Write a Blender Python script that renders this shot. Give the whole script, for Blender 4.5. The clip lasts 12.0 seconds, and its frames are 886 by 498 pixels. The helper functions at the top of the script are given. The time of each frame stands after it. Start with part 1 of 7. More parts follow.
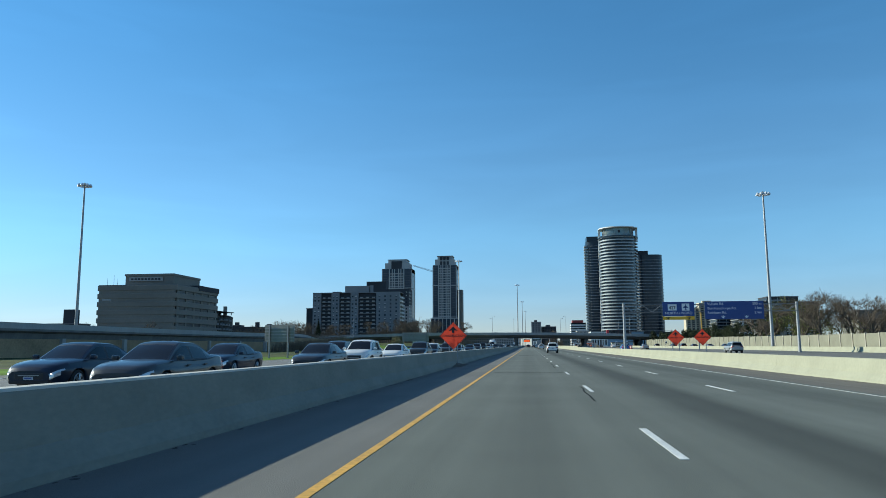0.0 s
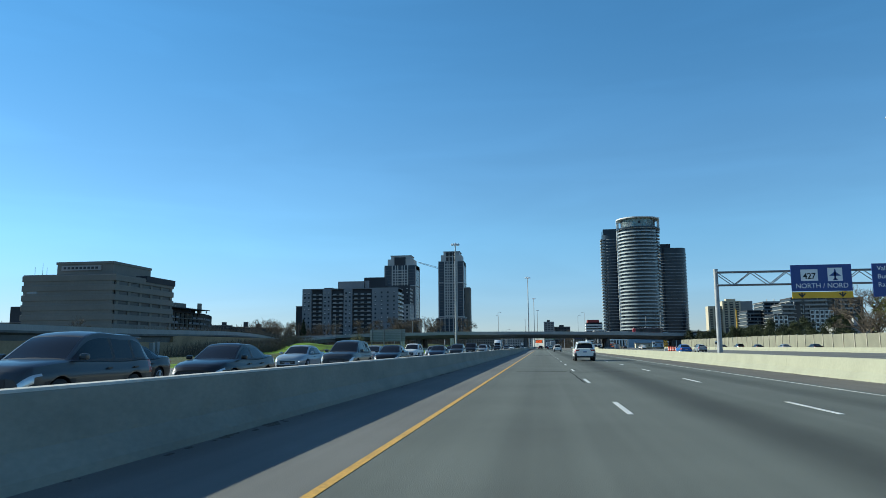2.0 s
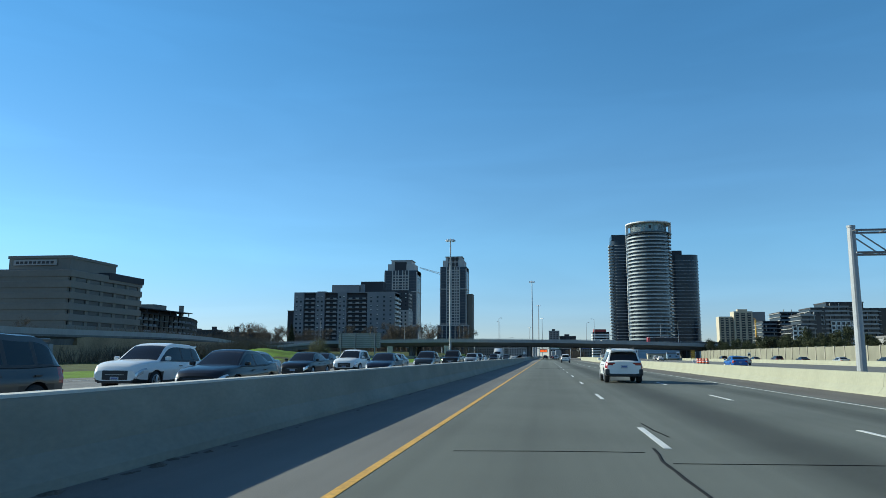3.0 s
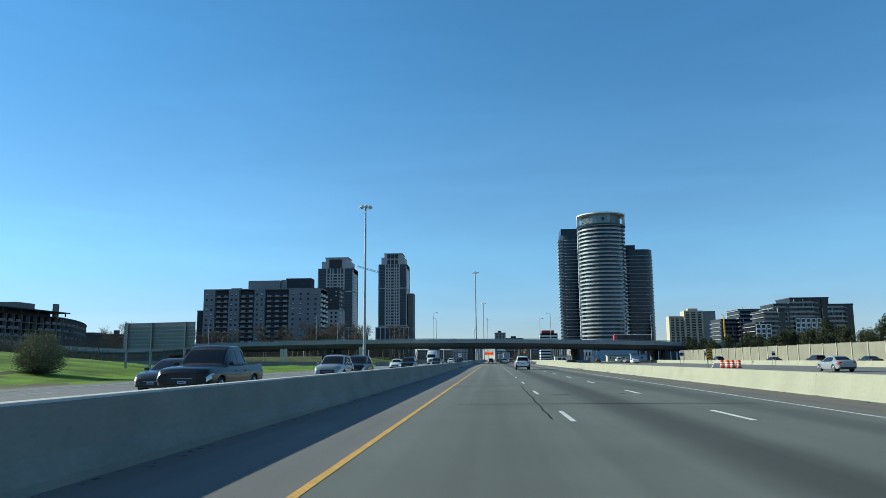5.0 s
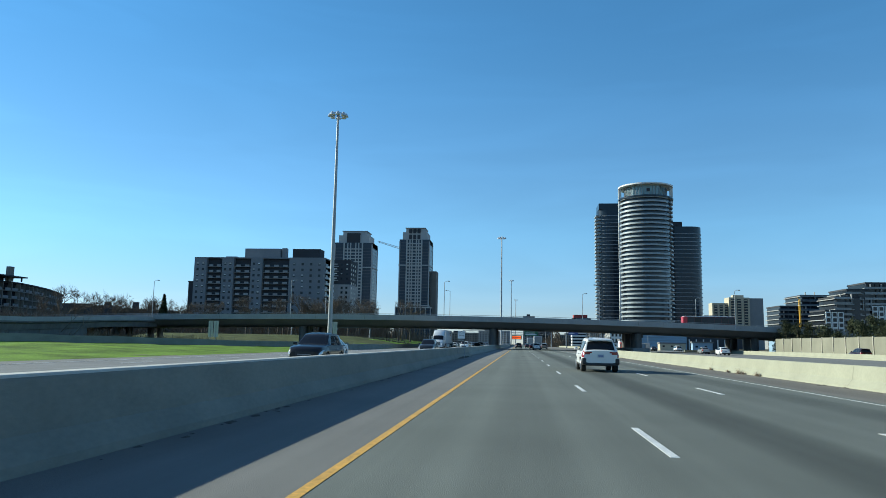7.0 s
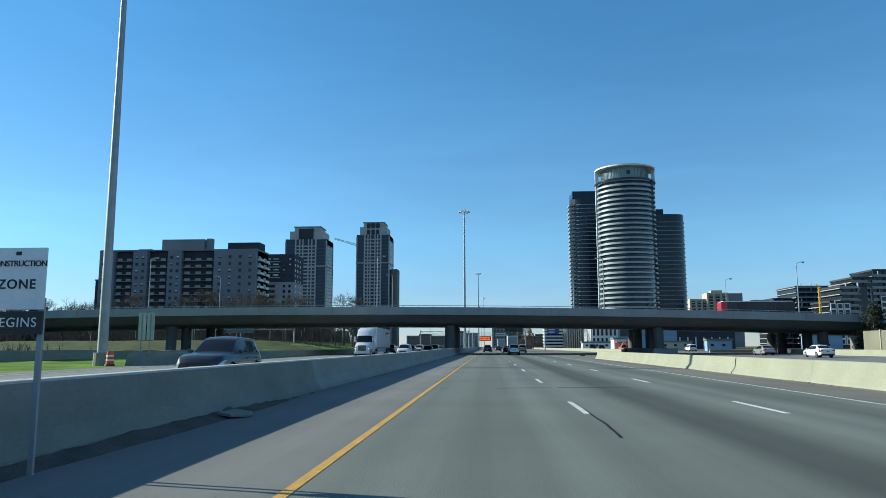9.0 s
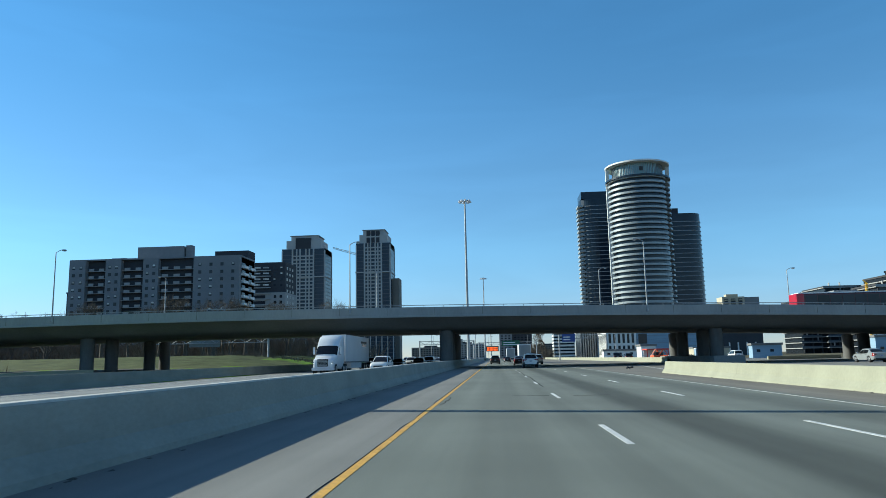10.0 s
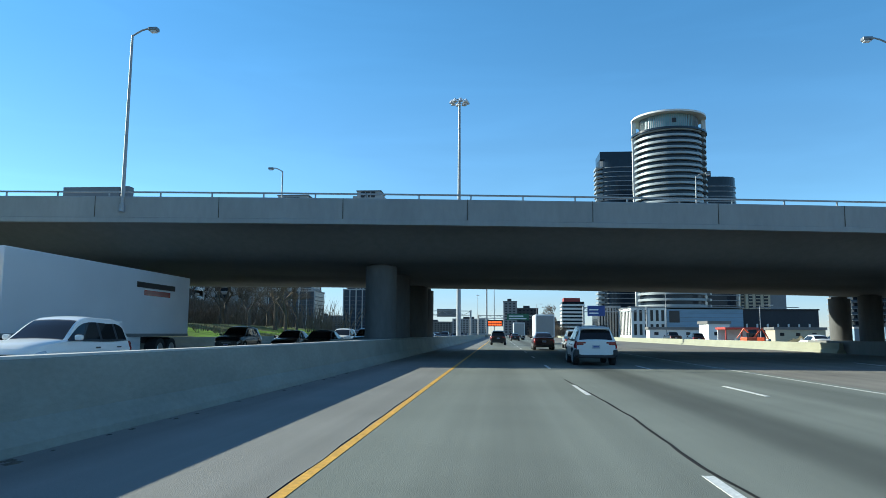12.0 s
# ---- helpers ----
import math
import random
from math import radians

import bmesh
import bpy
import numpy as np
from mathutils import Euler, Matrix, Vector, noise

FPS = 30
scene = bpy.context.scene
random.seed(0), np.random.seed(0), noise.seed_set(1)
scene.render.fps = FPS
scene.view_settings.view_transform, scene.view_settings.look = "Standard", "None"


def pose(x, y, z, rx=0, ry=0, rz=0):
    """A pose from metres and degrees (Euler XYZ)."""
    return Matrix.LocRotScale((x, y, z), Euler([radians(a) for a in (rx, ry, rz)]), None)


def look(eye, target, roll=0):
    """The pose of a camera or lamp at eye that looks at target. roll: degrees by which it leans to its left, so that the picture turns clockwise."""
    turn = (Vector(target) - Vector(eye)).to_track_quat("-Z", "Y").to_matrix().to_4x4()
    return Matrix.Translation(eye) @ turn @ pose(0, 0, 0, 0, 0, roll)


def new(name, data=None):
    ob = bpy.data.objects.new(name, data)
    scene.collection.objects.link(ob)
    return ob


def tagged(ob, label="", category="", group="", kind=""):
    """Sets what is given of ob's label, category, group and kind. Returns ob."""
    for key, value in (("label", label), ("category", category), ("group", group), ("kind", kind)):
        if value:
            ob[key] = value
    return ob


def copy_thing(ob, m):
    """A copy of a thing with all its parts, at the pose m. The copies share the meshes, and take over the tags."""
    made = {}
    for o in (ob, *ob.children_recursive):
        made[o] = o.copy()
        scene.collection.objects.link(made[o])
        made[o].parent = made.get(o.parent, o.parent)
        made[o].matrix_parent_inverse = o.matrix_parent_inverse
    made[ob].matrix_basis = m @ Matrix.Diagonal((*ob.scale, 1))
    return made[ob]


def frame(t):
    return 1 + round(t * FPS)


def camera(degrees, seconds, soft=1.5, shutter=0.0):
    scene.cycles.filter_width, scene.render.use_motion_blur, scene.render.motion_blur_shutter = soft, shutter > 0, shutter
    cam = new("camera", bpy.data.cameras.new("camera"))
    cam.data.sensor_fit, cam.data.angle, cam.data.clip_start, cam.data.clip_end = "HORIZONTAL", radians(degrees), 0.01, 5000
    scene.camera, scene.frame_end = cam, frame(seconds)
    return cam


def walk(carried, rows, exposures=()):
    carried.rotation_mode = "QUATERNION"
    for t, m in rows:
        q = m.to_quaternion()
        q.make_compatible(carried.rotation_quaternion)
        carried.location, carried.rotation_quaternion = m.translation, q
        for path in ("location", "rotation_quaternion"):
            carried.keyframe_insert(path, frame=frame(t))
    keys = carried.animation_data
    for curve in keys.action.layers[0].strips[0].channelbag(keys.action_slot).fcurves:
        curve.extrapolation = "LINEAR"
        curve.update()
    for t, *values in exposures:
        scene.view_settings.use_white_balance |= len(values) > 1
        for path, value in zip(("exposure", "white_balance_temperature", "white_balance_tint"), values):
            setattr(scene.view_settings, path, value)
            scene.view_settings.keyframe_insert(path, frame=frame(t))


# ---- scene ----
cam = camera(63.6, 12.0, soft=0.8)
PATH = [
    (0, (0.07, -0.116, 1.295), (-0.163, 1.852, 1.563), -0.3),
    (0.5, (0.085, 13.587, 1.315), (-0.129, 15.558, 1.579), -0.7),
    (1, (0.13, 26.363, 1.312), (-0.064, 28.334, 1.594), -0.2),
    (1.5, (0.163, 40.455, 1.298), (-0.048, 42.422, 1.591), -0.2),
    (2, (0.152, 54.294, 1.288), (-0.114, 56.257, 1.56), -0.4),
    (2.5, (0.167, 68.32, 1.351), (-0.189, 70.268, 1.629), 0.0),
    (3, (0.106, 81.678, 1.295), (-0.175, 83.636, 1.59), 0.3),
    (3.2, (0.102, 87.181, 1.298), (-0.116, 89.148, 1.588), 0.6),
    (5, (0.07, 136.706, 1.323), (-0.061, 138.678, 1.629), -0.4),
    (5.5, (0.06, 150.656, 1.3), (-0.103, 152.626, 1.604), -0.1),
    (6, (0.012, 164.34, 1.278), (-0.172, 166.314, 1.541), 0.3),
    (6.5, (-0.037, 177.804, 1.324), (-0.224, 179.78, 1.57), 0.5),
    (7, (-0.041, 191.562, 1.297), (-0.255, 193.533, 1.557), 1.1),
    (7.2, (-0.046, 197.035, 1.296), (-0.26, 199.007, 1.557), 1.3),
    (9, (-0.091, 246.295, 1.286), (-0.215, 248.273, 1.557), -0.1),
    (9.5, (-0.09, 259.898, 1.283), (-0.207, 261.874, 1.57), -0.6),
    (10, (-0.141, 273.527, 1.298), (-0.279, 275.499, 1.601), -1.2),
    (10.5, (-0.114, 287.246, 1.307), (-0.264, 289.219, 1.599), -1.7),
    (11, (-0.142, 301.194, 1.315), (-0.298, 303.17, 1.585), -2.2),
    (11.5, (-0.189, 314.839, 1.319), (-0.349, 316.818, 1.556), -1.3),
    (12, (-0.139, 328.511, 1.306), (-0.295, 330.491, 1.541), 0.4),
]
walk(cam, [(t, look(eye, target, roll)) for t, eye, target, roll in PATH], [(0, 0.42, 6400, 9), (5.5, 0.43, 6400, 9), (6.5, 0.50, 6400, 9), (9.0, 0.50, 6400, 9), (10.0, 0.52, 6400, 9), (10.5, 0.55, 6400, 9), (11.0, 0.59, 6400, 9), (11.5, 0.69, 6400, 9), (12, 0.79, 6400, 9)])

# ---- light ----
SUN_AZ, SUN_EL = radians(167.0), radians(23.0)   # azimuth from +x, anticlockwise
sun_way = Vector((math.cos(SUN_AZ) * math.cos(SUN_EL), math.sin(SUN_AZ) * math.cos(SUN_EL), math.sin(SUN_EL)))
world = bpy.data.worlds.new("world")
scene.world = world
world.use_nodes = True
wn = world.node_tree
sky = wn.nodes.new("ShaderNodeTexSky")
sky.sky_type = "NISHITA"
sky.sun_disc = False
sky.sun_elevation = SUN_EL
sky.sun_rotation = math.pi / 2 - SUN_AZ
sky.air_density, sky.dust_density, sky.ozone_density = 0.8, 0.0, 1.5
sky.altitude = 100
sky_at = wn.nodes.new("ShaderNodeTexCoord")
rise = wn.nodes.new("ShaderNodeSeparateXYZ")
wn.links.new(sky_at.outputs["Generated"], rise.inputs[0])
air = wn.nodes.new("ShaderNodeValToRGB")   # clear spring air: deep blue overhead, soft towards the horizon
air.color_ramp.interpolation = "EASE"
air.color_ramp.elements[0].position, air.color_ramp.elements[0].color = 0.0, (0.485, 0.56, 0.74, 1)
air.color_ramp.elements[1].position, air.color_ramp.elements[1].color = 0.45, (0.48, 1.0, 1.17, 1)
high = air.color_ramp.elements.new(0.8)
high.color = (0.85, 1.0, 1.08, 1)
mid = air.color_ramp.elements.new(0.17)
mid.color = (0.58, 0.91, 1.02, 1)
wn.links.new(rise.outputs[2], air.inputs[0])
# faint high cirrus streaks
streak_at = wn.nodes.new("ShaderNodeMapping")
streak_at.inputs["Scale"].default_value, streak_at.inputs["Rotation"].default_value = (1.2, 1.2, 7.0), (0.25, 0.12, 0.3)
wn.links.new(sky_at.outputs["Generated"], streak_at.inputs[0])
streaks = wn.nodes.new("ShaderNodeTexNoise")
streaks.inputs["Scale"].default_value, streaks.inputs["Detail"].default_value, streaks.inputs["Distortion"].default_value = 2.2, 5.0, 0.6
wn.links.new(streak_at.outputs[0], streaks.inputs["Vector"])
veil = wn.nodes.new("ShaderNodeMapRange")
veil.inputs[1].default_value, veil.inputs[2].default_value, veil.inputs[3].default_value, veil.inputs[4].default_value = 0.45, 0.80, 1.0, 1.10
wn.links.new(streaks.outputs[0], veil.inputs[0])
thin = wn.nodes.new("ShaderNodeVectorMath")
thin.operation = "SCALE"
wn.links.new(air.outputs[0], thin.inputs[0])
wn.links.new(veil.outputs[0], thin.inputs["Scale"])
tint = wn.nodes.new("ShaderNodeVectorMath")
tint.operation = "MULTIPLY"
wn.links.new(thin.outputs[0], tint.inputs[1])
wn.links.new(sky.outputs[0], tint.inputs[0])
wn.links.new(tint.outputs[0], wn.nodes["Background"].inputs[0])
wn.nodes["Background"].inputs[1].default_value = 0.112
sun_data = bpy.data.lights.new("sun", "SUN")
sun_data.energy, sun_data.angle, sun_data.color = 5.0, radians(0.55), (0.94, 0.965, 0.82)
sun = new("sun", sun_data)
sun.matrix_world = look(sun_way * 400, (0, 0, 0))


# ---- materials ----
def mat(name, base, rough=0.7, metal=0.0, var=0.12, scale=1.0, fine=0.05, fine_scale=30.0, bump=0.0, bump_scale=40.0,
        island=0.0, spec=0.5, stretch=(1, 1, 1), coat=0.0):
    """A surface with two scales of variation, and bump."""
    m = bpy.data.materials.new(name)
    m.use_nodes = True
    nt = m.node_tree
    n, l = nt.nodes, nt.links
    b = n["Principled BSDF"]
    b.inputs["Roughness"].default_value, b.inputs["Metallic"].default_value = rough, metal
    b.inputs["Specular IOR Level"].default_value = spec
    b.inputs["Coat Weight"].default_value = coat
    b.inputs["Coat Roughness"].default_value = 0.06
    geo = n.new("ShaderNodeNewGeometry")
    mp = n.new("ShaderNodeMapping")
    mp.inputs["Scale"].default_value = stretch
    l.new(geo.outputs["Position"], mp.inputs[0])
    big, small = n.new("ShaderNodeTexNoise"), n.new("ShaderNodeTexNoise")
    for t, s, d in ((big, scale, 4.0), (small, fine_scale, 3.0)):
        t.inputs["Scale"].default_value, t.inputs["Detail"].default_value = s, d
        l.new(mp.outputs[0], t.inputs["Vector"])
    a = n.new("ShaderNodeMapRange")
    a.inputs[1].default_value, a.inputs[2].default_value = 0.3, 0.7
    a.inputs[3].default_value, a.inputs[4].default_value = 1 - var, 1 + var
    c = n.new("ShaderNodeMapRange")
    c.inputs[1].default_value, c.inputs[2].default_value = 0.25, 0.75
    c.inputs[3].default_value, c.inputs[4].default_value = 1 - fine, 1 + fine
    l.new(big.outputs[0], a.inputs[0])
    l.new(small.outputs[0], c.inputs[0])
    f = n.new("ShaderNodeMath")
    f.operation = "MULTIPLY"
    l.new(a.outputs[0], f.inputs[0])
    l.new(c.outputs[0], f.inputs[1])
    last = f.outputs[0]
    if island:
        oi = n.new("ShaderNodeObjectInfo")
        r = n.new("ShaderNodeMapRange")
        r.inputs[3].default_value, r.inputs[4].default_value = 1 - island, 1 + island
        l.new(oi.outputs["Random"], r.inputs[0])
        g = n.new("ShaderNodeMath")
        g.operation = "MULTIPLY"
        l.new(last, g.inputs[0])
        l.new(r.outputs[0], g.inputs[1])
        last = g.outputs[0]
    mix = n.new("ShaderNodeVectorMath")
    mix.operation = "SCALE"
    mix.inputs[0].default_value = base
    l.new(last, mix.inputs["Scale"])
    l.new(mix.outputs[0], b.inputs["Base Color"])
    if bump:
        t = n.new("ShaderNodeTexNoise")
        t.inputs["Scale"].default_value = bump_scale
        l.new(mp.outputs[0], t.inputs["Vector"])
        bp = n.new("ShaderNodeBump")
        bp.inputs["Strength"].default_value, bp.inputs["Distance"].default_value = bump, 0.02
        l.new(t.outputs[0], bp.inputs["Height"])
        l.new(bp.outputs[0], b.inputs["Normal"])
    return m


def emitter(name, colour, power):
    m = bpy.data.materials.new(name)
    m.use_nodes = True
    b = m.node_tree.nodes["Principled BSDF"]
    b.inputs["Base Color"].default_value = (*colour, 1)
    b.inputs["Emission Color"].default_value = (*colour, 1)
    b.inputs["Emission Strength"].default_value = power
    return m


def asphalt(name, base, streak_at=()):
    """Worn road surface: long wheel-path streaks, patches, fine stone grain, dark oil bands along the given lines of x."""
    m = mat(name, base, 0.86, var=0.10, scale=0.25, fine=0.10, fine_scale=55, bump=0.35, bump_scale=90, spec=0.3)
    nt = m.node_tree
    n, l = nt.nodes, nt.links
    b = n["Principled BSDF"]
    col = b.inputs["Base Color"].links[0].from_socket
    geo = n.new("ShaderNodeNewGeometry")
    mp = n.new("ShaderNodeMapping")
    mp.inputs["Scale"].default_value = (1.6, 0.012, 1)
    l.new(geo.outputs["Position"], mp.inputs[0])
    t = n.new("ShaderNodeTexNoise")
    t.inputs["Scale"].default_value, t.inputs["Detail"].default_value = 1.0, 5.0
    l.new(mp.outputs[0], t.inputs["Vector"])
    r = n.new("ShaderNodeMapRange")
    r.inputs[1].default_value, r.inputs[2].default_value, r.inputs[3].default_value, r.inputs[4].default_value = 0.3, 0.7, 0.86, 1.12
    l.new(t.outputs[0], r.inputs[0])
    sep = n.new("ShaderNodeSeparateXYZ")
    l.new(geo.outputs["Position"], sep.inputs[0])
    paler_ahead = n.new("ShaderNodeMapRange")   # the surface is paler further along
    paler_ahead.interpolation_type = "SMOOTHSTEP"
    paler_ahead.inputs[1].default_value, paler_ahead.inputs[2].default_value, paler_ahead.inputs[3].default_value, paler_ahead.inputs[4].default_value = 110, 340, 1.02, 1.36
    l.new(sep.outputs[1], paler_ahead.inputs[0])
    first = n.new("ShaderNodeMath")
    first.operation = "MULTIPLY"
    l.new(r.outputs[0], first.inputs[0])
    l.new(paler_ahead.outputs[0], first.inputs[1])
    last = first.outputs[0]
    for x, half, dark in streak_at:
        d = n.new("ShaderNodeMath")
        d.operation = "SUBTRACT"
        d.inputs[1].default_value = x
        l.new(sep.outputs[0], d.inputs[0])
        ab = n.new("ShaderNodeMath")
        ab.operation = "ABSOLUTE"
        l.new(d.outputs[0], ab.inputs[0])
        mr = n.new("ShaderNodeMapRange")
        mr.interpolation_type = "SMOOTHSTEP"
        mr.inputs[1].default_value, mr.inputs[2].default_value, mr.inputs[3].default_value, mr.inputs[4].default_value = half * 0.2, half, dark, 1.0
        l.new(ab.outputs[0], mr.inputs[0])
        g = n.new("ShaderNodeMath")
        g.operation = "MULTIPLY"
        l.new(last, g.inputs[0])
        l.new(mr.outputs[0], g.inputs[1])
        last = g.outputs[0]
    s = n.new("ShaderNodeVectorMath")
    s.operation = "SCALE"
    l.new(col, s.inputs[0])
    l.new(last, s.inputs["Scale"])
    l.new(s.outputs[0], b.inputs["Base Color"])
    return m


def glassy(name, base, rough=0.08, spec=0.8, island=0.0):
    return mat(name, base, rough, 0.0, var=0.15, scale=0.2, fine=0.02, island=island, spec=spec)


ROAD = asphalt("road_asphalt", (0.123, 0.132, 0.113), ((3.72, 1.1, 0.5), (7.3, 1.0, 0.72), (0.0, 0.8, 0.88)))
ROAD_OPP = asphalt("opposite_asphalt", (0.16, 0.16, 0.153), ((-8.4, 0.8, 0.85), (-12.1, 0.8, 0.8)))
SHOULDER = asphalt("shoulder_asphalt", (0.15, 0.146, 0.132))
SHOULDER_R = asphalt("right_shoulder_asphalt", (0.142, 0.130, 0.110))
PAINT_W = mat("white_road_paint", (0.60, 0.60, 0.57), 0.6, var=0.15, scale=2, fine=0.25, fine_scale=25)
PAINT_WORN = mat("worn_white_road_paint", (0.40, 0.40, 0.38), 0.7, var=0.3, scale=0.7, fine=0.35, fine_scale=9)
PAINT_Y = mat("yellow_road_paint", (0.62, 0.33, 0.045), 0.6, var=0.15, scale=1.5, fine=0.3, fine_scale=14)
TAR = mat("tar", (0.016, 0.016, 0.016), 0.85, var=0.2, scale=4, spec=0.15)
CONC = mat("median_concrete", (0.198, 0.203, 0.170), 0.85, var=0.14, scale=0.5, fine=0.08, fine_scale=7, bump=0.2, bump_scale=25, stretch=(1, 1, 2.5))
CONC_PALER = mat("paler_median_concrete", (0.25, 0.257, 0.22), 0.85, var=0.12, scale=0.5, fine=0.08, fine_scale=7, bump=0.2, bump_scale=25, stretch=(1, 1, 2.5))
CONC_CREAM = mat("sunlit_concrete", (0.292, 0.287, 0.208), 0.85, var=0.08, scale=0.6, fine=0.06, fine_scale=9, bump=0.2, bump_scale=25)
CONC_JOINT = mat("joint_shade_concrete", (0.20, 0.19, 0.14), 0.9, var=0.1)
# pale base stands in for sun on the wall's top edge; plates share it
CONC_CAP = mat("sunlit_top_and_pale_plate", (0.46, 0.45, 0.40), 0.85, var=0.12, scale=0.8, fine=0.1, fine_scale=8)
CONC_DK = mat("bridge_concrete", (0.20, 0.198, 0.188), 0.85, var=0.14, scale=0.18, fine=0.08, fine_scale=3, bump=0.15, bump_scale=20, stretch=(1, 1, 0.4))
# base darkened to hold the shade under the bridge deck and the ramp
CONC_COL = mat("shade_dark_concrete", (0.125, 0.124, 0.122), 0.88, var=0.2, scale=0.6, fine=0.1, fine_scale=5, bump=0.15, bump_scale=20, stretch=(1, 1, 0.3))
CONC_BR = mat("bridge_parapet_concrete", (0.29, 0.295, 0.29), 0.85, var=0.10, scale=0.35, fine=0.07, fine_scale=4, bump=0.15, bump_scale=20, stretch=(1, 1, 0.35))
NOISE = mat("noise_wall_concrete", (0.20, 0.192, 0.142), 0.9, var=0.12, scale=0.4, fine=0.12, fine_scale=6, bump=0.4, bump_scale=12, island=0.06)
BROWN_WALL = mat("brown_retaining_wall", (0.28, 0.20, 0.12), 0.9, var=0.25, scale=0.25, fine=0.15, fine_scale=4, bump=0.3, bump_scale=8)
NOISE_POST = mat("noise_wall_post", (0.36, 0.33, 0.26), 0.85, var=0.08, scale=1)
GRASS = mat("grass", (0.118, 0.205, 0.021), 0.95, var=0.5, scale=0.22, fine=0.35, fine_scale=5, bump=0.9, bump_scale=14, spec=0.1)
ROUGH_GRASS = mat("dry_and_shaded_verge_grass", (0.075, 0.088, 0.034), 0.95, var=0.35, scale=0.3, fine=0.3, fine_scale=7, bump=0.6, bump_scale=10, spec=0.1)
EARTH = mat("dry_ground", (0.13, 0.115, 0.075), 0.95, var=0.3, scale=0.05, fine=0.2, fine_scale=1.5, bump=0.5, bump_scale=4, spec=0.1)
GRAVEL = mat("gravel", (0.15, 0.148, 0.14), 0.95, var=0.2, scale=0.3, fine=0.25, fine_scale=9, bump=0.6, bump_scale=20, spec=0.1)
DIRT = mat("road_dirt", (0.085, 0.075, 0.06), 0.95, var=0.3, scale=1.5, fine=0.3, fine_scale=30, bump=0.8)
STEEL = mat("galvanised_steel", (0.30, 0.31, 0.32), 0.55, 0.35, var=0.12, scale=1.2, fine=0.06, fine_scale=12)
STEEL_DK = mat("weathered_steel", (0.22, 0.23, 0.24), 0.5, 0.6, var=0.12, scale=1.2)
LENS = mat("lamp_lens", (0.62, 0.64, 0.66), 0.2, 0.1)
FABRIC_O = mat("orange_sign_fabric", (1.0, 0.085, 0.035), 0.6, var=0.04, scale=2, fine=0.02)
_n, _l = FABRIC_O.node_tree.nodes, FABRIC_O.node_tree.links
_thru, _both = _n.new("ShaderNodeBsdfTranslucent"), _n.new("ShaderNodeMixShader")
_thru.inputs[0].default_value = (1.0, 0.09, 0.04, 1)
_both.inputs[0].default_value = 0.42
_l.new(_n["Principled BSDF"].outputs[0], _both.inputs[1])
_l.new(_thru.outputs[0], _both.inputs[2])
_l.new(_both.outputs[0], _n["Material Output"].inputs[0])
BLACK = mat("black_paint", (0.015, 0.015, 0.016), 0.5, var=0.1)
BLUE = mat("blue_sign_sheeting", (0.018, 0.055, 0.22), 0.45, var=0.05, scale=1)
GREEN = mat("green_sign_sheeting", (0.01, 0.11, 0.06), 0.45, var=0.05)
WHITE = mat("white_sign_sheeting", (0.75, 0.76, 0.76), 0.5, var=0.04)
YELLOW = mat("yellow_sign_sheeting", (0.78, 0.42, 0.02), 0.5, var=0.06)
ALU = mat("sign_back_aluminium", (0.19, 0.20, 0.20), 0.55, 0.3, var=0.1, scale=0.8)
WOOD = mat("timber", (0.16, 0.11, 0.07), 0.85, var=0.2, scale=2)
PLASTIC_O = mat("orange_plastic", (0.70, 0.09, 0.02), 0.5, var=0.1, scale=4)
BARK = mat("bark", (0.095, 0.075, 0.058), 0.95, var=0.25, scale=3, bump=0.5)
TWIG = mat("twigs", (0.11, 0.085, 0.062), 0.95, var=0.25, scale=1.5)
BRUSH = mat("bare_brush", (0.17, 0.13, 0.095), 0.95, var=0.35, scale=0.4, spec=0.1)
LEAF_DK = mat("evergreen_leaves", (0.042, 0.05, 0.024), 0.85, var=0.35, scale=0.7, island=0.2, spec=0.2)
LEAF_YG = mat("budding_leaves", (0.10, 0.11, 0.03), 0.85, var=0.35, scale=0.7, spec=0.2)
LEAF_OL = mat("olive_leaf_buds", (0.19, 0.18, 0.095), 0.85, var=0.3, scale=0.9, spec=0.2)


# ---- builders ----
def obj(name, bm, material, parent=None, label="", smooth=False):
    me = bpy.data.meshes.new(name)
    bmesh.ops.recalc_face_normals(bm, faces=bm.faces)
    bm.to_mesh(me)
    bm.free()
    if smooth:
        me.shade_smooth()
        me.set_sharp_from_angle(angle=radians(38))
    for m in (material if isinstance(material, (list, tuple)) else (material,)):
        me.materials.append(m)
    ob = new(name, me)
    if parent is not None:
        ob.parent = parent
    if label:
        ob["label"] = label
    return ob


def part(name, bm, material, parent, label="", smooth=False):
    return obj(name, bm, material, parent, label, smooth)


def share(name, me, parent, m):
    """One more piece on a mesh that exists, at the pose m under its parent."""
    ob = new(name, me)
    ob.parent = parent
    ob.matrix_basis = m
    return ob


def empty(name, m, label, category, group="", kind=""):
    e = new(name)
    e.empty_display_size = 0.3
    e.matrix_basis = m
    return tagged(e, label, category, group, kind)


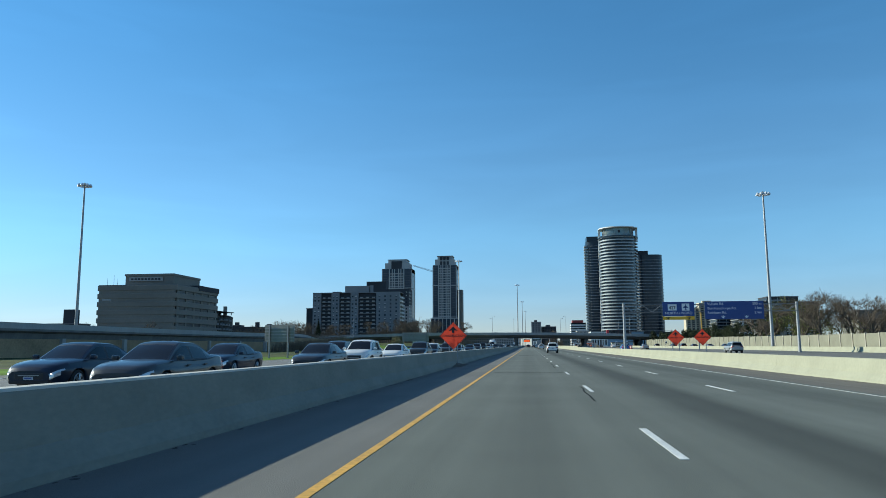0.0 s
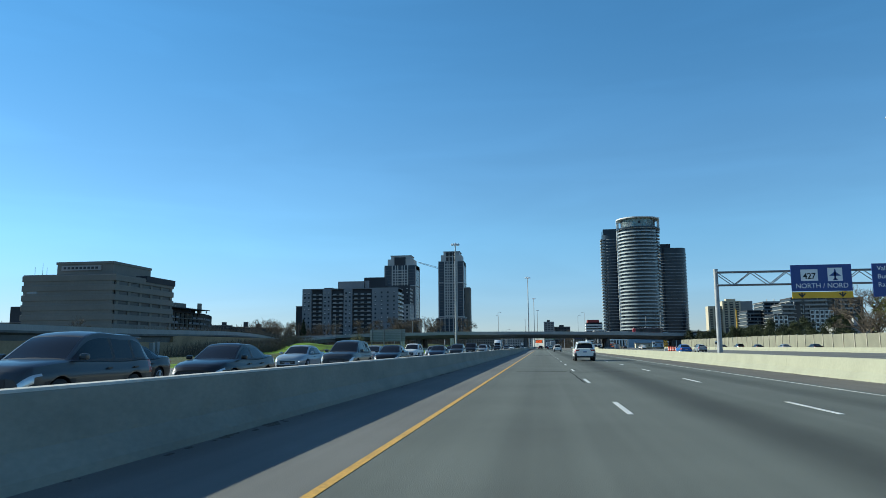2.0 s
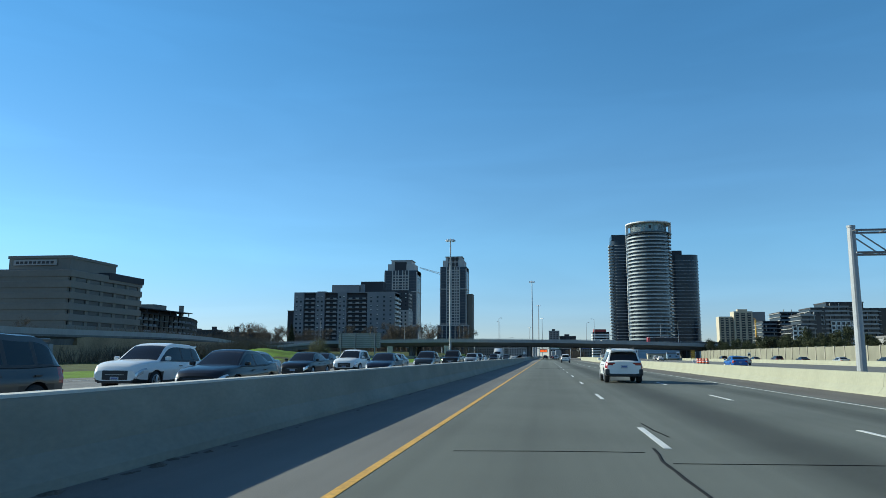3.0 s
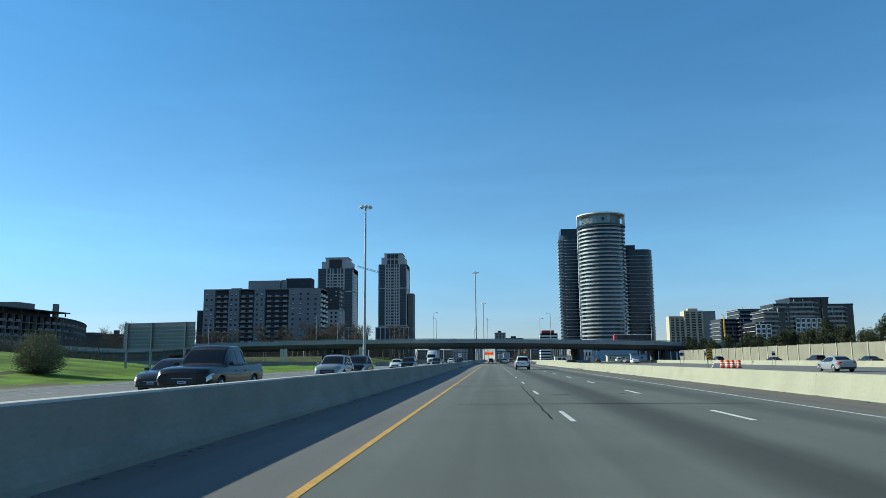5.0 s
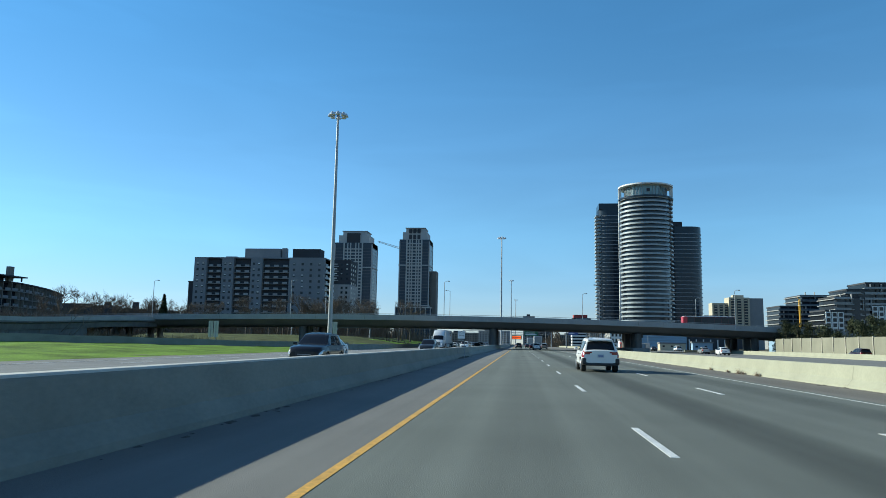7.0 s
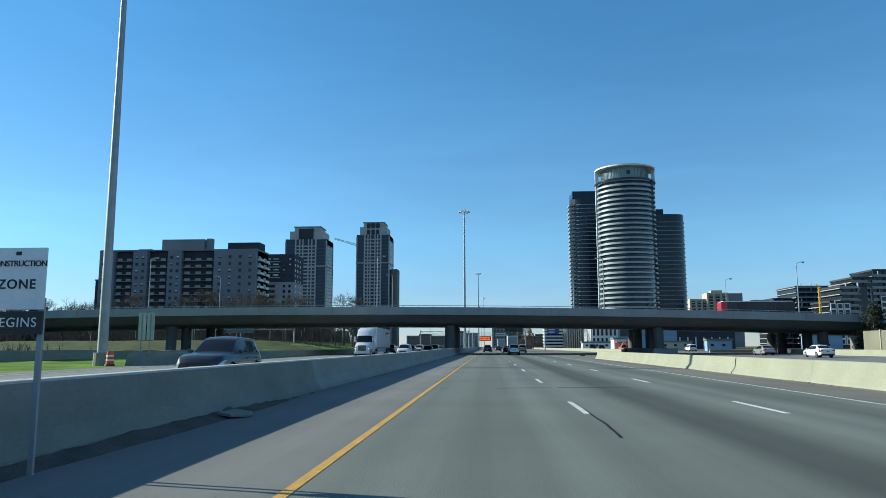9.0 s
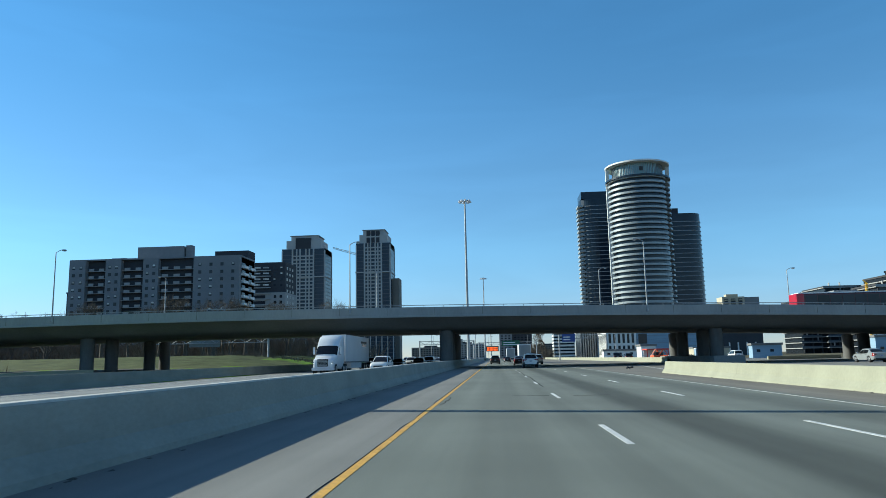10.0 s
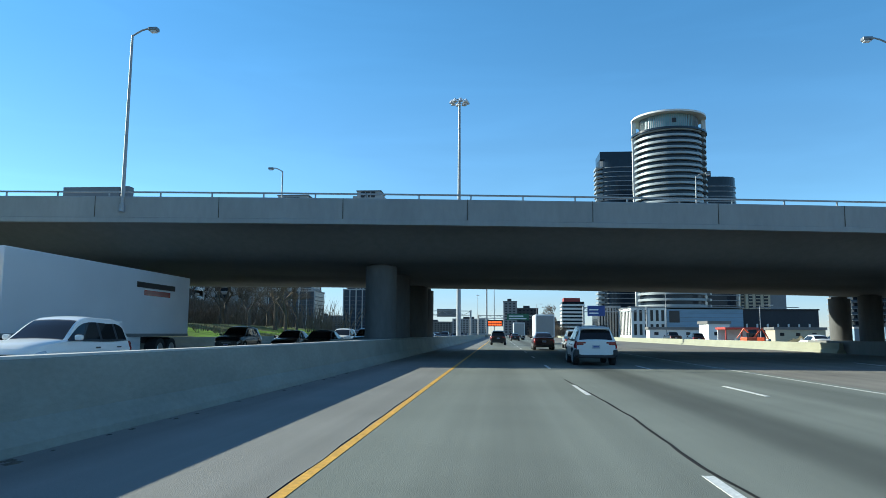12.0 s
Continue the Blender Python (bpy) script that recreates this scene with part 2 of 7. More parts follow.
def box(bm, x0, x1, y0, y1, z0, z1, bevel=0.0, mi=0):
    vs = [bm.verts.new((x, y, z)) for z in (z0, z1) for x, y in ((x0, y0), (x1, y0), (x1, y1), (x0, y1))]
    fs = [bm.faces.new([vs[i] for i in q]) for q in ((3, 2, 1, 0), (4, 5, 6, 7), (0, 1, 5, 4), (1, 2, 6, 5), (2, 3, 7, 6), (3, 0, 4, 7))]
    for f in fs:
        f.material_index = mi
    if bevel:
        bmesh.ops.bevel(bm, geom=list({e for f in fs for e in f.edges}), offset=bevel, segments=2, affect="EDGES", profile=0.6)
    return bm


def boxed(*a, bevel=0.0):
    return box(bmesh.new(), *a, bevel=bevel)


def tube(bm, p, q, r0, r1=None, n=10, cap=True):
    """A tapered round bar from p to q."""
    p, q = Vector(p), Vector(q)
    r1 = r0 if r1 is None else r1
    turn = (q - p).to_track_quat("Z", "Y").to_matrix()
    rings = []
    for c, r in ((p, r0), (q, r1)):
        rings.append([bm.verts.new(c + turn @ Vector((r * math.cos(2 * math.pi * i / n), r * math.sin(2 * math.pi * i / n), 0))) for i in range(n)])
    for i in range(n):
        bm.faces.new((rings[0][i], rings[0][(i + 1) % n], rings[1][(i + 1) % n], rings[1][i]))
    if cap:
        bm.faces.new(rings[0][::-1])
        bm.faces.new(rings[1])
    return bm


def prism(bm, outline, z0, z1, mi=0):
    """An upright prism over a plan outline."""
    a = [bm.verts.new((x, y, z0)) for x, y in outline]
    b = [bm.verts.new((x, y, z1)) for x, y in outline]
    k = len(a)
    fs = [bm.faces.new((a[i], a[(i + 1) % k], b[(i + 1) % k], b[i])) for i in range(k)]
    fs += [bm.faces.new(a[::-1]), bm.faces.new(b)]
    for f in fs:
        f.material_index = mi
    return bm


def sweep(bm, profile, path, closed=True):
    """A section (across, z) carried along path points (x, y, z, across scale): across is +x there."""
    rings = [[bm.verts.new((x + u, y, z + v)) for u, v in profile] for x, y, z in path]
    k = len(profile)
    for a, b in zip(rings, rings[1:]):
        for i in range(k if closed else k - 1):
            bm.faces.new((a[i], a[(i + 1) % k], b[(i + 1) % k], b[i]))
    if closed:
        bm.faces.new(rings[0][::-1])
        bm.faces.new(rings[-1])
    return bm


def lettering(name, text, height, material, parent, m, depth=0.004, spacing=1.0, bold=0.0, align="CENTER"):
    cu = bpy.data.curves.new(name, "FONT")
    cu.body, cu.size, cu.align_x, cu.align_y = text, height * 1.4, align, "CENTER"
    cu.extrude, cu.space_character, cu.offset = depth, spacing, bold
    tmp = bpy.data.objects.new("tmp", cu)
    scene.collection.objects.link(tmp)
    bpy.context.view_layer.update()
    me = bpy.data.meshes.new_from_object(tmp.evaluated_get(bpy.context.evaluated_depsgraph_get()))
    bpy.data.objects.remove(tmp)
    bpy.data.curves.remove(cu)
    me.name = name
    me.materials.clear()
    me.materials.append(material)
    ob = new(name, me)
    ob.parent = parent
    ob.matrix_basis = m
    return ob


def smooth01(a, b, v):
    t = min(max((v - a) / (b - a), 0.0), 1.0)
    return t * t * (3 - 2 * t)


# ---- the ground and the roads ----
WALL_L = lambda y: -4.55 - 0.6 * smooth01(185, 268, y)   # foot of the median wall
Y0, Y1 = -140.0, 1500.0


def strip(name, x0, x1, y0, y1, z, material, step=20.0, label="", kind="structure"):
    bm = bmesh.new()
    n = max(1, int((y1 - y0) / step))
    rows = [[bm.verts.new(((x(y) if callable(x) else x), y, z)) for x in (x0, x1)] for y in (y0 + (y1 - y0) * i / n for i in range(n + 1))]
    for a, b in zip(rows, rows[1:]):
        bm.faces.new((a[0], a[1], b[1], b[0]))
    return tagged(obj(name, bm, material), label, name.split("_")[0], kind=kind)


bm = bmesh.new()
ring = [(-4200, -900), (4200, -900), (4200, 4600), (-4200, 4600)]
bm.faces.new([bm.verts.new((x, y, -0.10)) for x, y in ring])
tagged(obj("ground", bm, EARTH), "dry grass and bare earth reaching the horizon", "ground", kind="structure")
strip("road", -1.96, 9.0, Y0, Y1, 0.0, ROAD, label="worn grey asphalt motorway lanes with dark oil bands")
strip("road_shoulder_left", lambda y: WALL_L(y) - 0.2, -1.96, Y0, Y1, 0.0, SHOULDER, label="pale grey inner shoulder along the median wall")
strip("road_shoulder_right", 9.0, lambda y: 11.5 + 14.5 * smooth01(318, 372, y), Y0, Y1, -0.002, SHOULDER_R, label="brownish outer shoulder beside the concrete barrier")
strip("road_opposite", -22.6, lambda y: WALL_L(y) - 0.55, Y0, Y1, -0.01, ROAD_OPP, label="grey asphalt lanes of the opposite carriageway")
strip("road_opposite_shoulder", -25.0, -22.6, Y0, Y1, -0.012, SHOULDER, label="outer shoulder of the opposite carriageway")
strip("road_collector", 11.6, 49.6, Y0, 372, -0.03, SHOULDER, label="collector lanes beyond the concrete barrier")
strip("road_service", 50.9, 56.8, Y0, 372, -0.03, SHOULDER, label="narrow service road along the noise wall")
strip("road_yard", 26.2, 60, 372, 560, -0.03, SHOULDER, label="paved yard and ramp past the bridge")


def line(name, x, y0, y1, w, material, label, z=0.005, category="road marking"):
    return tagged(obj(name, boxed(x - w / 2, x + w / 2, y0, y1, z - 0.006, z), material), label, category, kind="structure")


line("yellow_edge_line", -1.9, Y0, 900, 0.115, PAINT_Y, "solid yellow edge line, worn in places")
line("white_edge_line", 8.66, Y0, 900, 0.075, PAINT_WORN, "solid white outer edge line")
line("white_edge_line_opposite", -22.4, Y0, 900, 0.12, PAINT_W, "solid white edge line of the opposite lanes")
dash_me = obj("lane_dash", boxed(-0.055, 0.055, 0, 3.05, -0.002, 0.005), PAINT_W)
tagged(dash_me, "white broken lane dash on asphalt", "road marking", "lane dashes", "structure")
dash_me.location = (1.80, 8.5 - 120, 0)
for x, shift in ((1.80, 0.0), (5.66, 0.25), (-12.25, 3.0), (-15.95, 5.0), (-19.65, 1.0)):
    for k in range(-10, 45 if x > 0 else 36):
        if (x, k) != (1.80, -10):
            copy_thing(dash_me, pose(x, 8.5 + shift + 12 * k, 0 if x > 0 else -0.008))
# slanted line of the ramp that joins past the barrier's end
bm = bmesh.new()
sweep(bm, ((-0.07, 0), (0.07, 0), (0.07, 0.004), (-0.07, 0.004)), [(12.2 + 0.11 * (y - 318), y, 0.001) for y in range(318, 372, 6)])
tagged(obj("ramp_edge_line", bm, PAINT_W), "white edge line of the merging ramp", "road marking", kind="structure")


def tar_seam(points, w=0.05):
    """A sealed crack: a thin raised wandering bead."""
    bm = bmesh.new()
    prev = None
    for (x0, y0), (x1, y1) in zip(points, points[1:]):
        n = max(2, int(math.hypot(x1 - x0, y1 - y0) / 0.5))
        for i in range(n + 1):
            t = i / n
            x, y = x0 + (x1 - x0) * t, y0 + (y1 - y0) * t
            x += 0.07 * noise.noise((y * 0.6, x, 3.1))
            y += 0.07 * noise.noise((x * 0.6, y * 0.1, 7.7))
            ww = w * (0.6 + 0.5 * abs(noise.noise((x * 2, y * 2, 1))))
            d = Vector((-(y1 - y0), x1 - x0)).normalized() * ww
            cur = [bm.verts.new((x + d.x, y + d.y, 0.002)), bm.verts.new((x, y, 0.009)), bm.verts.new((x - d.x, y - d.y, 0.002))]
            if prev:
                for j in range(2):
                    bm.faces.new((prev[j], prev[j + 1], cur[j + 1], cur[j]))
            prev = cur
    return tagged(obj("tar_seam", bm, TAR), "black tar-sealed crack across the asphalt", "crack", "sealed cracks", "structure")


SEAMS = [((1.62, 22.9), (1.64, 22), (1.6, 20), (1.55, 17)), ((1.42, 55.5), (1.57, 53), (1.62, 50.3), (1.55, 47.5), (1.56, 44.5), (1.57, 41)),
         ((1.92, 96.4), (1.96, 95.1), (2.05, 94.0)), ((1.60, 92.5), (1.52, 91.2), (1.57, 90.4), (1.59, 85.9), (1.65, 80.5)),
         ((1.52, 173.2), (1.44, 166), (1.46, 163.4), (1.43, 160.6), (1.39, 157.8), (1.4, 153)),
         ((1.87, 261.5), (1.85, 258.7), (1.78, 256.8)),
         ((1.77, 349.8), (1.9, 344.4), (1.97, 340.3), (1.86, 337), (1.97, 334.5), (1.87, 326.8), (1.80, 323.4), (2.02, 320.5), (1.9, 312.9), (1.86, 305))]
for s in SEAMS:
    tar_seam(s, 0.035)
tar_seam(((-1.72, 298.1), (-1.66, 297.4), (-1.70, 297.0), (-1.62, 296.3), (-1.69, 295.8), (-1.64, 295.0), (-1.70, 294.7), (-1.78, 294.3)), 0.022)
tar_seam(((-1.985, 345), (-1.98, 330), (-1.985, 310), (-1.98, 290), (-1.985, 272)), 0.012)
for s in (((-1.6, 34.5), (1.9, 34.3)), ((-1.2, 91.7), (1.4, 92.0)), ((1.62, 91.0), (4.2, 91.3)), ((-1.0, 158.5), (8.0, 158.6)), ((2.3, 164.0), (2.95, 164.1)), ((4.8, 164.7), (5.1, 164.7)), ((-1.6, 268.9), (-1.3, 268.9)), ((0.1, 269.0), (1.9, 269.3)), ((2.1, 269.4), (4.4, 269.7)), ((0.34, 298.2), (1.6, 298.0)), ((2.35, 297.9), (3.55, 297.8)), ((-0.4, 330.2), (1.75, 330.5))):
    tar_seam(s, 0.010)

def askew(x):
    """How far the bridge's line lies behind the square crossing: skewed, and bent towards its western end."""
    return 0.068 * (max(x, -60.0) + 17.9) - 0.0012 * max(0.0, -x - 60) ** 2


# grass beyond the opposite lanes, rising towards the ramp
nx, ny = 68, 224


def verge(x, y):
    up = smooth01(25, 62, -x)
    foot = 186 + 2.0 * min(max(-x - 45, 0.0), 18.0)
    mound = 2.7 * smooth01(foot - 10, foot + 12, y) * (1 - smooth01(200, 250, y)) + 0.15 + 0.55 * smooth01(165, 205, y)
    low = -0.06 + up * mound * smooth01(-60, 60, y) + (0.16 * noise.noise((x * 0.12, y * 0.12, 0)) + 0.10 * noise.noise((x * 0.5, y * 0.3, 5))) * min(1.0, (-x - 25) / 4)
    low += 2.3 * smooth01(30, 58, -x) * smooth01(388, 424, y)   # bank past the bridge
    out = max(smooth01(84, 112, -x) * (1 - smooth01(380, 400, y)), smooth01(530, 556, y))
    return low * (1 - out) + (-0.35 + 0.5 * noise.noise((x * 0.06, y * 0.06, 9))) * out


spot = lambda i, j: (-25 - 95 * (i / nx) ** 1.3, -130 + 690 * j / ny)
sheets = {k: (bmesh.new(), {}) for k in ("rough", "green", "gravel")}
for j in range(ny):
    for i in range(nx):
        x, y = spot(i + 0.5, j + 0.5)
        rough = y < 186 + 14 * noise.noise((x * 0.08, 3, 1)) + 8 * noise.noise((x * 0.4, y * 0.4, 1)) and -x > 33 + 4 * noise.noise((y * 0.07, 1, 4))
        bare = 354 < y - askew(x) < 391 + 3 * noise.noise((x * 0.3, y * 0.3, 6))
        # past the bridge, rough grass replaces green to darken the shaded bank
        rough = rough or (y > 392 and (noise.noise((x * 0.05, y * 0.05, 8)) > 0.12 or -x > 46 + 14 * noise.noise((x * 0.1, y * 0.1, 2))))
        bm, seen = sheets["gravel" if bare else "rough" if rough else "green"]
        q = []
        for k in ((i, j), (i + 1, j), (i + 1, j + 1), (i, j + 1)):
            if k not in seen:
                u, v = spot(*k)
                seen[k] = bm.verts.new((u, v, verge(u, v)))
            q.append(seen[k])
        bm.faces.new(q)
tagged(obj("ground_rough_verge", sheets["rough"][0], ROUGH_GRASS, smooth=True), "dull olive rough grass below the ramp, and as shade past the bridge", "grass", kind="structure")
tagged(obj("ground_gravel", sheets["gravel"][0], GRAVEL, smooth=True), "grey gravel under the road bridge", "gravel", kind="structure")
tagged(obj("ground_grass_verge", sheets["green"][0], GRASS, smooth=True), "bright green mown grass slope beside the opposite lanes", "grass", kind="structure")

# ---- barriers ----
ys = [Y0 + 4 * i for i in range(int((900 - Y0) / 4))]
prof = ((0.0, -0.05), (-0.03, 0.10), (-0.20, 0.34), (-0.30, 0.86), (-0.33, 0.893), (-0.58, 0.893), (-0.62, 0.86), (-0.70, 0.3), (-0.85, -0.05))
for span, m_, lab in (([y for y in ys if y <= 268], CONC, "tall grey concrete median wall with a top edge coloured pale as sunlit"), ([y for y in ys if y >= 268], CONC_PALER, "paler section of the concrete median wall")):
    bm = bmesh.new()
    sweep(bm, prof, [(WALL_L(y), y, 0.0) for y in span])
    for v in bm.verts:
        if v.co.z > 0.5:
            v.co.z += 0.11 * smooth01(285, 335, v.co.y)
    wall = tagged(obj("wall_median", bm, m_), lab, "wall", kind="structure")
# top strip coloured pale to read as sunlit
bm = bmesh.new()
sweep(bm, ((-0.312, 0.880), (-0.322, 0.905), (-0.335, 0.912), (-0.575, 0.912), (-0.60, 0.900), (-0.61, 0.880)), [(WALL_L(y), y, 0.0) for y in ys])
for v in bm.verts:
    v.co.z += 0.11 * smooth01(285, 335, v.co.y)
obj("wall_cap", bm, CONC_CAP, wall, "top strip of the median wall, coloured pale as sunlit")
bm = bmesh.new()
prof_r = ((0.0, -0.05), (0.03, 0.08), (0.20, 0.30), (0.27, 0.76), (0.30, 0.79), (0.50, 0.79), (0.53, 0.76), (0.6, 0.3), (0.78, -0.05))
sweep(bm, prof_r, [(11.3, -140 + 4 * i, 0) for i in range(116)] + [(11.35, 325, 0)])
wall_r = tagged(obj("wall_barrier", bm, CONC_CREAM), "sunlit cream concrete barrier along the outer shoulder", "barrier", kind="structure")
bm = bmesh.new()
for y in np.arange(-38, 320, 18.3):
    vs = [bm.verts.new((11.3 + u - 0.004, y + w, z)) for w in (-0.012, 0.012) for u, z in ((0.03, 0.08), (0.20, 0.30), (0.27, 0.76))]
    bm.faces.new((vs[0], vs[1], vs[4], vs[3]))
    bm.faces.new((vs[1], vs[2], vs[5], vs[4]))
obj("joint", bm, CONC_JOINT, wall_r, "thin vertical joints of the barrier")
bm = bmesh.new()
for y, w in ((281.2, 0.10), (212.0, 0.05)):
    vs = [bm.verts.new((11.3 + u - 0.006, y + k * w, z)) for k in (-0.5, 0.5) for u, z in ((0.0, 0.0), (0.03, 0.08), (0.20, 0.30), (0.27, 0.76))]
    for i in range(3):
        bm.faces.new((vs[i], vs[i + 1], vs[i + 5], vs[i + 4]))
obj("joint", bm, TAR, wall_r, "wide dark tarred joint")
bm = bmesh.new()
sweep(bm, prof_r, [(25.6 - 0.012 * (y - 388), y, 0) for y in range(386, 760, 6)])
tagged(obj("wall_barrier_far", bm, CONC_CREAM), "cream concrete barrier past the bridge", "barrier", kind="structure")
bm = bmesh.new()
box(bm, 46, 58, 400, 400.5, -0.1, 0.6, bevel=0.05)
tagged(obj("wall_barrier_yard", bm, CONC_CREAM), "short cream concrete barrier in front of the yard", "barrier", kind="structure")
bm = bmesh.new()
sweep(bm, prof_r, [(50, y, 0.0) for y in range(-140, 372, 6)])
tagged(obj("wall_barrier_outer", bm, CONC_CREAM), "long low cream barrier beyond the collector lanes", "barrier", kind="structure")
bm = bmesh.new()
sweep(bm, ((0, -0.05), (-0.12, 0.3), (-0.2, 0.85), (-0.42, 0.85), (-0.6, -0.05)), [(-25.2 - 2.5 * smooth01(300, 360, y), y, 0.0) for y in range(296, 800, 6)])
tagged(obj("wall_barrier_opposite", bm, CONC), "grey concrete barrier on the far side of the opposite lanes", "barrier", kind="structure")

bm = bmesh.new()
for (xa, ya), (xb, yb) in zip(((-66, 225), (-57, 255), (-50, 278), (-41, 300)), ((-57, 255), (-50, 278), (-41, 300), (-34, 332))):
    for i in range(6):
        u, v = i / 6, (i + 1) / 6
        p, q = (xa + (xb - xa) * u, ya + (yb - ya) * u), (xa + (xb - xa) * v, ya + (yb - ya) * v)
        zp, zq = verge(*p), verge(*q)
        d = Vector((q[1] - p[1], p[0] - q[0])).normalized() * 0.2
        vs = [bm.verts.new((c[0] + k * d.x, c[1] + k * d.y, z + h)) for c, z in ((p, zp), (q, zq)) for k, h in ((-1, -0.3), (1, -0.3), (1, 0.85), (-1, 0.85))]
        for f in ((0, 1, 2, 3), (7, 6, 5, 4), (0, 4, 5, 1), (1, 5, 6, 2), (2, 6, 7, 3), (3, 7, 4, 0)):
            bm.faces.new([vs[k] for k in f])
tagged(obj("wall_barrier_grass", bm, CONC), "low grey concrete barrier at the top of the grass", "barrier", kind="structure")

# heap of swept dirt against the wall by the orange sign
bm = bmesh.new()
heap = [[bm.verts.new((-4.62 + 0.62 * i / 8, 43.0 + 7.5 * j / 40, 0.22 * (1 - i / 8) ** 1.5 * math.sin(math.pi * j / 40) * (0.7 + 0.9 * noise.noise((i * 0.4, j * 0.35, 2))) - 0.006)) for i in range(9)] for j in range(41)]
for a, b in zip(heap, heap[1:]):
    for i in range(8):
        bm.faces.new((a[i], a[i + 1], b[i + 1], b[i]))
tagged(obj("dirt_heap", bm, DIRT, smooth=True), "heap of dark swept dirt against the median wall", "dirt", kind="structure")
bm = bmesh.new()
heap = [[bm.verts.new((WALL_L(250.5 + 14 * j / 60) - 0.03 + 0.5 * i / 8, 250.5 + 14 * j / 60, 0.15 * (1 - i / 8) ** 2 * math.sin(math.pi * j / 60) * (0.6 + 1.2 * abs(noise.noise((i * 0.3, j * 0.3, 4)))) - 0.006)) for i in range(9)] for j in range(61)]
for a, b in zip(heap, heap[1:]):
    for i in range(8):
        bm.faces.new((a[i], a[i + 1], b[i + 1], b[i]))
tagged(obj("dirt_bank", bm, DIRT, smooth=True), "thin bank of dark grit along the foot of the median wall", "dirt", kind="structure")

bm = bmesh.new()
prism(bm, [(-5.02, 259.3), (-4.74, 259.2), (-4.5, 259.6), (-4.6, 260.0), (-4.98, 260.1)], 0.0, 0.05)
for v in bm.verts:
    v.co.z += 0.10 * (-4.4 - v.co.x)
tagged(obj("broken_slab", bm, CONC), "broken concrete slab lying against the median wall", "debris", kind="structure")

# dead weeds at the foot of the outer barrier
for y, r in ((227.4, 0.30), (229.6, 0.22), (230.4, 0.34), (232.3, 0.2), (235.8, 0.26), (207.5, 0.2)):
    bm = bmesh.new()
    rw = random.Random(int(y * 10))
    for _ in range(90):
        a, e = rw.uniform(0, 6.28), rw.uniform(0.1, 1.3)
        b = Vector((11.2 + rw.gauss(0, 0.03), y + rw.gauss(0, r * 0.4), 0))
        q = b + Vector((math.cos(a) * math.cos(e) * 0.6, math.sin(a) * math.cos(e), math.sin(e))) * r * rw.uniform(0.5, 1.1)
        bm.faces.new([bm.verts.new(v) for v in (b + Vector((0, -0.02, 0)), b + Vector((0, 0.02, 0)), q)])
    tagged(obj("weed_clump", bm, BRUSH), "dry brown weed clump at the foot of the cream barrier", "weed", "weeds by the barrier")

# crumbled asphalt and dirt along the barriers' feet
rng = random.Random(4)
bm = bmesh.new()
for side in (0, 1):
    for i in range(1500):
        y = rng.uniform(-5, 370) if side == 0 else rng.uniform(0, 324)
        clump = noise.noise((y * 0.13, side * 9.0, 2.0))
        if rng.random() > 0.3 + 1.2 * max(0, clump):
            continue
        x = WALL_L(y) + abs(rng.gauss(0, 0.10)) + 0.02 if side == 0 else 11.28 - abs(rng.gauss(0, 0.18))
        r = rng.uniform(0.02, 0.06) * (1 + 1.6 * max(0, clump))
        vs = [bm.verts.new((x + r * rng.uniform(0.7, 1.3) * math.cos(a), y + 1.8 * r * math.sin(a), -0.002)) for a in (0, 1.26, 2.51, 3.77, 5.03)]
        top = bm.verts.new((x + 0.4 * r, y, r * rng.uniform(0.15, 0.4)))
        for j in range(5):
            bm.faces.new((vs[j], vs[(j + 1) % 5], top))
tagged(obj("road_debris", bm, DIRT), "loose dirt and crumbled asphalt along the barriers", "debris", kind="stuff")


# ---- the road bridge ----
def bridge_top(x):
    return 7.65 - 2.0e-4 * (x + 22) ** 2


BY0, BY1 = 360.5, 390.0
bridge = empty("road_bridge", pose(0, 0, 0), "long grey concrete road bridge with a solid parapet, arched over the motorway", "bridge", kind="structure")


def along(bm, section, x0=-230.0, x1=85.0, step=5.0):
    """A section (y, z below the parapet's top) carried along the bridge's line."""
    n = int((x1 - x0) / step)
    rings = []
    for i in range(n + 1):
        x = x0 + (x1 - x0) * i / n
        t = bridge_top(x)
        rings.append([bm.verts.new((x, y + askew(x), t + z)) for y, z in section])
    k = len(section)
    for a, b in zip(rings, rings[1:]):
        for i in range(k):
            bm.faces.new((a[i], a[(i + 1) % k], b[(i + 1) % k], b[i]))
    bm.faces.new(rings[0][::-1])
    bm.faces.new(rings[-1])
    return bm


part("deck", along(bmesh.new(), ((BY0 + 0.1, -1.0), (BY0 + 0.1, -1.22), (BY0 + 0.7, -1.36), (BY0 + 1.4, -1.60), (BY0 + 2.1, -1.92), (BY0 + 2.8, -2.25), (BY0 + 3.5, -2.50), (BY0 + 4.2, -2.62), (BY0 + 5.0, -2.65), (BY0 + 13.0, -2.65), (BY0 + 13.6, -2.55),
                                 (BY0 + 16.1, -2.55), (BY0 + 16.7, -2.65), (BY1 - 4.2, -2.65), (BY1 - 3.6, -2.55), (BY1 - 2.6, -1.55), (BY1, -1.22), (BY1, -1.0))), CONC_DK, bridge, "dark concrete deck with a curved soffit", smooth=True)
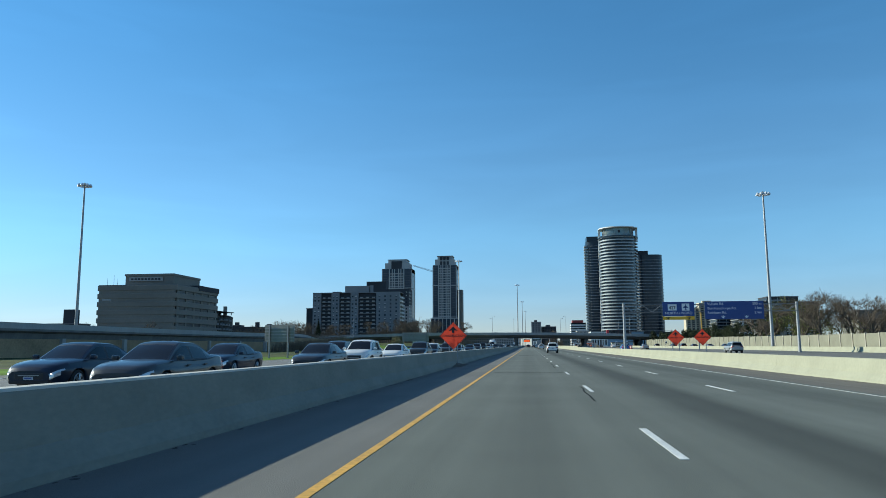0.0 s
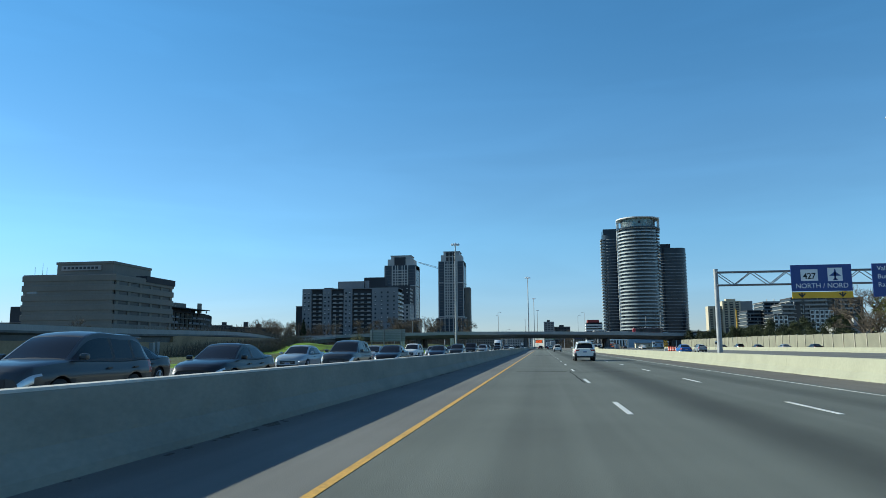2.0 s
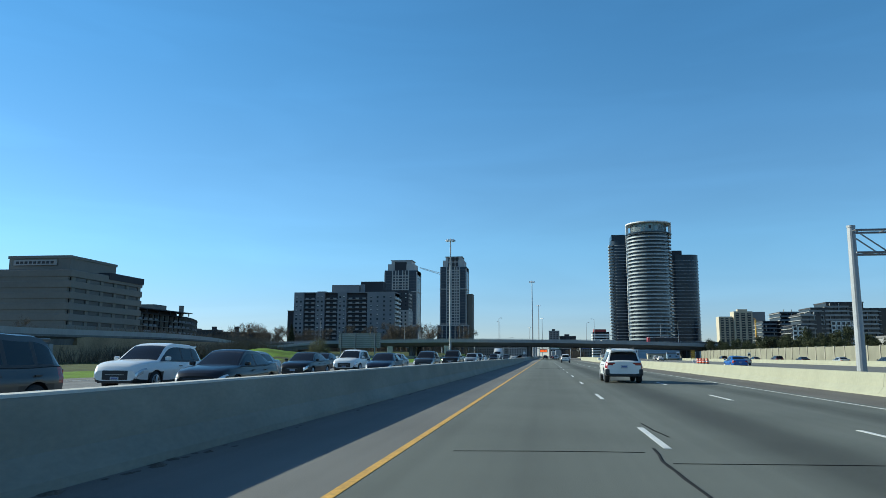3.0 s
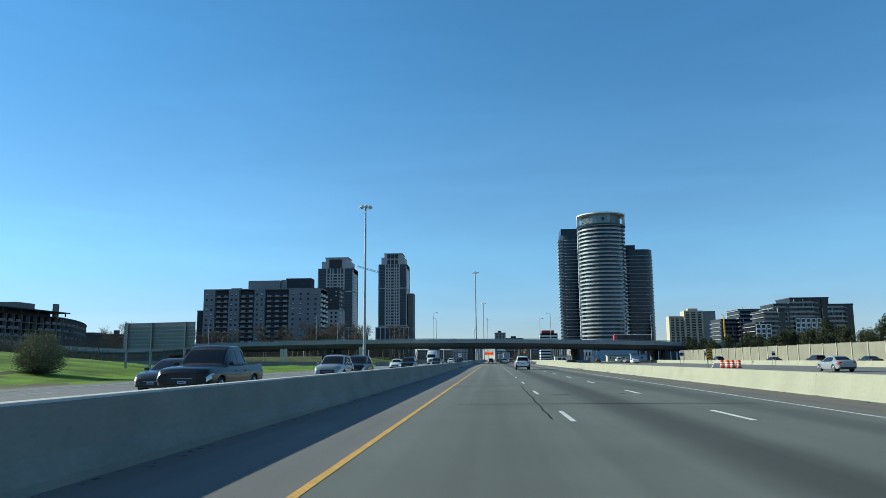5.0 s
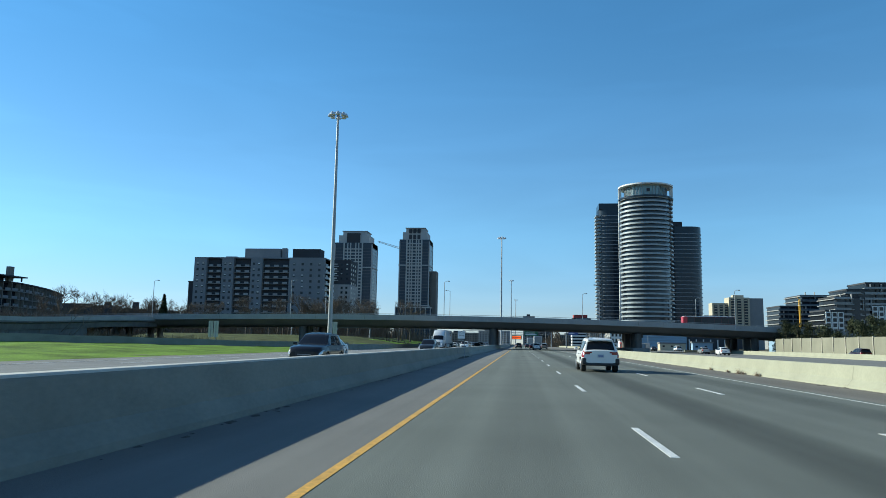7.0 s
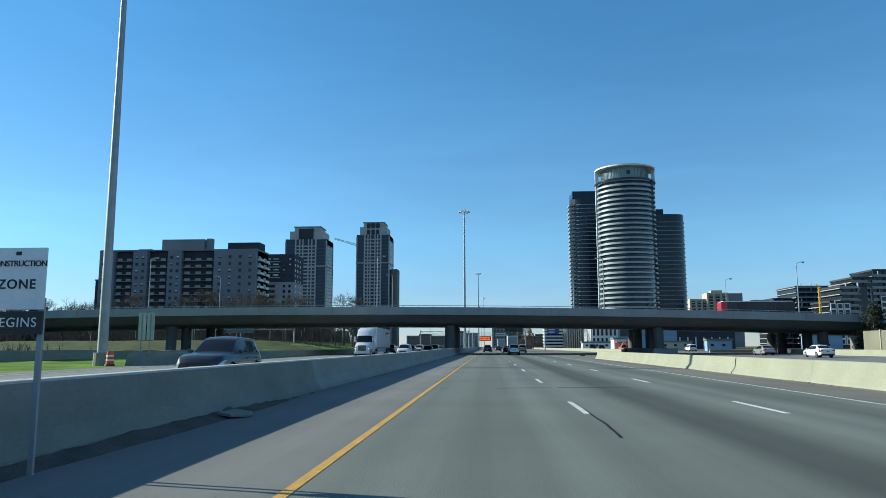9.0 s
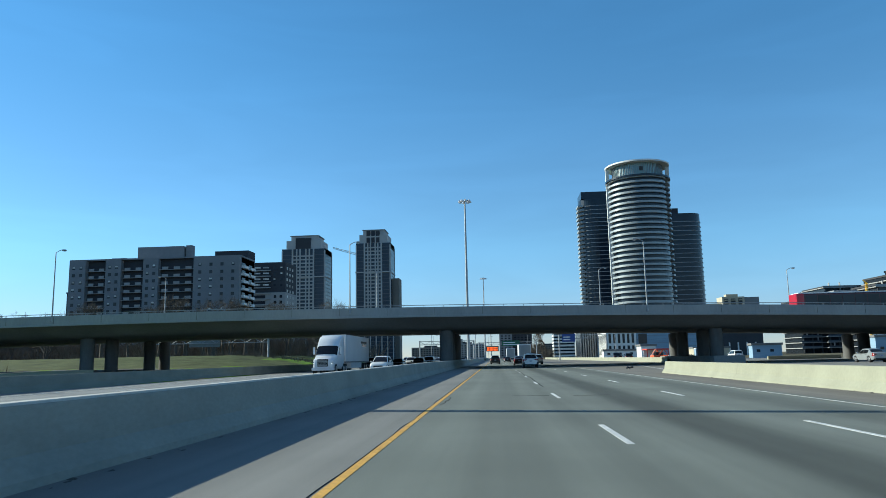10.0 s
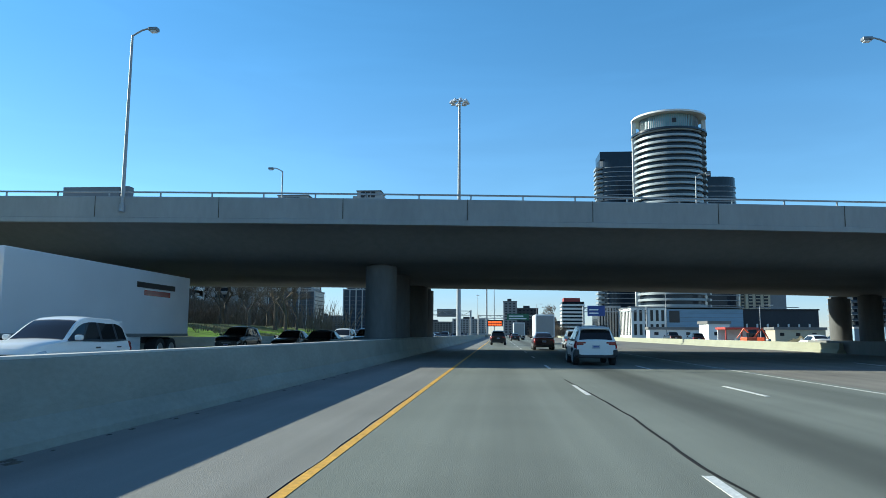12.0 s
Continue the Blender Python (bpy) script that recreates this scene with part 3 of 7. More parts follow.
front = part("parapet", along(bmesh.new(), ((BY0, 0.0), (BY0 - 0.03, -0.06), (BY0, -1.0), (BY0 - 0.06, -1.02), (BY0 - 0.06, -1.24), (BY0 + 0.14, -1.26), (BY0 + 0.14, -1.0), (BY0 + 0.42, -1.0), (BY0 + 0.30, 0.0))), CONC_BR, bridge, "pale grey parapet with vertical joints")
part("parapet", along(bmesh.new(), ((BY1 - 0.3, 0.0), (BY1 - 0.4, -1.0), (BY1, -1.2), (BY1, 0.0))), CONC_BR, bridge)
bm = bmesh.new()
for k in range(-28, 14):
    x = -7.45 + 5.85 * k
    t = bridge_top(x)
    box(bm, x - 0.012, x + 0.012, BY0 - 0.04 + askew(x), BY0 + 0.1 + askew(x), t - 0.98, t + 0.002)
part("joint", bm, DIRT, front, "dark vertical joint lines")
rail = part("handrail", along(bmesh.new(), ((BY0 + 0.10, 0.20), (BY0 + 0.20, 0.20), (BY0 + 0.20, 0.27), (BY0 + 0.10, 0.27))), STEEL, bridge, "thin steel handrail on the parapet")
part("handrail", along(bmesh.new(), ((BY1 - 0.2, 0.20), (BY1 - 0.1, 0.20), (BY1 - 0.1, 0.27), (BY1 - 0.2, 0.27))), STEEL, bridge)
post_me = None
for k in range(-60, 36):
    x = 2.45 * k + 1.0
    m = pose(x, BY0 + 0.15 + askew(x), bridge_top(x))
    if post_me is None:
        o = part("rail_post", boxed(-0.03, 0.03, -0.03, 0.03, -0.02, 0.22), STEEL, bridge)
        o.matrix_basis, post_me = m, o.data
    else:
        share("rail_post", post_me, bridge, m)
# columns, in lines under both halves of the deck
col_me = None
for X in (-148, -100, -53, -6.5, 28.4, 56.0):
    for Y in (366, 372, 383, 388):
        t = bridge_top(X)
        if col_me is None:
            bm = bmesh.new()
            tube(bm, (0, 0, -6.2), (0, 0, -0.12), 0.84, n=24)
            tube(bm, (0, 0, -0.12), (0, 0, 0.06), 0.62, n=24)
            o = part("column", bm, CONC_COL, bridge, "round concrete column darkened for shade under the deck", smooth=True)
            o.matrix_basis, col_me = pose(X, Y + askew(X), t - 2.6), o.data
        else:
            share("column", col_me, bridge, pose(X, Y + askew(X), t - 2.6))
part("abutment", boxed(72, 84, BY0 + 8.0, BY1 + 5, -0.1, 3.9), CONC_DK, bridge, "concrete abutment")
# wide plinth that carries the median columns
bm = bmesh.new()
prism(bm, [(-5.62, 360), (-5.45, 364), (-5.45, 391), (-5.62, 396), (-7.6, 396), (-7.75, 391), (-7.75, 364), (-7.6, 360)], -0.05, 1.01)
tagged(obj("wall_median_plinth", bm, CONC), "widened concrete median wall round the bridge columns", "wall", kind="structure")
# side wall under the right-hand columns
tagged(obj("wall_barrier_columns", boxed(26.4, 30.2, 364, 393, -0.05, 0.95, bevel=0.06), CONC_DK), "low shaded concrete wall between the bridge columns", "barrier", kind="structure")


def street_light(x, y, z, h=7.6, arm=1.6, side=1, lean=0.0, label="slim grey street lamp with a curved arm on the bridge"):
    s = empty("street_lamp", pose(x, y, z), label, "street lamp", "street lamps")
    bm = bmesh.new()
    tube(bm, (0, 0, 0), (0, 0, 0.35), 0.16, 0.14, 10)
    tube(bm, (0, 0, 0.3), (0, 0, h), 0.095, 0.055, 10)
    part("pole", bm, STEEL, s, smooth=True)
    bm = bmesh.new()
    pts = [(side * arm * t, 0, h - 0.05 + 0.35 * math.sin(t * 2.2)) for t in (0, 0.2, 0.4, 0.6, 0.8)]
    for a, b in zip(pts, pts[1:]):
        tube(bm, a, b, 0.045, 0.04, 8)
    part("arm", bm, STEEL, s, smooth=True)
    bm = boxed(min(side * arm * 0.72, side * arm * 1.12), max(side * arm * 0.72, side * arm * 1.12), -0.17, 0.17, h + 0.16, h + 0.34, bevel=0.06)
    head = part("lamp_head", bm, STEEL_DK, s, "cobra-head luminaire")
    part("lens", boxed(min(side * arm * 0.8, side * arm * 1.06), max(side * arm * 0.8, side * arm * 1.06), -0.12, 0.12, h + 0.11, h + 0.165), LENS, head)
    return s


for x, y, side in ((-17.86, BY0 - 0.02, 1), (18.6, BY0 - 0.02, -1), (-54.5, BY0 + 0.05, 1), (50, BY0 + 0.05, 1), (-19.3, BY1 - 0.4, -1), (17.2, BY1 - 0.4, 1), (-54, BY1 - 0.4, -1), (48, BY1 - 0.4, 1), (-88, BY0 - 0.9, 1)):
    street_light(x, y + askew(x), bridge_top(x) - (0.75 if y < 365 else 0.0), 8.7 if y < 365 else 7.9, 1.15, side)


def high_mast(x, y, h, z=0.0, label="tall galvanised high-mast light with a ring of lamps"):
    s = empty("high_mast_light", pose(x, y, z), label, "light mast", "high masts")
    bm = bmesh.new()
    tube(bm, (0, 0, -0.1), (0, 0, 0.9), 0.62, 0.58, 14)
    part("footing", bm, CONC, s, "round concrete footing")
    bm = bmesh.new()
    tube(bm, (0, 0, 0.8), (0, 0, h - 0.4), 0.36, 0.17, 14)
    part("pole", bm, STEEL, s, smooth=True)
    bm = bmesh.new()
    for i in range(20):
        a, b = (2 * math.pi * k / 20 for k in (i, i + 1))
        tube(bm, (0.95 * math.cos(a), 0.95 * math.sin(a), h - 0.45), (0.95 * math.cos(b), 0.95 * math.sin(b), h - 0.45), 0.06, n=6)
    for i in range(4):
        a = math.pi * i / 2
        tube(bm, (0, 0, h - 0.4), (0.95 * math.cos(a), 0.95 * math.sin(a), h - 0.45), 0.05, n=6)
    tube(bm, (0, 0, h - 0.6), (0, 0, h), 0.22, 0.16, 10)
    ringp = part("lamp_ring", bm, STEEL_DK, s)
    me = None
    for i in range(8):
        m = pose(0, 0, h - 0.5, 0, 0, 45 * i + 12) @ pose(1.22, 0, 0)
        if me is None:
            bm = bmesh.new()
            tube(bm, (0, 0, -0.32), (0, 0, -0.05), 0.42, 0.32, 12)
            tube(bm, (0, 0, -0.05), (0, 0, 0.22), 0.32, 0.12, 12)
            o = part("luminaire", bm, LENS, s)
            o.matrix_basis, me = m, o.data
        else:
            share("luminaire", me, s, m)
    return s


for x, y, h in ((-28.6, 298, 36.4), (-6.3, 438, 37.6), (52.1, 162, 34.0), (-97, 144.6, 36.8), (-4.8, 600, 37), (-3.2, 780, 37), (-20, 1000, 37)):
    high_mast(x, y, h + 0.7)

# ---- noise wall beyond the collector lanes ----
nwall = empty("noise_wall", pose(57, 0, 0), "beige precast noise wall of tall panels between pale posts", "noise wall", kind="structure")
pan = pst = None
k = 0
y = -60.0
while y < 360:
    top = 3.0 + 0.55 * smooth01(140, 260, y)
    if pan is None:
        bm = boxed(0, 0.14, 0.12, 4.88, -0.1, 1.0)
        o = part("panel", bm, NOISE, nwall)
        o.matrix_basis, pan = pose(0, y, 0) @ Matrix.Diagonal((1, 1, top, 1)), o.data
        bm = boxed(-0.12, 0.26, -0.12, 0.12, -0.1, 1.0)
        o = part("post", bm, NOISE_POST, nwall)
        o.matrix_basis, pst = pose(0, y, 0) @ Matrix.Diagonal((1, 1, top + 0.12, 1)), o.data
    else:
        share("panel", pan, nwall, pose(0, y, 0) @ Matrix.Diagonal((1, 1, top + 0.06 * (k % 3 == 0), 1)))
        share("post", pst, nwall, pose(0, y, 0) @ Matrix.Diagonal((1, 1, top + 0.12, 1)))
    y += 5.0
    k += 1

# ---- the elevated ramp beyond the grass ----
ramp = empty("ramp_bridge", pose(0, 0, 0), "concrete ramp bridge behind the grass, coloured dark for shade", "bridge", kind="structure")


def ramp_line(s):
    """Plan line of the ramp: s runs with y."""
    return -62 - 26 * smooth01(150, 330, s)


def ramp_top(s):
    return 4.35 + 0.65 * smooth01(150, 215, s) - 0.7 * smooth01(228, 280, s) + 1.75 * smooth01(300, 358, s)


bm = bmesh.new()
rings = []
for i in range(50):
    yy = -130 + 10 * i
    x, t = ramp_line(yy), ramp_top(yy)
    rings.append([bm.verts.new((x + u, yy, t + v)) for u, v in ((0, 0), (0, -1.0), (-0.6, -1.25), (-0.9, -2.3), (-10, -2.3), (-10.6, -1.2), (-11, 0), (-10.7, 0), (-10.6, -0.9), (-0.4, -0.9), (-0.3, 0))])
for a, b in zip(rings, rings[1:]):
    for i in range(11):
        bm.faces.new((a[i], a[(i + 1) % 11], b[(i + 1) % 11], b[i]))
bm.faces.new(rings[0][::-1])
bm.faces.new(rings[-1])
# dark base gives the shade below the ramp's parapet
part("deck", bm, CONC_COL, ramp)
bm = bmesh.new()
sweep(bm, ((0.012, 0.03), (0.012, -0.72), (-0.02, -0.72), (-0.02, -0.1), (-0.32, -0.1), (-0.32, 0.03)), [(ramp_line(-130 + 10 * i), -130 + 10 * i, ramp_top(-130 + 10 * i)) for i in range(50)])
part("parapet", bm, CONC_BR, ramp, "paler parapet of the ramp")
part("retaining_wall", boxed(-71.5, -62.6, -128, 172, -0.1, 2.4), BROWN_WALL, ramp, "brown retaining wall under the ramp deck")
for k in range(20):
    part("buttress", boxed(-62.8, -62.2, -120 + 15 * k, -119.2 + 15 * k, -0.1, 2.5), CONC_BR, ramp)
part("abutment", boxed(ramp_line(176) - 10.5, ramp_line(176) + 0.2, 172, 240, -0.1, 3.6), BROWN_WALL, ramp, "brown stained abutment wall")
# wall added to close the gap and keep the ramp's underside dark
bm = bmesh.new()
sweep(bm, ((-1.2, -0.4), (-1.1, -2.2), (-9.0, -2.2), (-9.0, -0.4)), [(ramp_line(y), y, ramp_top(y)) for y in range(236, 338, 8)])
for v in bm.verts:
    v.co.z = -0.3 if v.co.z < ramp_top(v.co.y) - 1.5 else ramp_top(v.co.y) - 2.2
part("abutment", bm, CONC_COL, ramp, "added dark wall standing for the shade under the ramp")
tagged(obj("marker_post", boxed(-60.8, -60.1, 160.0, 160.7, -0.1, 2.3, bevel=0.06), CONC_BR), "pale concrete post on the grass by the ramp", "post")


# ---- buildings ----
B_GREY = mat("grey_render", (0.20, 0.207, 0.215), 0.85, var=0.08, scale=0.08, fine=0.06, fine_scale=0.8)
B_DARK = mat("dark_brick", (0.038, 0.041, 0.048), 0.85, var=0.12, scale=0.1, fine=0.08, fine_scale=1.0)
B_LIGHT = mat("pale_concrete", (0.30, 0.298, 0.29), 0.85, var=0.08, scale=0.1, fine=0.05, fine_scale=1.0)
B_TAN = mat("brown_grey_precast", (0.18, 0.17, 0.15), 0.85, var=0.10, scale=0.1, fine=0.06, fine_scale=1.2)
B_CREAM = mat("cream_brick", (0.44, 0.385, 0.285), 0.85, var=0.08, scale=0.1, fine=0.05, fine_scale=1.0)
B_WHITE = mat("white_panel", (0.68, 0.68, 0.66), 0.6, var=0.06, scale=0.15)
B_BLUEWRAP = mat("blue_sheathing", (0.22, 0.33, 0.43), 0.7, var=0.12, scale=0.15, fine=0.08, fine_scale=0.8, stretch=(0.3, 0.3, 2))
B_RED = mat("red_cladding", (0.35, 0.05, 0.045), 0.7, var=0.1)
GLASS_DK = glassy("dark_window_glass", (0.016, 0.02, 0.026), 0.15, 0.35, island=0.5)
GLASS_TW = glassy("tower_glass", (0.012, 0.021, 0.033), 0.2, 0.35)
GLASS_LT = glassy("pale_reflecting_glass", (0.10, 0.12, 0.14), 0.1, 0.9, island=0.35)
GLASS_SMOKE = glassy("smoked_ribbon_glass", (0.05, 0.056, 0.058), 0.3, 0.4, island=0.5)
GLASS_TEAL = glassy("teal_crown_glass", (0.20, 0.34, 0.35), 0.25, 0.8)
GLASS_BLUE = glassy("blue_dark_tower_glass", (0.028, 0.042, 0.062), 0.22, 0.35)
SLAB_DIM = mat("dim_slab_edge", (0.085, 0.095, 0.11), 0.7, var=0.08, scale=0.3)
SLAB = mat("tower_slab_edge", (0.29, 0.32, 0.33), 0.4, 0.1, var=0.06, scale=0.3)
B_GRID = mat("pale_tower_grid", (0.40, 0.40, 0.39), 0.8, var=0.06, scale=0.1)
B_BLIND = mat("pale_window_blind", (0.55, 0.54, 0.50), 0.7, var=0.1, scale=0.3, island=0.35)
SLAB_THIN = mat("tower_thin_slab", (0.27, 0.28, 0.295), 0.6, var=0.06, scale=0.3)
ROOFING = mat("roof_gravel", (0.16, 0.155, 0.15), 0.95, var=0.15, scale=0.3)
_pieces = {}


def piece(key, make, material):
    """A shared mesh for alike pieces."""
    if key not in _pieces:
        bm = make()
        me = bpy.data.meshes.new(key[0] if isinstance(key, tuple) else key)
        bmesh.ops.recalc_face_normals(bm, faces=bm.faces)
        bm.to_mesh(me)
        bm.free()
        me.materials.append(material)
        _pieces[key] = me
    return _pieces[key]


def window_row(parent, m, xs, zs, w, h, material=GLASS_DK, depth=0.12, name="window", frame=None):
    """Windows on the plane whose outward side is -y of the pose m, at each (x, z)."""
    me = piece((name, w, h, material.name), lambda: boxed(-w / 2, w / 2, -depth / 3, depth, -h / 2, h / 2), material)
    for z in zs:
        for x in xs:
            share(name, me, parent, m @ pose(x, 0, z))


def steps(a, b, n):
    return [a + (b - a) * (i + 0.5) / n for i in range(n)]


# office block on the hill beyond the ramp: concrete bands and ribbon windows
off = empty("office_building", pose(-182, 286, 0), "seven-storey brown-grey precast office block with ribbon windows", "office building")
part("wall", boxed(0.5, 34.5, 0.5, 39, -0.2, 27.0), GLASS_DK, off, "dark glazed core behind the bands")
for i in range(8):
    z = 2.2 + 3.45 * i
    o = part("band", boxed(-0.6, 35.4, -0.6, 39.8, z - 1.15, z + 1.05, bevel=0.25), B_TAN, off)
for i in range(7):
    z = 3.95 + 3.45 * i
    part("ribbon_wall", boxed(0, 34.2, -0.38, 0.6, z - 0.75, z + 0.75), B_TAN, off)
    for k in range(6):
        part("pier", boxed(34.4, 35.0, 0.6 + 7.4 * k, 2.2 + 7.4 * k, z - 0.9, z + 0.9), B_TAN, off)
        if k < 5:
            share("window", piece("office_window", lambda: boxed(34.45, 34.7, 2.2, 8.0, -0.8, 0.8), GLASS_SMOKE), off, pose(0, 7.4 * k, z))
part("roof", boxed(-0.3, 35.1, -0.3, 39.5, 27.2, 27.7), ROOFING, off)
pent = part("penthouse", boxed(8, 30, 6, 31, 27.5, 32.7), B_TAN, off)
part("band", boxed(7.7, 30.3, 5.7, 31.3, 32.0, 32.9), B_TAN, pent)
strip_ = part("sign_strip", boxed(10, 25.5, 5.5, 5.72, 29.7, 31.5), B_LIGHT, pent, "pale name strip with plain dark bars")
for k in range(9):
    part("bar", boxed(10.9 + 1.55 * k, 11.9 + 1.55 * k, 5.44, 5.5, 30.2, 31.0), B_DARK, strip_)
for k in range(6):
    part("window", boxed(18.2 + 2.05 * k, 19.9 + 2.05 * k, -0.45, 0.2, 7.1, 8.5), GLASS_DK, off)
part("window", boxed(1.5, 5.6, -0.44, 0.2, 21.0, 22.0), GLASS_LT, off, "one pale lit window")
part("cornice", boxed(31.0, 35.7, 19.0, 40.0, 26.3, 28.6), B_DARK, off, "dark metal top fascia")
for x, h in ((1.5, 3.4), (4.5, 4.6), (6.2, 3.0)):
    bm = bmesh.new()
    tube(bm, (x, 3, 27.7), (x, 3, 27.7 + h), 0.08, 0.05, 6)
    part("antenna", bm, STEEL_DK, off)

# dark residential block bent away from the motorway: balcony bays, a thin canopy roof
cb = empty("stepped_apartment_building", pose(0, 0, 0), "low dark apartment block with balcony tiers and a flat canopy roof", "apartment building")
FRONT = [(-197, 396), (-197, 455), (-202.5, 473), (-209.5, 491), (-219, 511), (-231, 533)]
BACK = [(x - 15, y + 3) for x, y in FRONT][::-1]


def bent(inset, z0, z1, grow=0.0):
    bm = bmesh.new()
    prism(bm, [(x - inset, y + (grow if i == 5 else -grow if i == 0 else 0)) for i, (x, y) in enumerate(FRONT)] + BACK, z0, z1)
    return bm


part("wall", bent(1.7, -0.2, 21.2), GLASS_DK, cb, "dark glazed storeys behind the balconies")
part("roof", bent(-0.2, 21.2, 21.7, 0.2), B_DARK, cb)
part("end_wall", boxed(-212, -197.4, 395.4, 396.4, -0.2, 21.4), B_DARK, cb)
rb = random.Random(5)
for i in range(7):
    part("balcony_slab", bent(0.0, 3.03 * i - 0.15, 3.03 * i + 0.15), B_TAN, cb)
for (xa, ya), (xb, yb) in zip(FRONT, FRONT[1:]):
    turn = math.degrees(math.atan2(yb - ya, xb - xa))
    n = max(3, round(math.hypot(xb - xa, yb - ya) / 5.0))
    for k in range(n):
        u = (k + 0.1) / n
        x, y = xa + (xb - xa) * u, ya + (yb - ya) * u
        share("divider", piece("bay_divider", lambda: boxed(-0.18, 0.18, -0.05, 1.8, -0.1, 21.2), B_TAN), cb, pose(x, y, 0, 0, 0, turn))
        for i in range(1, 7):
            if rb.random() < 0.75:
                me = piece("bay_front", lambda: boxed(0.3, 3.3, -0.06, 0.04, 0.15, 1.1), B_GREY)
                share("balcony_front", me, cb, pose(x, y, 3.03 * i, 0, 0, turn) @ pose(rb.choice((0.0, 1.0)), 0, 0))
            if rb.random() < 0.35:
                me = piece("bay_blind", lambda: boxed(0.6, 2.2, 1.55, 1.72, 0.6, 2.3), B_BLIND)
                share("blind", me, cb, pose(x, y, 3.03 * i, 0, 0, turn))
part("penthouse", boxed(-207, -199.5, 404, 449, 21.7, 23.2), B_DARK, cb, "set-back dark top storey")
part("roof_canopy", boxed(-210, -192.5, 402, 453, 23.2, 23.65), B_DARK, cb, "dark flat canopy roof")
for y in (409, 420, 431, 442, 451):
    part("column", boxed(-193.9, -193.5, y, y + 0.4, 21.7, 23.2), B_DARK, cb)
part("plant_room", boxed(-206, -198.5, 424, 436, 23.65, 26.6), B_TAN, cb)
part("chimney", boxed(-197.4, -195.8, 447, 449.4, 21.7, 27.4), B_TAN, cb)

# terraced houses stepping down a street far behind
for k, (x, w, h, ch) in enumerate(((-300, 24, 21.3, None), (-276, 18, 20.2, 12.4), (-258, 16.5, 18.6, 13.4), (-241.5, 12, 18.3, 7.6), (-229.5, 12, 17.8, None))):
    th = empty("terraced_house", pose(x, 620, 0), "dark brick terraced house with a flat roof and square chimney" if ch else "dark brick terraced house with a flat roof", "house", "terraced houses")
    part("wall", boxed(0, w, 0, 11, -0.2, h), B_DARK, th)
    part("roof", boxed(-0.1, w - 0.1, -0.4, 11.3, h, h + 0.45), ROOFING, th)
    if ch:
        part("chimney", boxed(ch, ch + (4.4 if k == 3 else 3.4), 3, 5, h, 21.3 if k == 3 else 23.2), B_DARK, th)
    window_row(th, pose(0, 0, 0), steps(1, w - 1, int(w / 4)), (9, 12, 15), 1.4, 1.6)


def block(name, label, x, y, w, d, h, material, rot=0.0, category="building", roof=True):
    b = empty(name, pose(x, y, 0, 0, 0, rot), label, category)
    part("wall", boxed(0, w, 0, d, -0.2, h), material, b)
    if roof:
        part("roof", boxed(-0.25, w + 0.25, -0.25, d + 0.25, h, h + 0.5), ROOFING, b)
    return b


# long grey apartment slab with dark balcony bays
apt = empty("apartment_building", pose(-166.3, 541, 0, 0, 0, 0), "long grey apartment slab with dark recessed balcony bays", "apartment building")
H, L = 42.0, 68.5
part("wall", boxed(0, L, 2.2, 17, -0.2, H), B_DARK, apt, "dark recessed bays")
solid = ((0, 6.6), (14.8, 21.0), (30.0, 36.1), (50.2, 68.5))
for a, b in solid:
    part("wall", boxed(a, b, 0, 17.2, -0.2, H + 0.4), B_GREY, apt, "pale grey rendered wall")
part("roof", boxed(-0.2, L + 0.2, 0.6, 17.4, H + 0.1, H + 0.7), B_GREY, apt)
floors = [1.6 + 2.9 * i for i in range(14)]
front_m = pose(0, 0, 0)
rb = random.Random(21)
for a, b in solid:
    n = 4 if b - a > 10 else 2
    window_row(apt, front_m, steps(a + 0.4, b - 0.4, n), floors, 1.2, 1.25)
    for u in steps(a + 0.4, b - 0.4, n):
        for z in floors:
            if rb.random() < 0.4:
                me = piece("blind", lambda: boxed(-0.5, 0.5, -0.07, 0.0, -0.1, 0.55), B_BLIND)
                share("blind", me, apt, pose(u, 0, z))
for a, b in ((6.6, 14.8), (21.0, 30.0), (36.1, 50.2)):
    w = b - a
    for z in floors:
        me = piece(("balcony", round(w, 1)), lambda: boxed(0.15, w - 0.15, 0.5, 2.2, -1.55, -1.35), B_LIGHT)
        share("balcony", me, apt, pose(a, 0, z))
        for k in range(2 if w < 12 else 3):
            nn = 2 if w < 12 else 3
            me = piece(("balcony_panel", round(w, 1)), lambda: boxed(0.15, w / nn * 0.55, 0.45, 0.55, -1.35, -0.35), B_LIGHT)
            share("balcony_panel", me, apt, pose(a + w / nn * (k + 0.25), 0, z))
# end wall with balconies, turned towards the motorway
side_m = pose(L, 1.0, 0, 0, 0, 90)
for z in floors:
    for k in range(2):
        me = piece("end_balcony", lambda: boxed(0, 5.2, -1.3, 0.0, -1.5, -0.5), B_WHITE)
        share("balcony", me, apt, side_m @ pose(1.2 + 7.6 * k, 0, z))
window_row(apt, side_m, (3.8, 11.4), floors, 3.6, 1.3)
part("penthouse", boxed(23.5, 42.5, 8, 17, H, H + 6.2), B_GREY, apt)
part("vent", boxed(43, 45.4, 9, 12, H, H + 6.6), B_GREY, apt)
part("penthouse", boxed(14, 20, 6, 14, H, H + 1.7), B_DARK, apt)

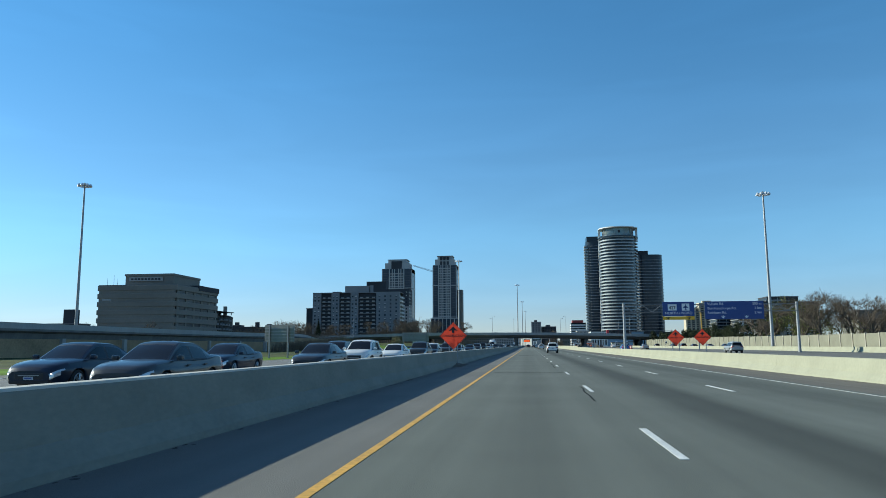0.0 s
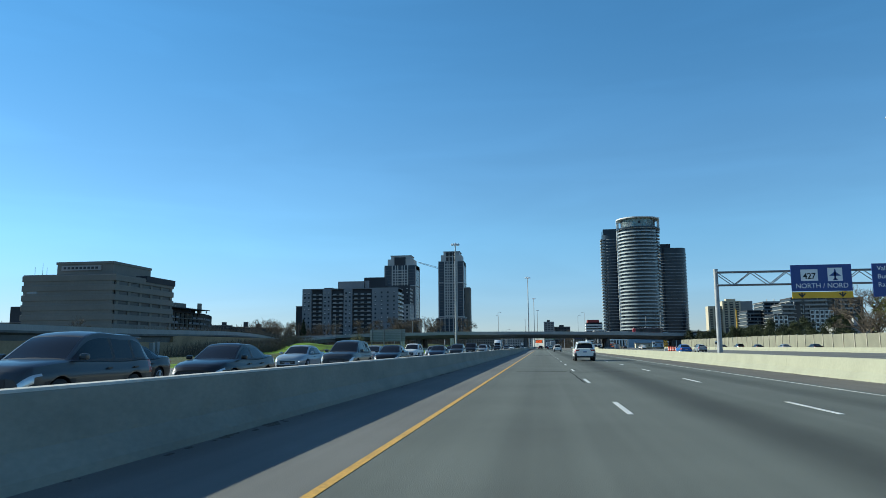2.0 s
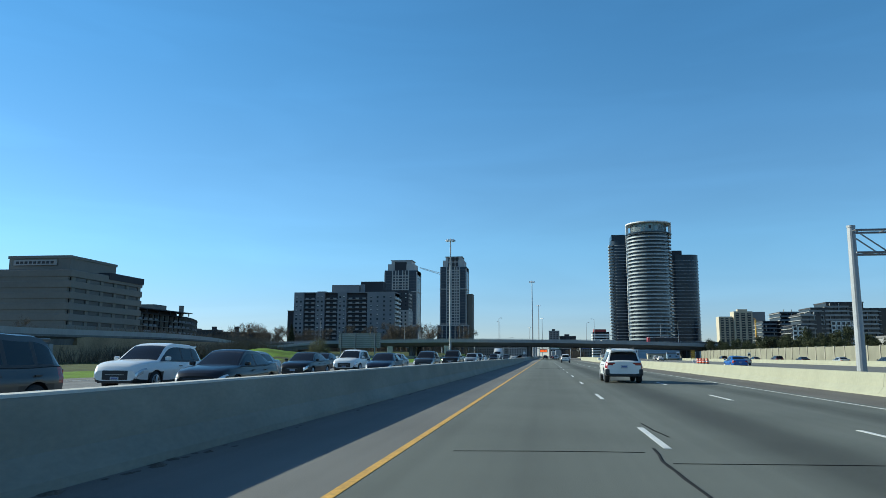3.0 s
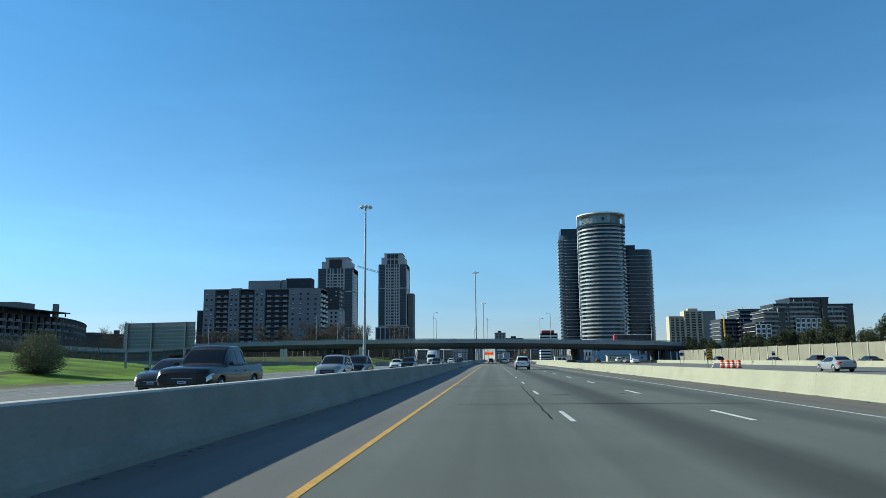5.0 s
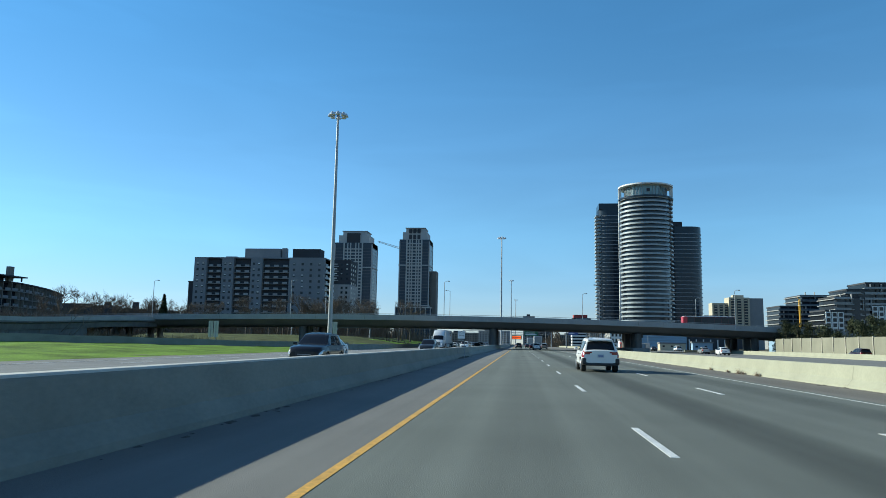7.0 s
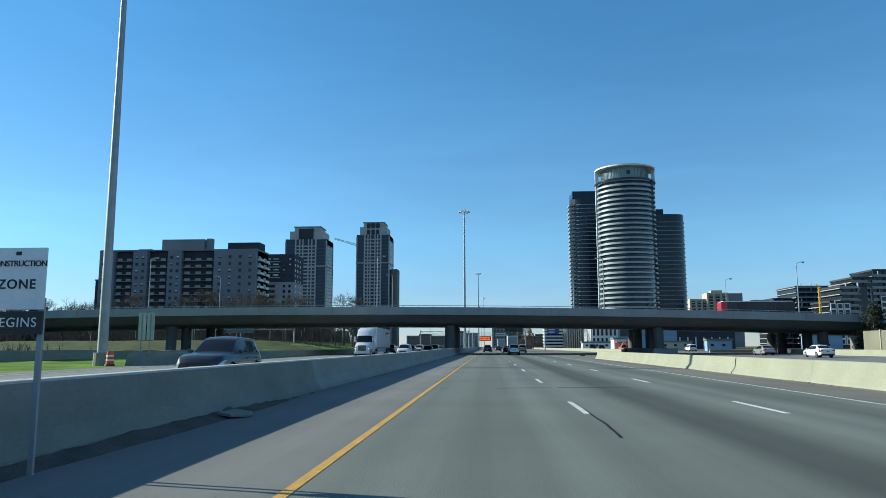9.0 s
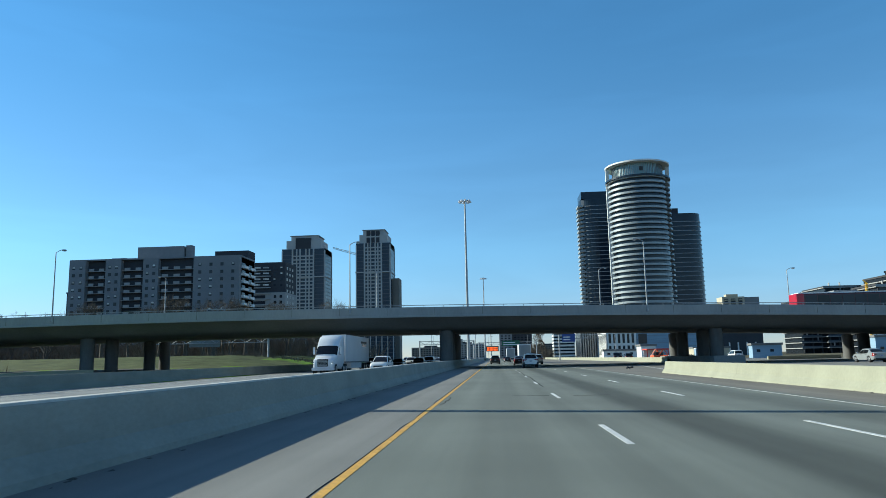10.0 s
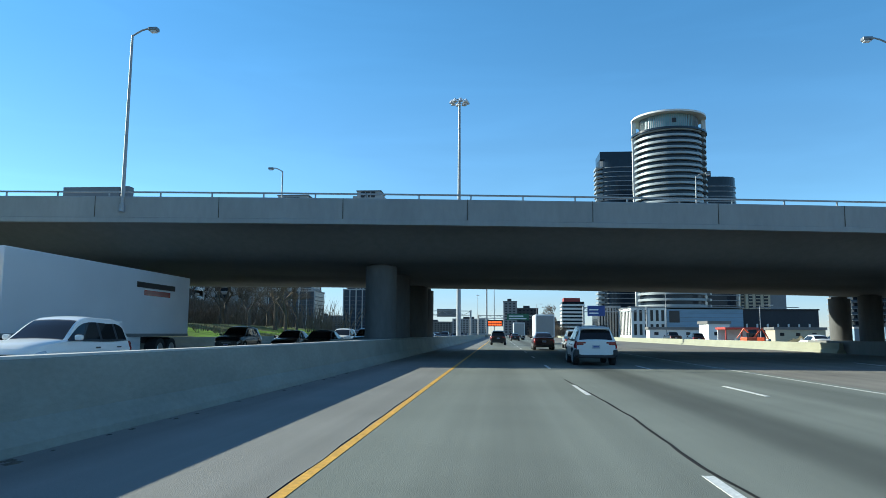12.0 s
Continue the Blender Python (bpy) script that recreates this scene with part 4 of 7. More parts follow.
# darker block behind it
dk = empty("dark_apartment_building", pose(-152, 626, 0), "dark brown apartment tower with a pale lower part", "apartment building")
part("wall", boxed(0, 47, 0, 20, -0.2, 51.4), B_DARK, dk)
part("wall", boxed(22, 47.3, -0.5, 19, -0.2, 36), B_LIGHT, dk, "pale lower storeys")
part("penthouse", boxed(7, 25, 8, 18, 51.4, 59.2), B_DARK, dk)
fl = [2 + 2.9 * i for i in range(17)]
window_row(dk, pose(0, 0, 0), (25.5, 29, 41.5, 45), [z for z in fl if z > 37], 1.1, 1.2, GLASS_DK)
for z in fl:
    me = piece("dark_balcony", lambda: boxed(31.4, 39.6, -1.4, 0, -1.5, -1.0), B_LIGHT)
    share("balcony", me, dk, pose(0, 0, z))
for u in (23.5, 25.5, 29, 33, 36.5, 41.5, 45):
    for z in fl:
        if z > 37 and rb.random() < 0.55:
            me = piece("blind", lambda: None, B_BLIND)
            share("blind", me, dk, pose(u, -0.1 if not 31 < u < 40 else -1.5, z))
for z in fl:
    if z > 37:
        me = piece("balcony_back", lambda: boxed(31.6, 34.6, -1.5, -1.4, -0.2, 0.5), B_BLIND)
        share("balcony_panel", me, dk, pose(0, 0, z))
        share("balcony_panel", me, dk, pose(4.4, 0, z))
    for v in (3.0, 8.0, 13.0):
        me = piece("east_window", lambda: boxed(-0.2, 0.12, -0.8, 0.8, -0.6, 0.7), B_BLIND)
        share("window", me, dk, pose(47.0 if z > 37 else 47.3, v, z))
window_row(dk, pose(0, -0.5, 0), (27, 42, 45), [z for z in fl if z < 35], 1.3, 1.5)
window_row(dk, pose(0, -0.5, 0), (34,), [z for z in fl if z < 35], 6.0, 1.5)

# older low wing of the slab
ch_ = block("low_building", "low dark building with a square stair tower behind the ramp", -292, 381, 36, 14, 14.5, B_DARK, category="building")
part("stair_tower", boxed(27, 33.0, 2, 8, 14.5, 23.0), B_DARK, ch_)
low = block("apartment_wing", "grey brick apartment wing beside the long slab", -176, 556, 10, 14, 31, B_DARK, category="apartment building")


def grid_tower(name, x, y, w, d, h, crown, portal, label):
    """Residential tower: blue-dark glass flanks between pale corner piers, a pale window grid up the middle, stepped concrete crown."""
    t = empty(name, pose(x, y, 0), label, "residential tower")
    part("wall", boxed(0, w, 0, d, -0.2, h), GLASS_BLUE, t, "blue-dark glass walls")
    g0, g1 = w * 0.25, w * 0.74
    bands = (h * 0.36, h * 0.75)
    cols = (0.0, 0.2, 0.36, 0.64, 0.8, 1.0)
    for k, c in enumerate(cols):
        u = g0 + (g1 - g0) * c
        r = 0.62 if k in (0, 5) else 0.5
        part("pier", boxed(u - r, u + r, -0.8, 0.3, 0, h), B_GRID, t)
    for i in range(2, int(h / 3.05)):
        me = piece((name + "_spandrel", w), lambda: boxed(g0, g1, -0.55, 0.2, -0.5, 0.5), B_GRID)
        share("spandrel", me, t, pose(0, 0, 3.05 * i))
        me = piece((name + "_slab", w), lambda: boxed(-0.12, w + 0.12, -0.12, d + 0.12, -0.16, 0.16), SLAB_DIM)
        share("slab_edge", me, t, pose(0, 0, 3.05 * i + 0.9))
    for a, b in ((-0.25, 0.75), (w - 0.75, w + 0.25)):
        for v0, v1 in ((-0.3, 0.9), (d - 0.9, d + 0.3)):
            part("corner_pier", boxed(a, b, v0, v1, 0, h - 1.5), B_GRID, t)
    for zb in bands:
        part("cornice", boxed(-0.5, w + 0.5, -0.95, d + 0.5, zb - 0.45, zb + 0.45), B_GRID, t)
    part("base", boxed(-2.4, w + 2.4, -1.4, d + 2.2, -0.2, bands[0] - 2.0), GLASS_BLUE, t, "wider glazed lower storeys")
    part("cornice", boxed(-2.7, w + 2.7, -1.7, d + 2.5, bands[0] - 2.1, bands[0] - 1.2), B_GRID, t)
    for k in range(8):
        u = -2.2 + (w + 4.4) * k / 7
        part("pier", boxed(u - 0.4, u + 0.4, -1.9, -1.2, 0, bands[0] - 2.1), B_GRID, t)
    for i in range(1, int((bands[0] - 2) / 3.05)):
        me = piece((name + "_base_slab", w), lambda: boxed(-2.6, w + 2.6, -1.6, d + 2.4, -0.2, 0.2), SLAB_DIM)
        share("slab_edge", me, t, pose(0, 0, 3.05 * i + 0.9))
    # crown: two stepped concrete storeys with framed openings
    step = (crown - h)
    low = part("crown", boxed(w * 0.09, w * 0.91, d * 0.06, d * 0.94, h - 1.0, h + step * 0.62), B_GRID, t, "pale stepped concrete crown")
    top = part("crown", boxed(w * 0.19, w * 0.82, d * 0.12, d * 0.88, h + step * 0.55, crown), B_GRID, t)
    part("cap", boxed(w * 0.17, w * 0.84, d * 0.10, d * 0.90, crown - 0.7, crown), B_GREY, t)
    # openings are solid dark blocks, their inner shade given by colour
    if portal:
        part("opening", boxed(w * 0.31, w * 0.66, d * 0.03, d * 0.2, h - 0.5, crown - 2.4), B_DARK, t, "dark block giving the shade of an opening in the crown")
    else:
        for k in range(3):
            for v0, v1 in ((h + 0.6, h + step * 0.42), (h + step * 0.52, crown - 1.3)):
                part("opening", boxed(w * (0.30 + 0.14 * k), w * (0.40 + 0.14 * k), d * 0.05, d * 0.2, v0, v1), B_DARK, t)
    for a, b in ((0.0, 0.09), (0.91, 1.0)):
        part("shoulder", boxed(w * a, w * b, 0.2, d - 0.2, h - 4.5, h + 0.3), B_GRID, t, "pale concrete shoulder")
    return t


grid_tower("residential_tower", -176.5, 856, 36.5, 26, 94.5, 106.5, True, "tall dark glass tower with a pale concrete grid and stepped crown")
grid_tower("residential_tower", -114.6, 861, 29.0, 26, 98.5, 110.5, False, "slim dark glass tower with a pale grid and stepped crown")
tagged(obj("tower_annex", boxed(-85.2, -79.4, 868, 884, 0, 69), B_TAN), "narrow brown tower block beside the slim tower", "building")
# tower crane between them
cr = empty("tower_crane", pose(-122, 930, 0), "slim tower crane with a long jib", "crane")
bm = bmesh.new()
for u, v in ((-0.9, -0.9), (0.9, -0.9), (-0.9, 0.9), (0.9, 0.9)):
    tube(bm, (u, v, 0), (u, v, 97), 0.16, n=5)
for i in range(32):
    s = 1 if i % 2 else -1
    tube(bm, (-0.9 * s, -0.9, 3 * i), (0.9 * s, -0.9, 3 * i + 3), 0.08, n=4)
part("mast", bm, STEEL, cr)
bm = bmesh.new()
for p, q in (((10, 0, 94), (-28, 0, 106)), ((10, 0, 96.2), (-28, 0, 107)), ((0, 0, 95), (0, 0, 102))):
    tube(bm, p, q, 0.2, n=5)
for i in range(19):
    u = 10 - 2 * i
    z = 94 + (10 - u) * 12 / 38
    tube(bm, (u, 0, z), (u - 1, 0, z + 2), 0.12, n=4)
    tube(bm, (u - 1, 0, z + 2), (u - 2, 0, z + 0.6), 0.12, n=4)
part("jib", bm, STEEL, cr)


# the round tower: stacked curved balconies, glass crown under a thin disc roof
def arc(r, a0, a1, n, sx=1.0, sy=1.0):
    return [(r * sx * math.cos(a0 + (a1 - a0) * i / n), r * sy * math.sin(a0 + (a1 - a0) * i / n)) for i in range(n + 1)]


def ring_band(bm, r0, r1, a0, a1, z0, z1, n=40, sy=1.0):
    inner, outer = arc(r0, a0, a1, n, 1, sy), arc(r1, a0, a1, n, 1, sy)
    v = [[bm.verts.new((*p, z)) for p in ring] for ring, z in ((inner, z0), (outer, z0), (outer, z1), (inner, z1))]
    for i in range(n):
        for k in range(4):
            bm.faces.new((v[k][i], v[k][i + 1], v[(k + 1) % 4][i + 1], v[(k + 1) % 4][i]))
    for i in (0, n):
        bm.faces.new([v[k][i] for k in range(4)])
    return bm


RT = empty("round_tower", pose(87.2, 696, 0), "tall round glass tower ringed by pale curved balconies", "residential tower")
bm = bmesh.new()
prism(bm, arc(16.2, 0, 2 * math.pi, 56)[:-1], -0.2, 103)
part("wall", bm, GLASS_TW, RT, "dark curved glazing", smooth=False)
D = math.pi / 180
for i in range(33):
    z = 6 + 3.0 * i
    me = piece("balcony_ring", lambda: ring_band(bmesh.new(), 16.3, 17.9, -176 * D, -42 * D, -0.15, 1.0, 44), SLAB)
    share("balcony", me, RT, pose(0, 0, z))
    me = piece("balcony_side", lambda: ring_band(bmesh.new(), 16.3, 18.2, -33 * D, 4 * D, -0.15, 0.85, 12), SLAB)
    share("balcony", me, RT, pose(0, 0, z + 0.3))
    me = piece("slab_line", lambda: ring_band(bmesh.new(), 16.1, 16.5, -42 * D, 20 * D, -0.12, 0.12, 20), SLAB_THIN)
    share("slab_edge", me, RT, pose(0, 0, z + 0.1))
for a, h0 in ((-181, 111.2), (-4, 111.2)):
    bm = bmesh.new()
    ring_band(bm, 16.4, 18.5, (a - 2.6) * D, (a + 2.6) * D, 0 if a < -90 else 99, h0, 4)
    part("fin", bm, B_WHITE, RT, "white vertical fin")
bm = bmesh.new()
prism(bm, arc(14.4, 0, 2 * math.pi, 56)[:-1], 103, 111.2)
part("crown", bm, GLASS_TEAL, RT, "teal glazed crown")
for k in range(44):
    a = -180 + 180 * k / 43
    me = piece("mullion", lambda: boxed(14.3, 14.7, -0.09, 0.09, 103, 111), SLAB_THIN)
    share("mullion", me, RT, pose(0, 0, 0, 0, 0, a))
bm = bmesh.new()
prism(bm, arc(18.6, 0, 2 * math.pi, 64)[:-1], 111.1, 112.0)
part("roof", bm, B_WHITE, RT, "thin pale disc roof")
part("hatch", boxed(-1.4, 0.6, -15.0, -14.3, 106.5, 108.6), B_DARK, RT, "dark square opening")
bm = bmesh.new()
ring_band(bm, 16.2, 18.8, -195 * D, 15 * D, 102.4, 103.4, 50)
part("ledge", bm, GLASS_TW, RT)
bm = bmesh.new()
tube(bm, (17.0, -3, 112), (18.4, -3, 113.2), 0.25, n=6)
part("davit", bm, STEEL, RT)


def slab_tower(x, y, rx, ry, h, label, balc):
    """Dark glass tower with a rounded front, thin pale slab lines and small side balconies."""
    t = empty("slab_tower", pose(x, y, 0), label, "residential tower")
    ol = [(rx * (abs(math.cos(a)) ** 0.55) * math.copysign(1, math.cos(a)), ry * (abs(math.sin(a)) ** 0.8) * math.copysign(1, math.sin(a))) for a in np.linspace(0, 2 * math.pi, 48, endpoint=False)]
    bm = bmesh.new()
    prism(bm, ol, -0.2, h)
    part("wall", bm, GLASS_TW, t)
    for i in range(1, int(h / 3)):
        me = piece(("tower_line", rx, ry), lambda: prism(bmesh.new(), [(u * 1.02, v * 1.02) for u, v in ol], -0.22, 0.22), SLAB_THIN)
        share("slab_edge", me, t, pose(0, 0, 3.0 * i))
        if balc:
            me = piece(("tower_balcony", rx), lambda: boxed(-rx - 1.5, -rx + 2.5, -ry * 0.8, ry * 0.2, -0.2, 0.95, bevel=0.0), SLAB)
            share("balcony", me, t, pose(0, 0, 3.0 * i))
    return t


sb = slab_tower(82, 797, 18, 13, 113.5, "tall dark glass tower with pale slab lines and corner balconies", True)
part("parapet", boxed(-17, 16, -11, 10, 113.5, 118.6), GLASS_TW, sb, "dark top storey")
sc = slab_tower(124, 758, 14.6, 13, 92.6, "dark glass tower with thin pale slab lines", False)
part("penthouse", boxed(-12, 0, -7, 7, 92.6, 97.2), B_DARK, sc)

# cream slabs and dark condominium blocks on the right-hand side
cs = empty("cream_apartment_building", pose(222, 1050, 0), "cream brick apartment slabs with balcony columns", "apartment building")
part("wall", boxed(0, 20, 0, 16, -0.2, 53), B_CREAM, cs)
part("wall", boxed(18, 41, -3, 16, -0.2, 59.5), B_CREAM, cs)
# grey material gives the end wall its shaded look
part("wall", boxed(41, 57, 0, 16, -0.2, 59), B_GREY, cs, "end wall coloured grey as if shaded")
part("penthouse", boxed(24, 36, 2, 10, 59.5, 62.5), B_CREAM, cs)
for a, b, y, top in ((2.2, 5.8, 0, 51), (8.2, 11.8, 0, 51), (14.2, 17.4, 0, 51), (20.2, 24.2, -3, 57.5), (27.0, 31.6, -3, 57.5), (34.6, 38.8, -3, 57.5)):
    part("bay", boxed(a, b, y - 0.15, y + 0.2, 0, top), B_DARK, cs, "column of dark balconies")
    me = piece(("cream_balcony", a), lambda: boxed(a + 0.4, b - 0.4, y - 0.9, y - 0.1, -0.5, 0.5), B_CREAM)
    for z in steps(23, top, 9 if y == 0 else 11):
        share("balcony", me, cs, pose(0, 0, z))


def condo(x, y, tiers, label, step=3.1):
    """Modern block of stacked dark storeys with pale slab edges and balcony fronts."""
    c = empty("condominium_block", pose(x, y, 0), label, "apartment building")
    for x0, x1, y0, y1, h in tiers:
        part("wall", boxed(x0, x1, y0, y1, -0.2, h), GLASS_DK, c)
        part("roof", boxed(x0 - 0.3, x1 + 0.3, y0 - 0.3, y1 + 0.3, h, h + 0.9), B_DARK, c)
        for i in range(1, int(h / step) + 1):
            me = piece(("condo_slab", x0, x1, y0), lambda: boxed(x0 - 1.3, x0 + 0.72 * (x1 - x0), y0 - 1.3, y1, -0.22, 0.22), B_LIGHT)
            share("slab_edge", me, c, pose(0, 0, step * i - 0.2))
            me = piece(("condo_rail", x0, x1, y0), lambda: boxed(x0 - 1.35, x0 + 0.6 * (x1 - x0), y0 - 1.36, y0 - 1.28, 0.22, 1.1), GLASS_LT)
            share("balcony_front", me, c, pose(0, 0, step * i - 0.2))
            for k in range(int((x1 - x0) / 6)):
                if (i * 7 + k * 3 + int(x0)) % 4 < 2:
                    me = piece("condo_divider", lambda: boxed(0, 0.35, -1.3, 0, 0.2, 2.8), B_LIGHT)
                    share("divider", me, c, pose(x0 + 6 * k + 2.0, y0, step * i - 0.2))
        for k in range(int((x1 - x0) / 5)):
            part("pier", boxed(x0 + 5 * k, x0 + 5 * k + 0.7, y0 - 0.35, y0 + 0.2, 0, h), B_DARK, c)
    return c


condo(177, 699, ((0, 17, 4, 30, 30), (13, 37, 0, 30, 37.2)), "dark condominium block with pale balcony edges")
cbk = condo(175, 625, ((0, 10, 0, 22, 23.5), (7, 20, 2, 26, 31.5), (14, 26, 4, 28, 36), (25, 50, 5, 28, 40), (50, 66, 6, 28, 35.6)), "stepped condominium block with white framed corner bays")
for z in steps(2, 23, 7):
    for k in range(3):
        me = piece("white_frame", lambda: boxed(0, 3.0, -1.7, -1.3, -1.6, 1.5), B_WHITE)
        share("window_frame", me, cbk, pose(-0.6 + 3.4 * k, 0, z))
        me = piece("frame_pane", lambda: boxed(0.5, 2.5, -1.78, -1.6, -1.1, 1.0), GLASS_DK)
        share("window", me, cbk, pose(-0.6 + 3.4 * k, 0, z))
for z in steps(2, 27, 8):
    for k in range(5):
        share("window_frame", _pieces["white_frame"], cbk, pose(27.0 + 3.4 * k, 4.6, z))
        share("window", _pieces["frame_pane"], cbk, pose(27.0 + 3.4 * k, 4.6, z))
lc = empty("tower_crane", pose(117.5, 508, 0), "slim yellow crane mast on the building site", "crane")
bm = bmesh.new()
for u, v in ((-0.24, -0.24), (0.24, -0.24), (-0.24, 0.24), (0.24, 0.24)):
    tube(bm, (u, v, -0.1), (u, v, 22), 0.09, n=4)
for i in range(22):
    k = 1 if i % 2 else -1
    tube(bm, (-0.24 * k, -0.24, i), (0.24 * k, -0.24, i + 1), 0.05, n=4)
tube(bm, (0.3, 0, 22), (-1.0, 0, 23.2), 0.2, 0.12, n=4)
part("mast", bm, YELLOW, lc)

# far skyline straight ahead
for x, y, w, h, m_, lab in ((4.5, 1100, 14.5, 36, B_GREY, "far grey apartment tower"), (19.6, 1110, 22.5, 29, B_DARK, "far dark apartment block"), (-60, 1250, 46, 20, B_LIGHT, "far pale low building"),
                            (-120, 1300, 60, 17, B_TAN, "far brown low building"), (-250, 1200, 60, 22, B_GREY, "far grey apartment building block"), (60, 1400, 50, 18, B_TAN, "far brown low commercial building")):
    b = block("far_building", lab, x, y, w, 20, h, m_, category="building")
    part("penthouse", boxed(w * 0.3, w * 0.6, 4, 14, h + 0.4, h + 3), B_DARK, b)
    fl_ = steps(2, h - 1, max(3, int(h / 3)))
    me_xs = steps(1, w - 1, int(w / 4))
    window_row(b, pose(0, 0, 0), me_xs, fl_, 2.2, 1.4)
# white stacked office with a red top storey
ro = empty("office_tower", pose(58, 1000, 0), "white banded office tower with a brown-red top storey", "office building")
part("wall", boxed(0.4, 20.6, 0.4, 20, -0.2, 31.5), GLASS_DK, ro)
for z in steps(0, 30, 9):
    part("band", boxed(0, 21, 0, 20.4, z - 0.9, z + 0.9), B_WHITE, ro)
part("top_storey", boxed(2, 17, 2, 17, 31.5, 35), B_RED, ro)
# white building with tall slot windows, part wrapped in blue sheathing
wb = empty("white_building", pose(52.5, 620, 0), "white building with tall slot windows, one part in blue sheathing", "building")
part("wall", boxed(0, 13.8, 0, 30, -0.2, 12.1), B_WHITE, wb)
part("wall", boxed(13.8, 43.6, 0.6, 30, -0.2, 11.7), B_BLUEWRAP, wb, "blue sheathed part under construction")
part("wall", boxed(43.6, 73, 2, 30, -0.2, 11.4), B_DARK, wb, "dark unfinished part")
part("roof", boxed(-0.3, 43.9, -0.3, 30.2, 12.1, 12.6), B_GREY, wb)
part("roof", boxed(43.9, 73.3, 1.6, 30.2, 11.4, 11.9), B_DARK, wb)
for k in range(6):
    for z in (1.2, 6.8):
        part("window", boxed(1.0 + 2.15 * k, 2.1 + 2.15 * k, -0.08, 0.2, z, z + 4.4), GLASS_DK, wb)
for k in range(8):
    part("window", boxed(-0.1, 0.2, 1.5 + 3.4 * k, 2.8 + 3.4 * k, 1.2, 11.0), GLASS_DK, wb)
for k in range(6):
    part("batten", boxed(13.9, 43.5, 0.52, 0.62, 1.5 + 1.7 * k, 1.62 + 1.7 * k), B_GREY, wb)
part("window", boxed(15, 19, 0.5, 0.7, 6.3, 11.0), GLASS_DK, wb, "dark unglazed opening")
part("parapet_rail", boxed(50, 68, 8, 8.2, 12.6, 12.9), STEEL_DK, wb)
for k in range(7):
    part("frame_post", boxed(45 + 4 * k, 45.6 + 4 * k, 1.7, 2.1, 0, 6.0), B_WHITE, wb)
gb = empty("ribbed_building", pose(43.5, 650, 0), "pale ribbed concrete building", "building")
part("wall", boxed(0, 9.4, 0, 20, -0.2, 13), GLASS_DK, gb)
for k in range(8):
    part("rib", boxed(0.1 + 1.2 * k, 0.75 + 1.2 * k, -0.5, 0.1, 0, 13), B_LIGHT, gb)
part("roof", boxed(-0.4, 9.8, -0.6, 20.4, 13, 14), B_LIGHT, gb)
for x, y, w, d, h, m_, lab in ((100, 232, 18, 12, 11, B_TAN, "brick house behind the noise wall"), (80, 262, 9, 8, 6, B_LIGHT, "pale gabled house behind the noise wall")):
    b = block("low_building", lab, x, y, w, d, h, m_, category="house")
    part("chimney", boxed(w * 0.6, w * 0.6 + 1.2, d * 0.4, d * 0.4 + 1.2, h, h + 2.6), m_, b)
    window_row(b, pose(0, 0, 0), steps(1, w - 1, max(2, int(w / 4))), (2.0, 5.2), 1.4, 1.5)


# ---- signs, gantries and small road furniture ----
def sign_post(parent, x, y, z0, z1, r=0.035, name="post"):
    return part(name, boxed(x - r, x + r, y - r * 0.6, y + r * 0.6, z0, z1), STEEL, parent)


def diamond_sign(x, y, zc, half, foot, label, text=True, legs=0.27, group="construction signs"):
    s = empty("construction_sign", pose(x, y, 0), label, "road sign", group)
    bm = bmesh.new()
    k = half
    bm.faces.new([bm.verts.new((u * k, 0.0, zc + v * k)) for u, v in ((0, 1), (1, 0), (0, -1), (-1, 0))])
    board = part("board", bm, FABRIC_O, s, "orange roll-up fabric diamond, glowing where the sun shines through")
    bm = bmesh.new()
    corners = ((0, 1), (1, 0), (0, -1), (-1, 0))
    for (u0, v0), (u1, v1) in zip(corners, corners[1:] + corners[:1]):
        q = [bm.verts.new((a * k * r, -0.008, zc + c * k * r)) for a, c, r in ((u0, v0, 0.985), (u1, v1, 0.985), (u1, v1, 0.96), (u0, v0, 0.96))]
        q2 = [bm.verts.new((v.co.x, -0.003, v.co.z)) for v in q]
        bm.faces.new(q)
        bm.faces.new(q2[::-1])
    part("border", bm, BLACK, board, "thin black border")
    part("rib", boxed(-0.012, 0.012, 0.006, 0.016, zc - k * 0.98, zc + k * 0.98), STEEL_DK, s, "upright spring rib")
    part("rib", boxed(-k * 0.98, k * 0.98, 0.018, 0.028, zc - 0.012, zc + 0.012), STEEL_DK, s, "cross rib")
    bm = bmesh.new()
    sc = k / 0.92
    arrow = [(-0.30, 0.33), (0, 0.62), (0.30, 0.33), (0.085, 0.36), (0.085, 0.20), (-0.085, 0.20), (-0.085, 0.36)]
    f0 = [bm.verts.new((u * sc, -0.034, zc + v * sc)) for u, v in arrow]
    f1 = [bm.verts.new((u * sc, -0.024, zc + v * sc)) for u, v in arrow]
    bm.faces.new(f0)
    bm.faces.new(f1[::-1])
    for i in range(7):
        bm.faces.new((f0[i], f0[(i + 1) % 7], f1[(i + 1) % 7], f1[i]))
    part("arrow", bm, BLACK, board, "black arrow")
    lettering("word", "CONSTRUCTION", 0.14 * sc, BLACK, board, pose(0, -0.026, zc + 0.0, 90), spacing=1.05, bold=0.002)
    for u in (-legs, legs):
        part("leg", boxed(u - 0.035, u + 0.035, 0.01, 0.06, foot, zc - k * 0.45), STEEL, s, "galvanised steel leg")
    return s


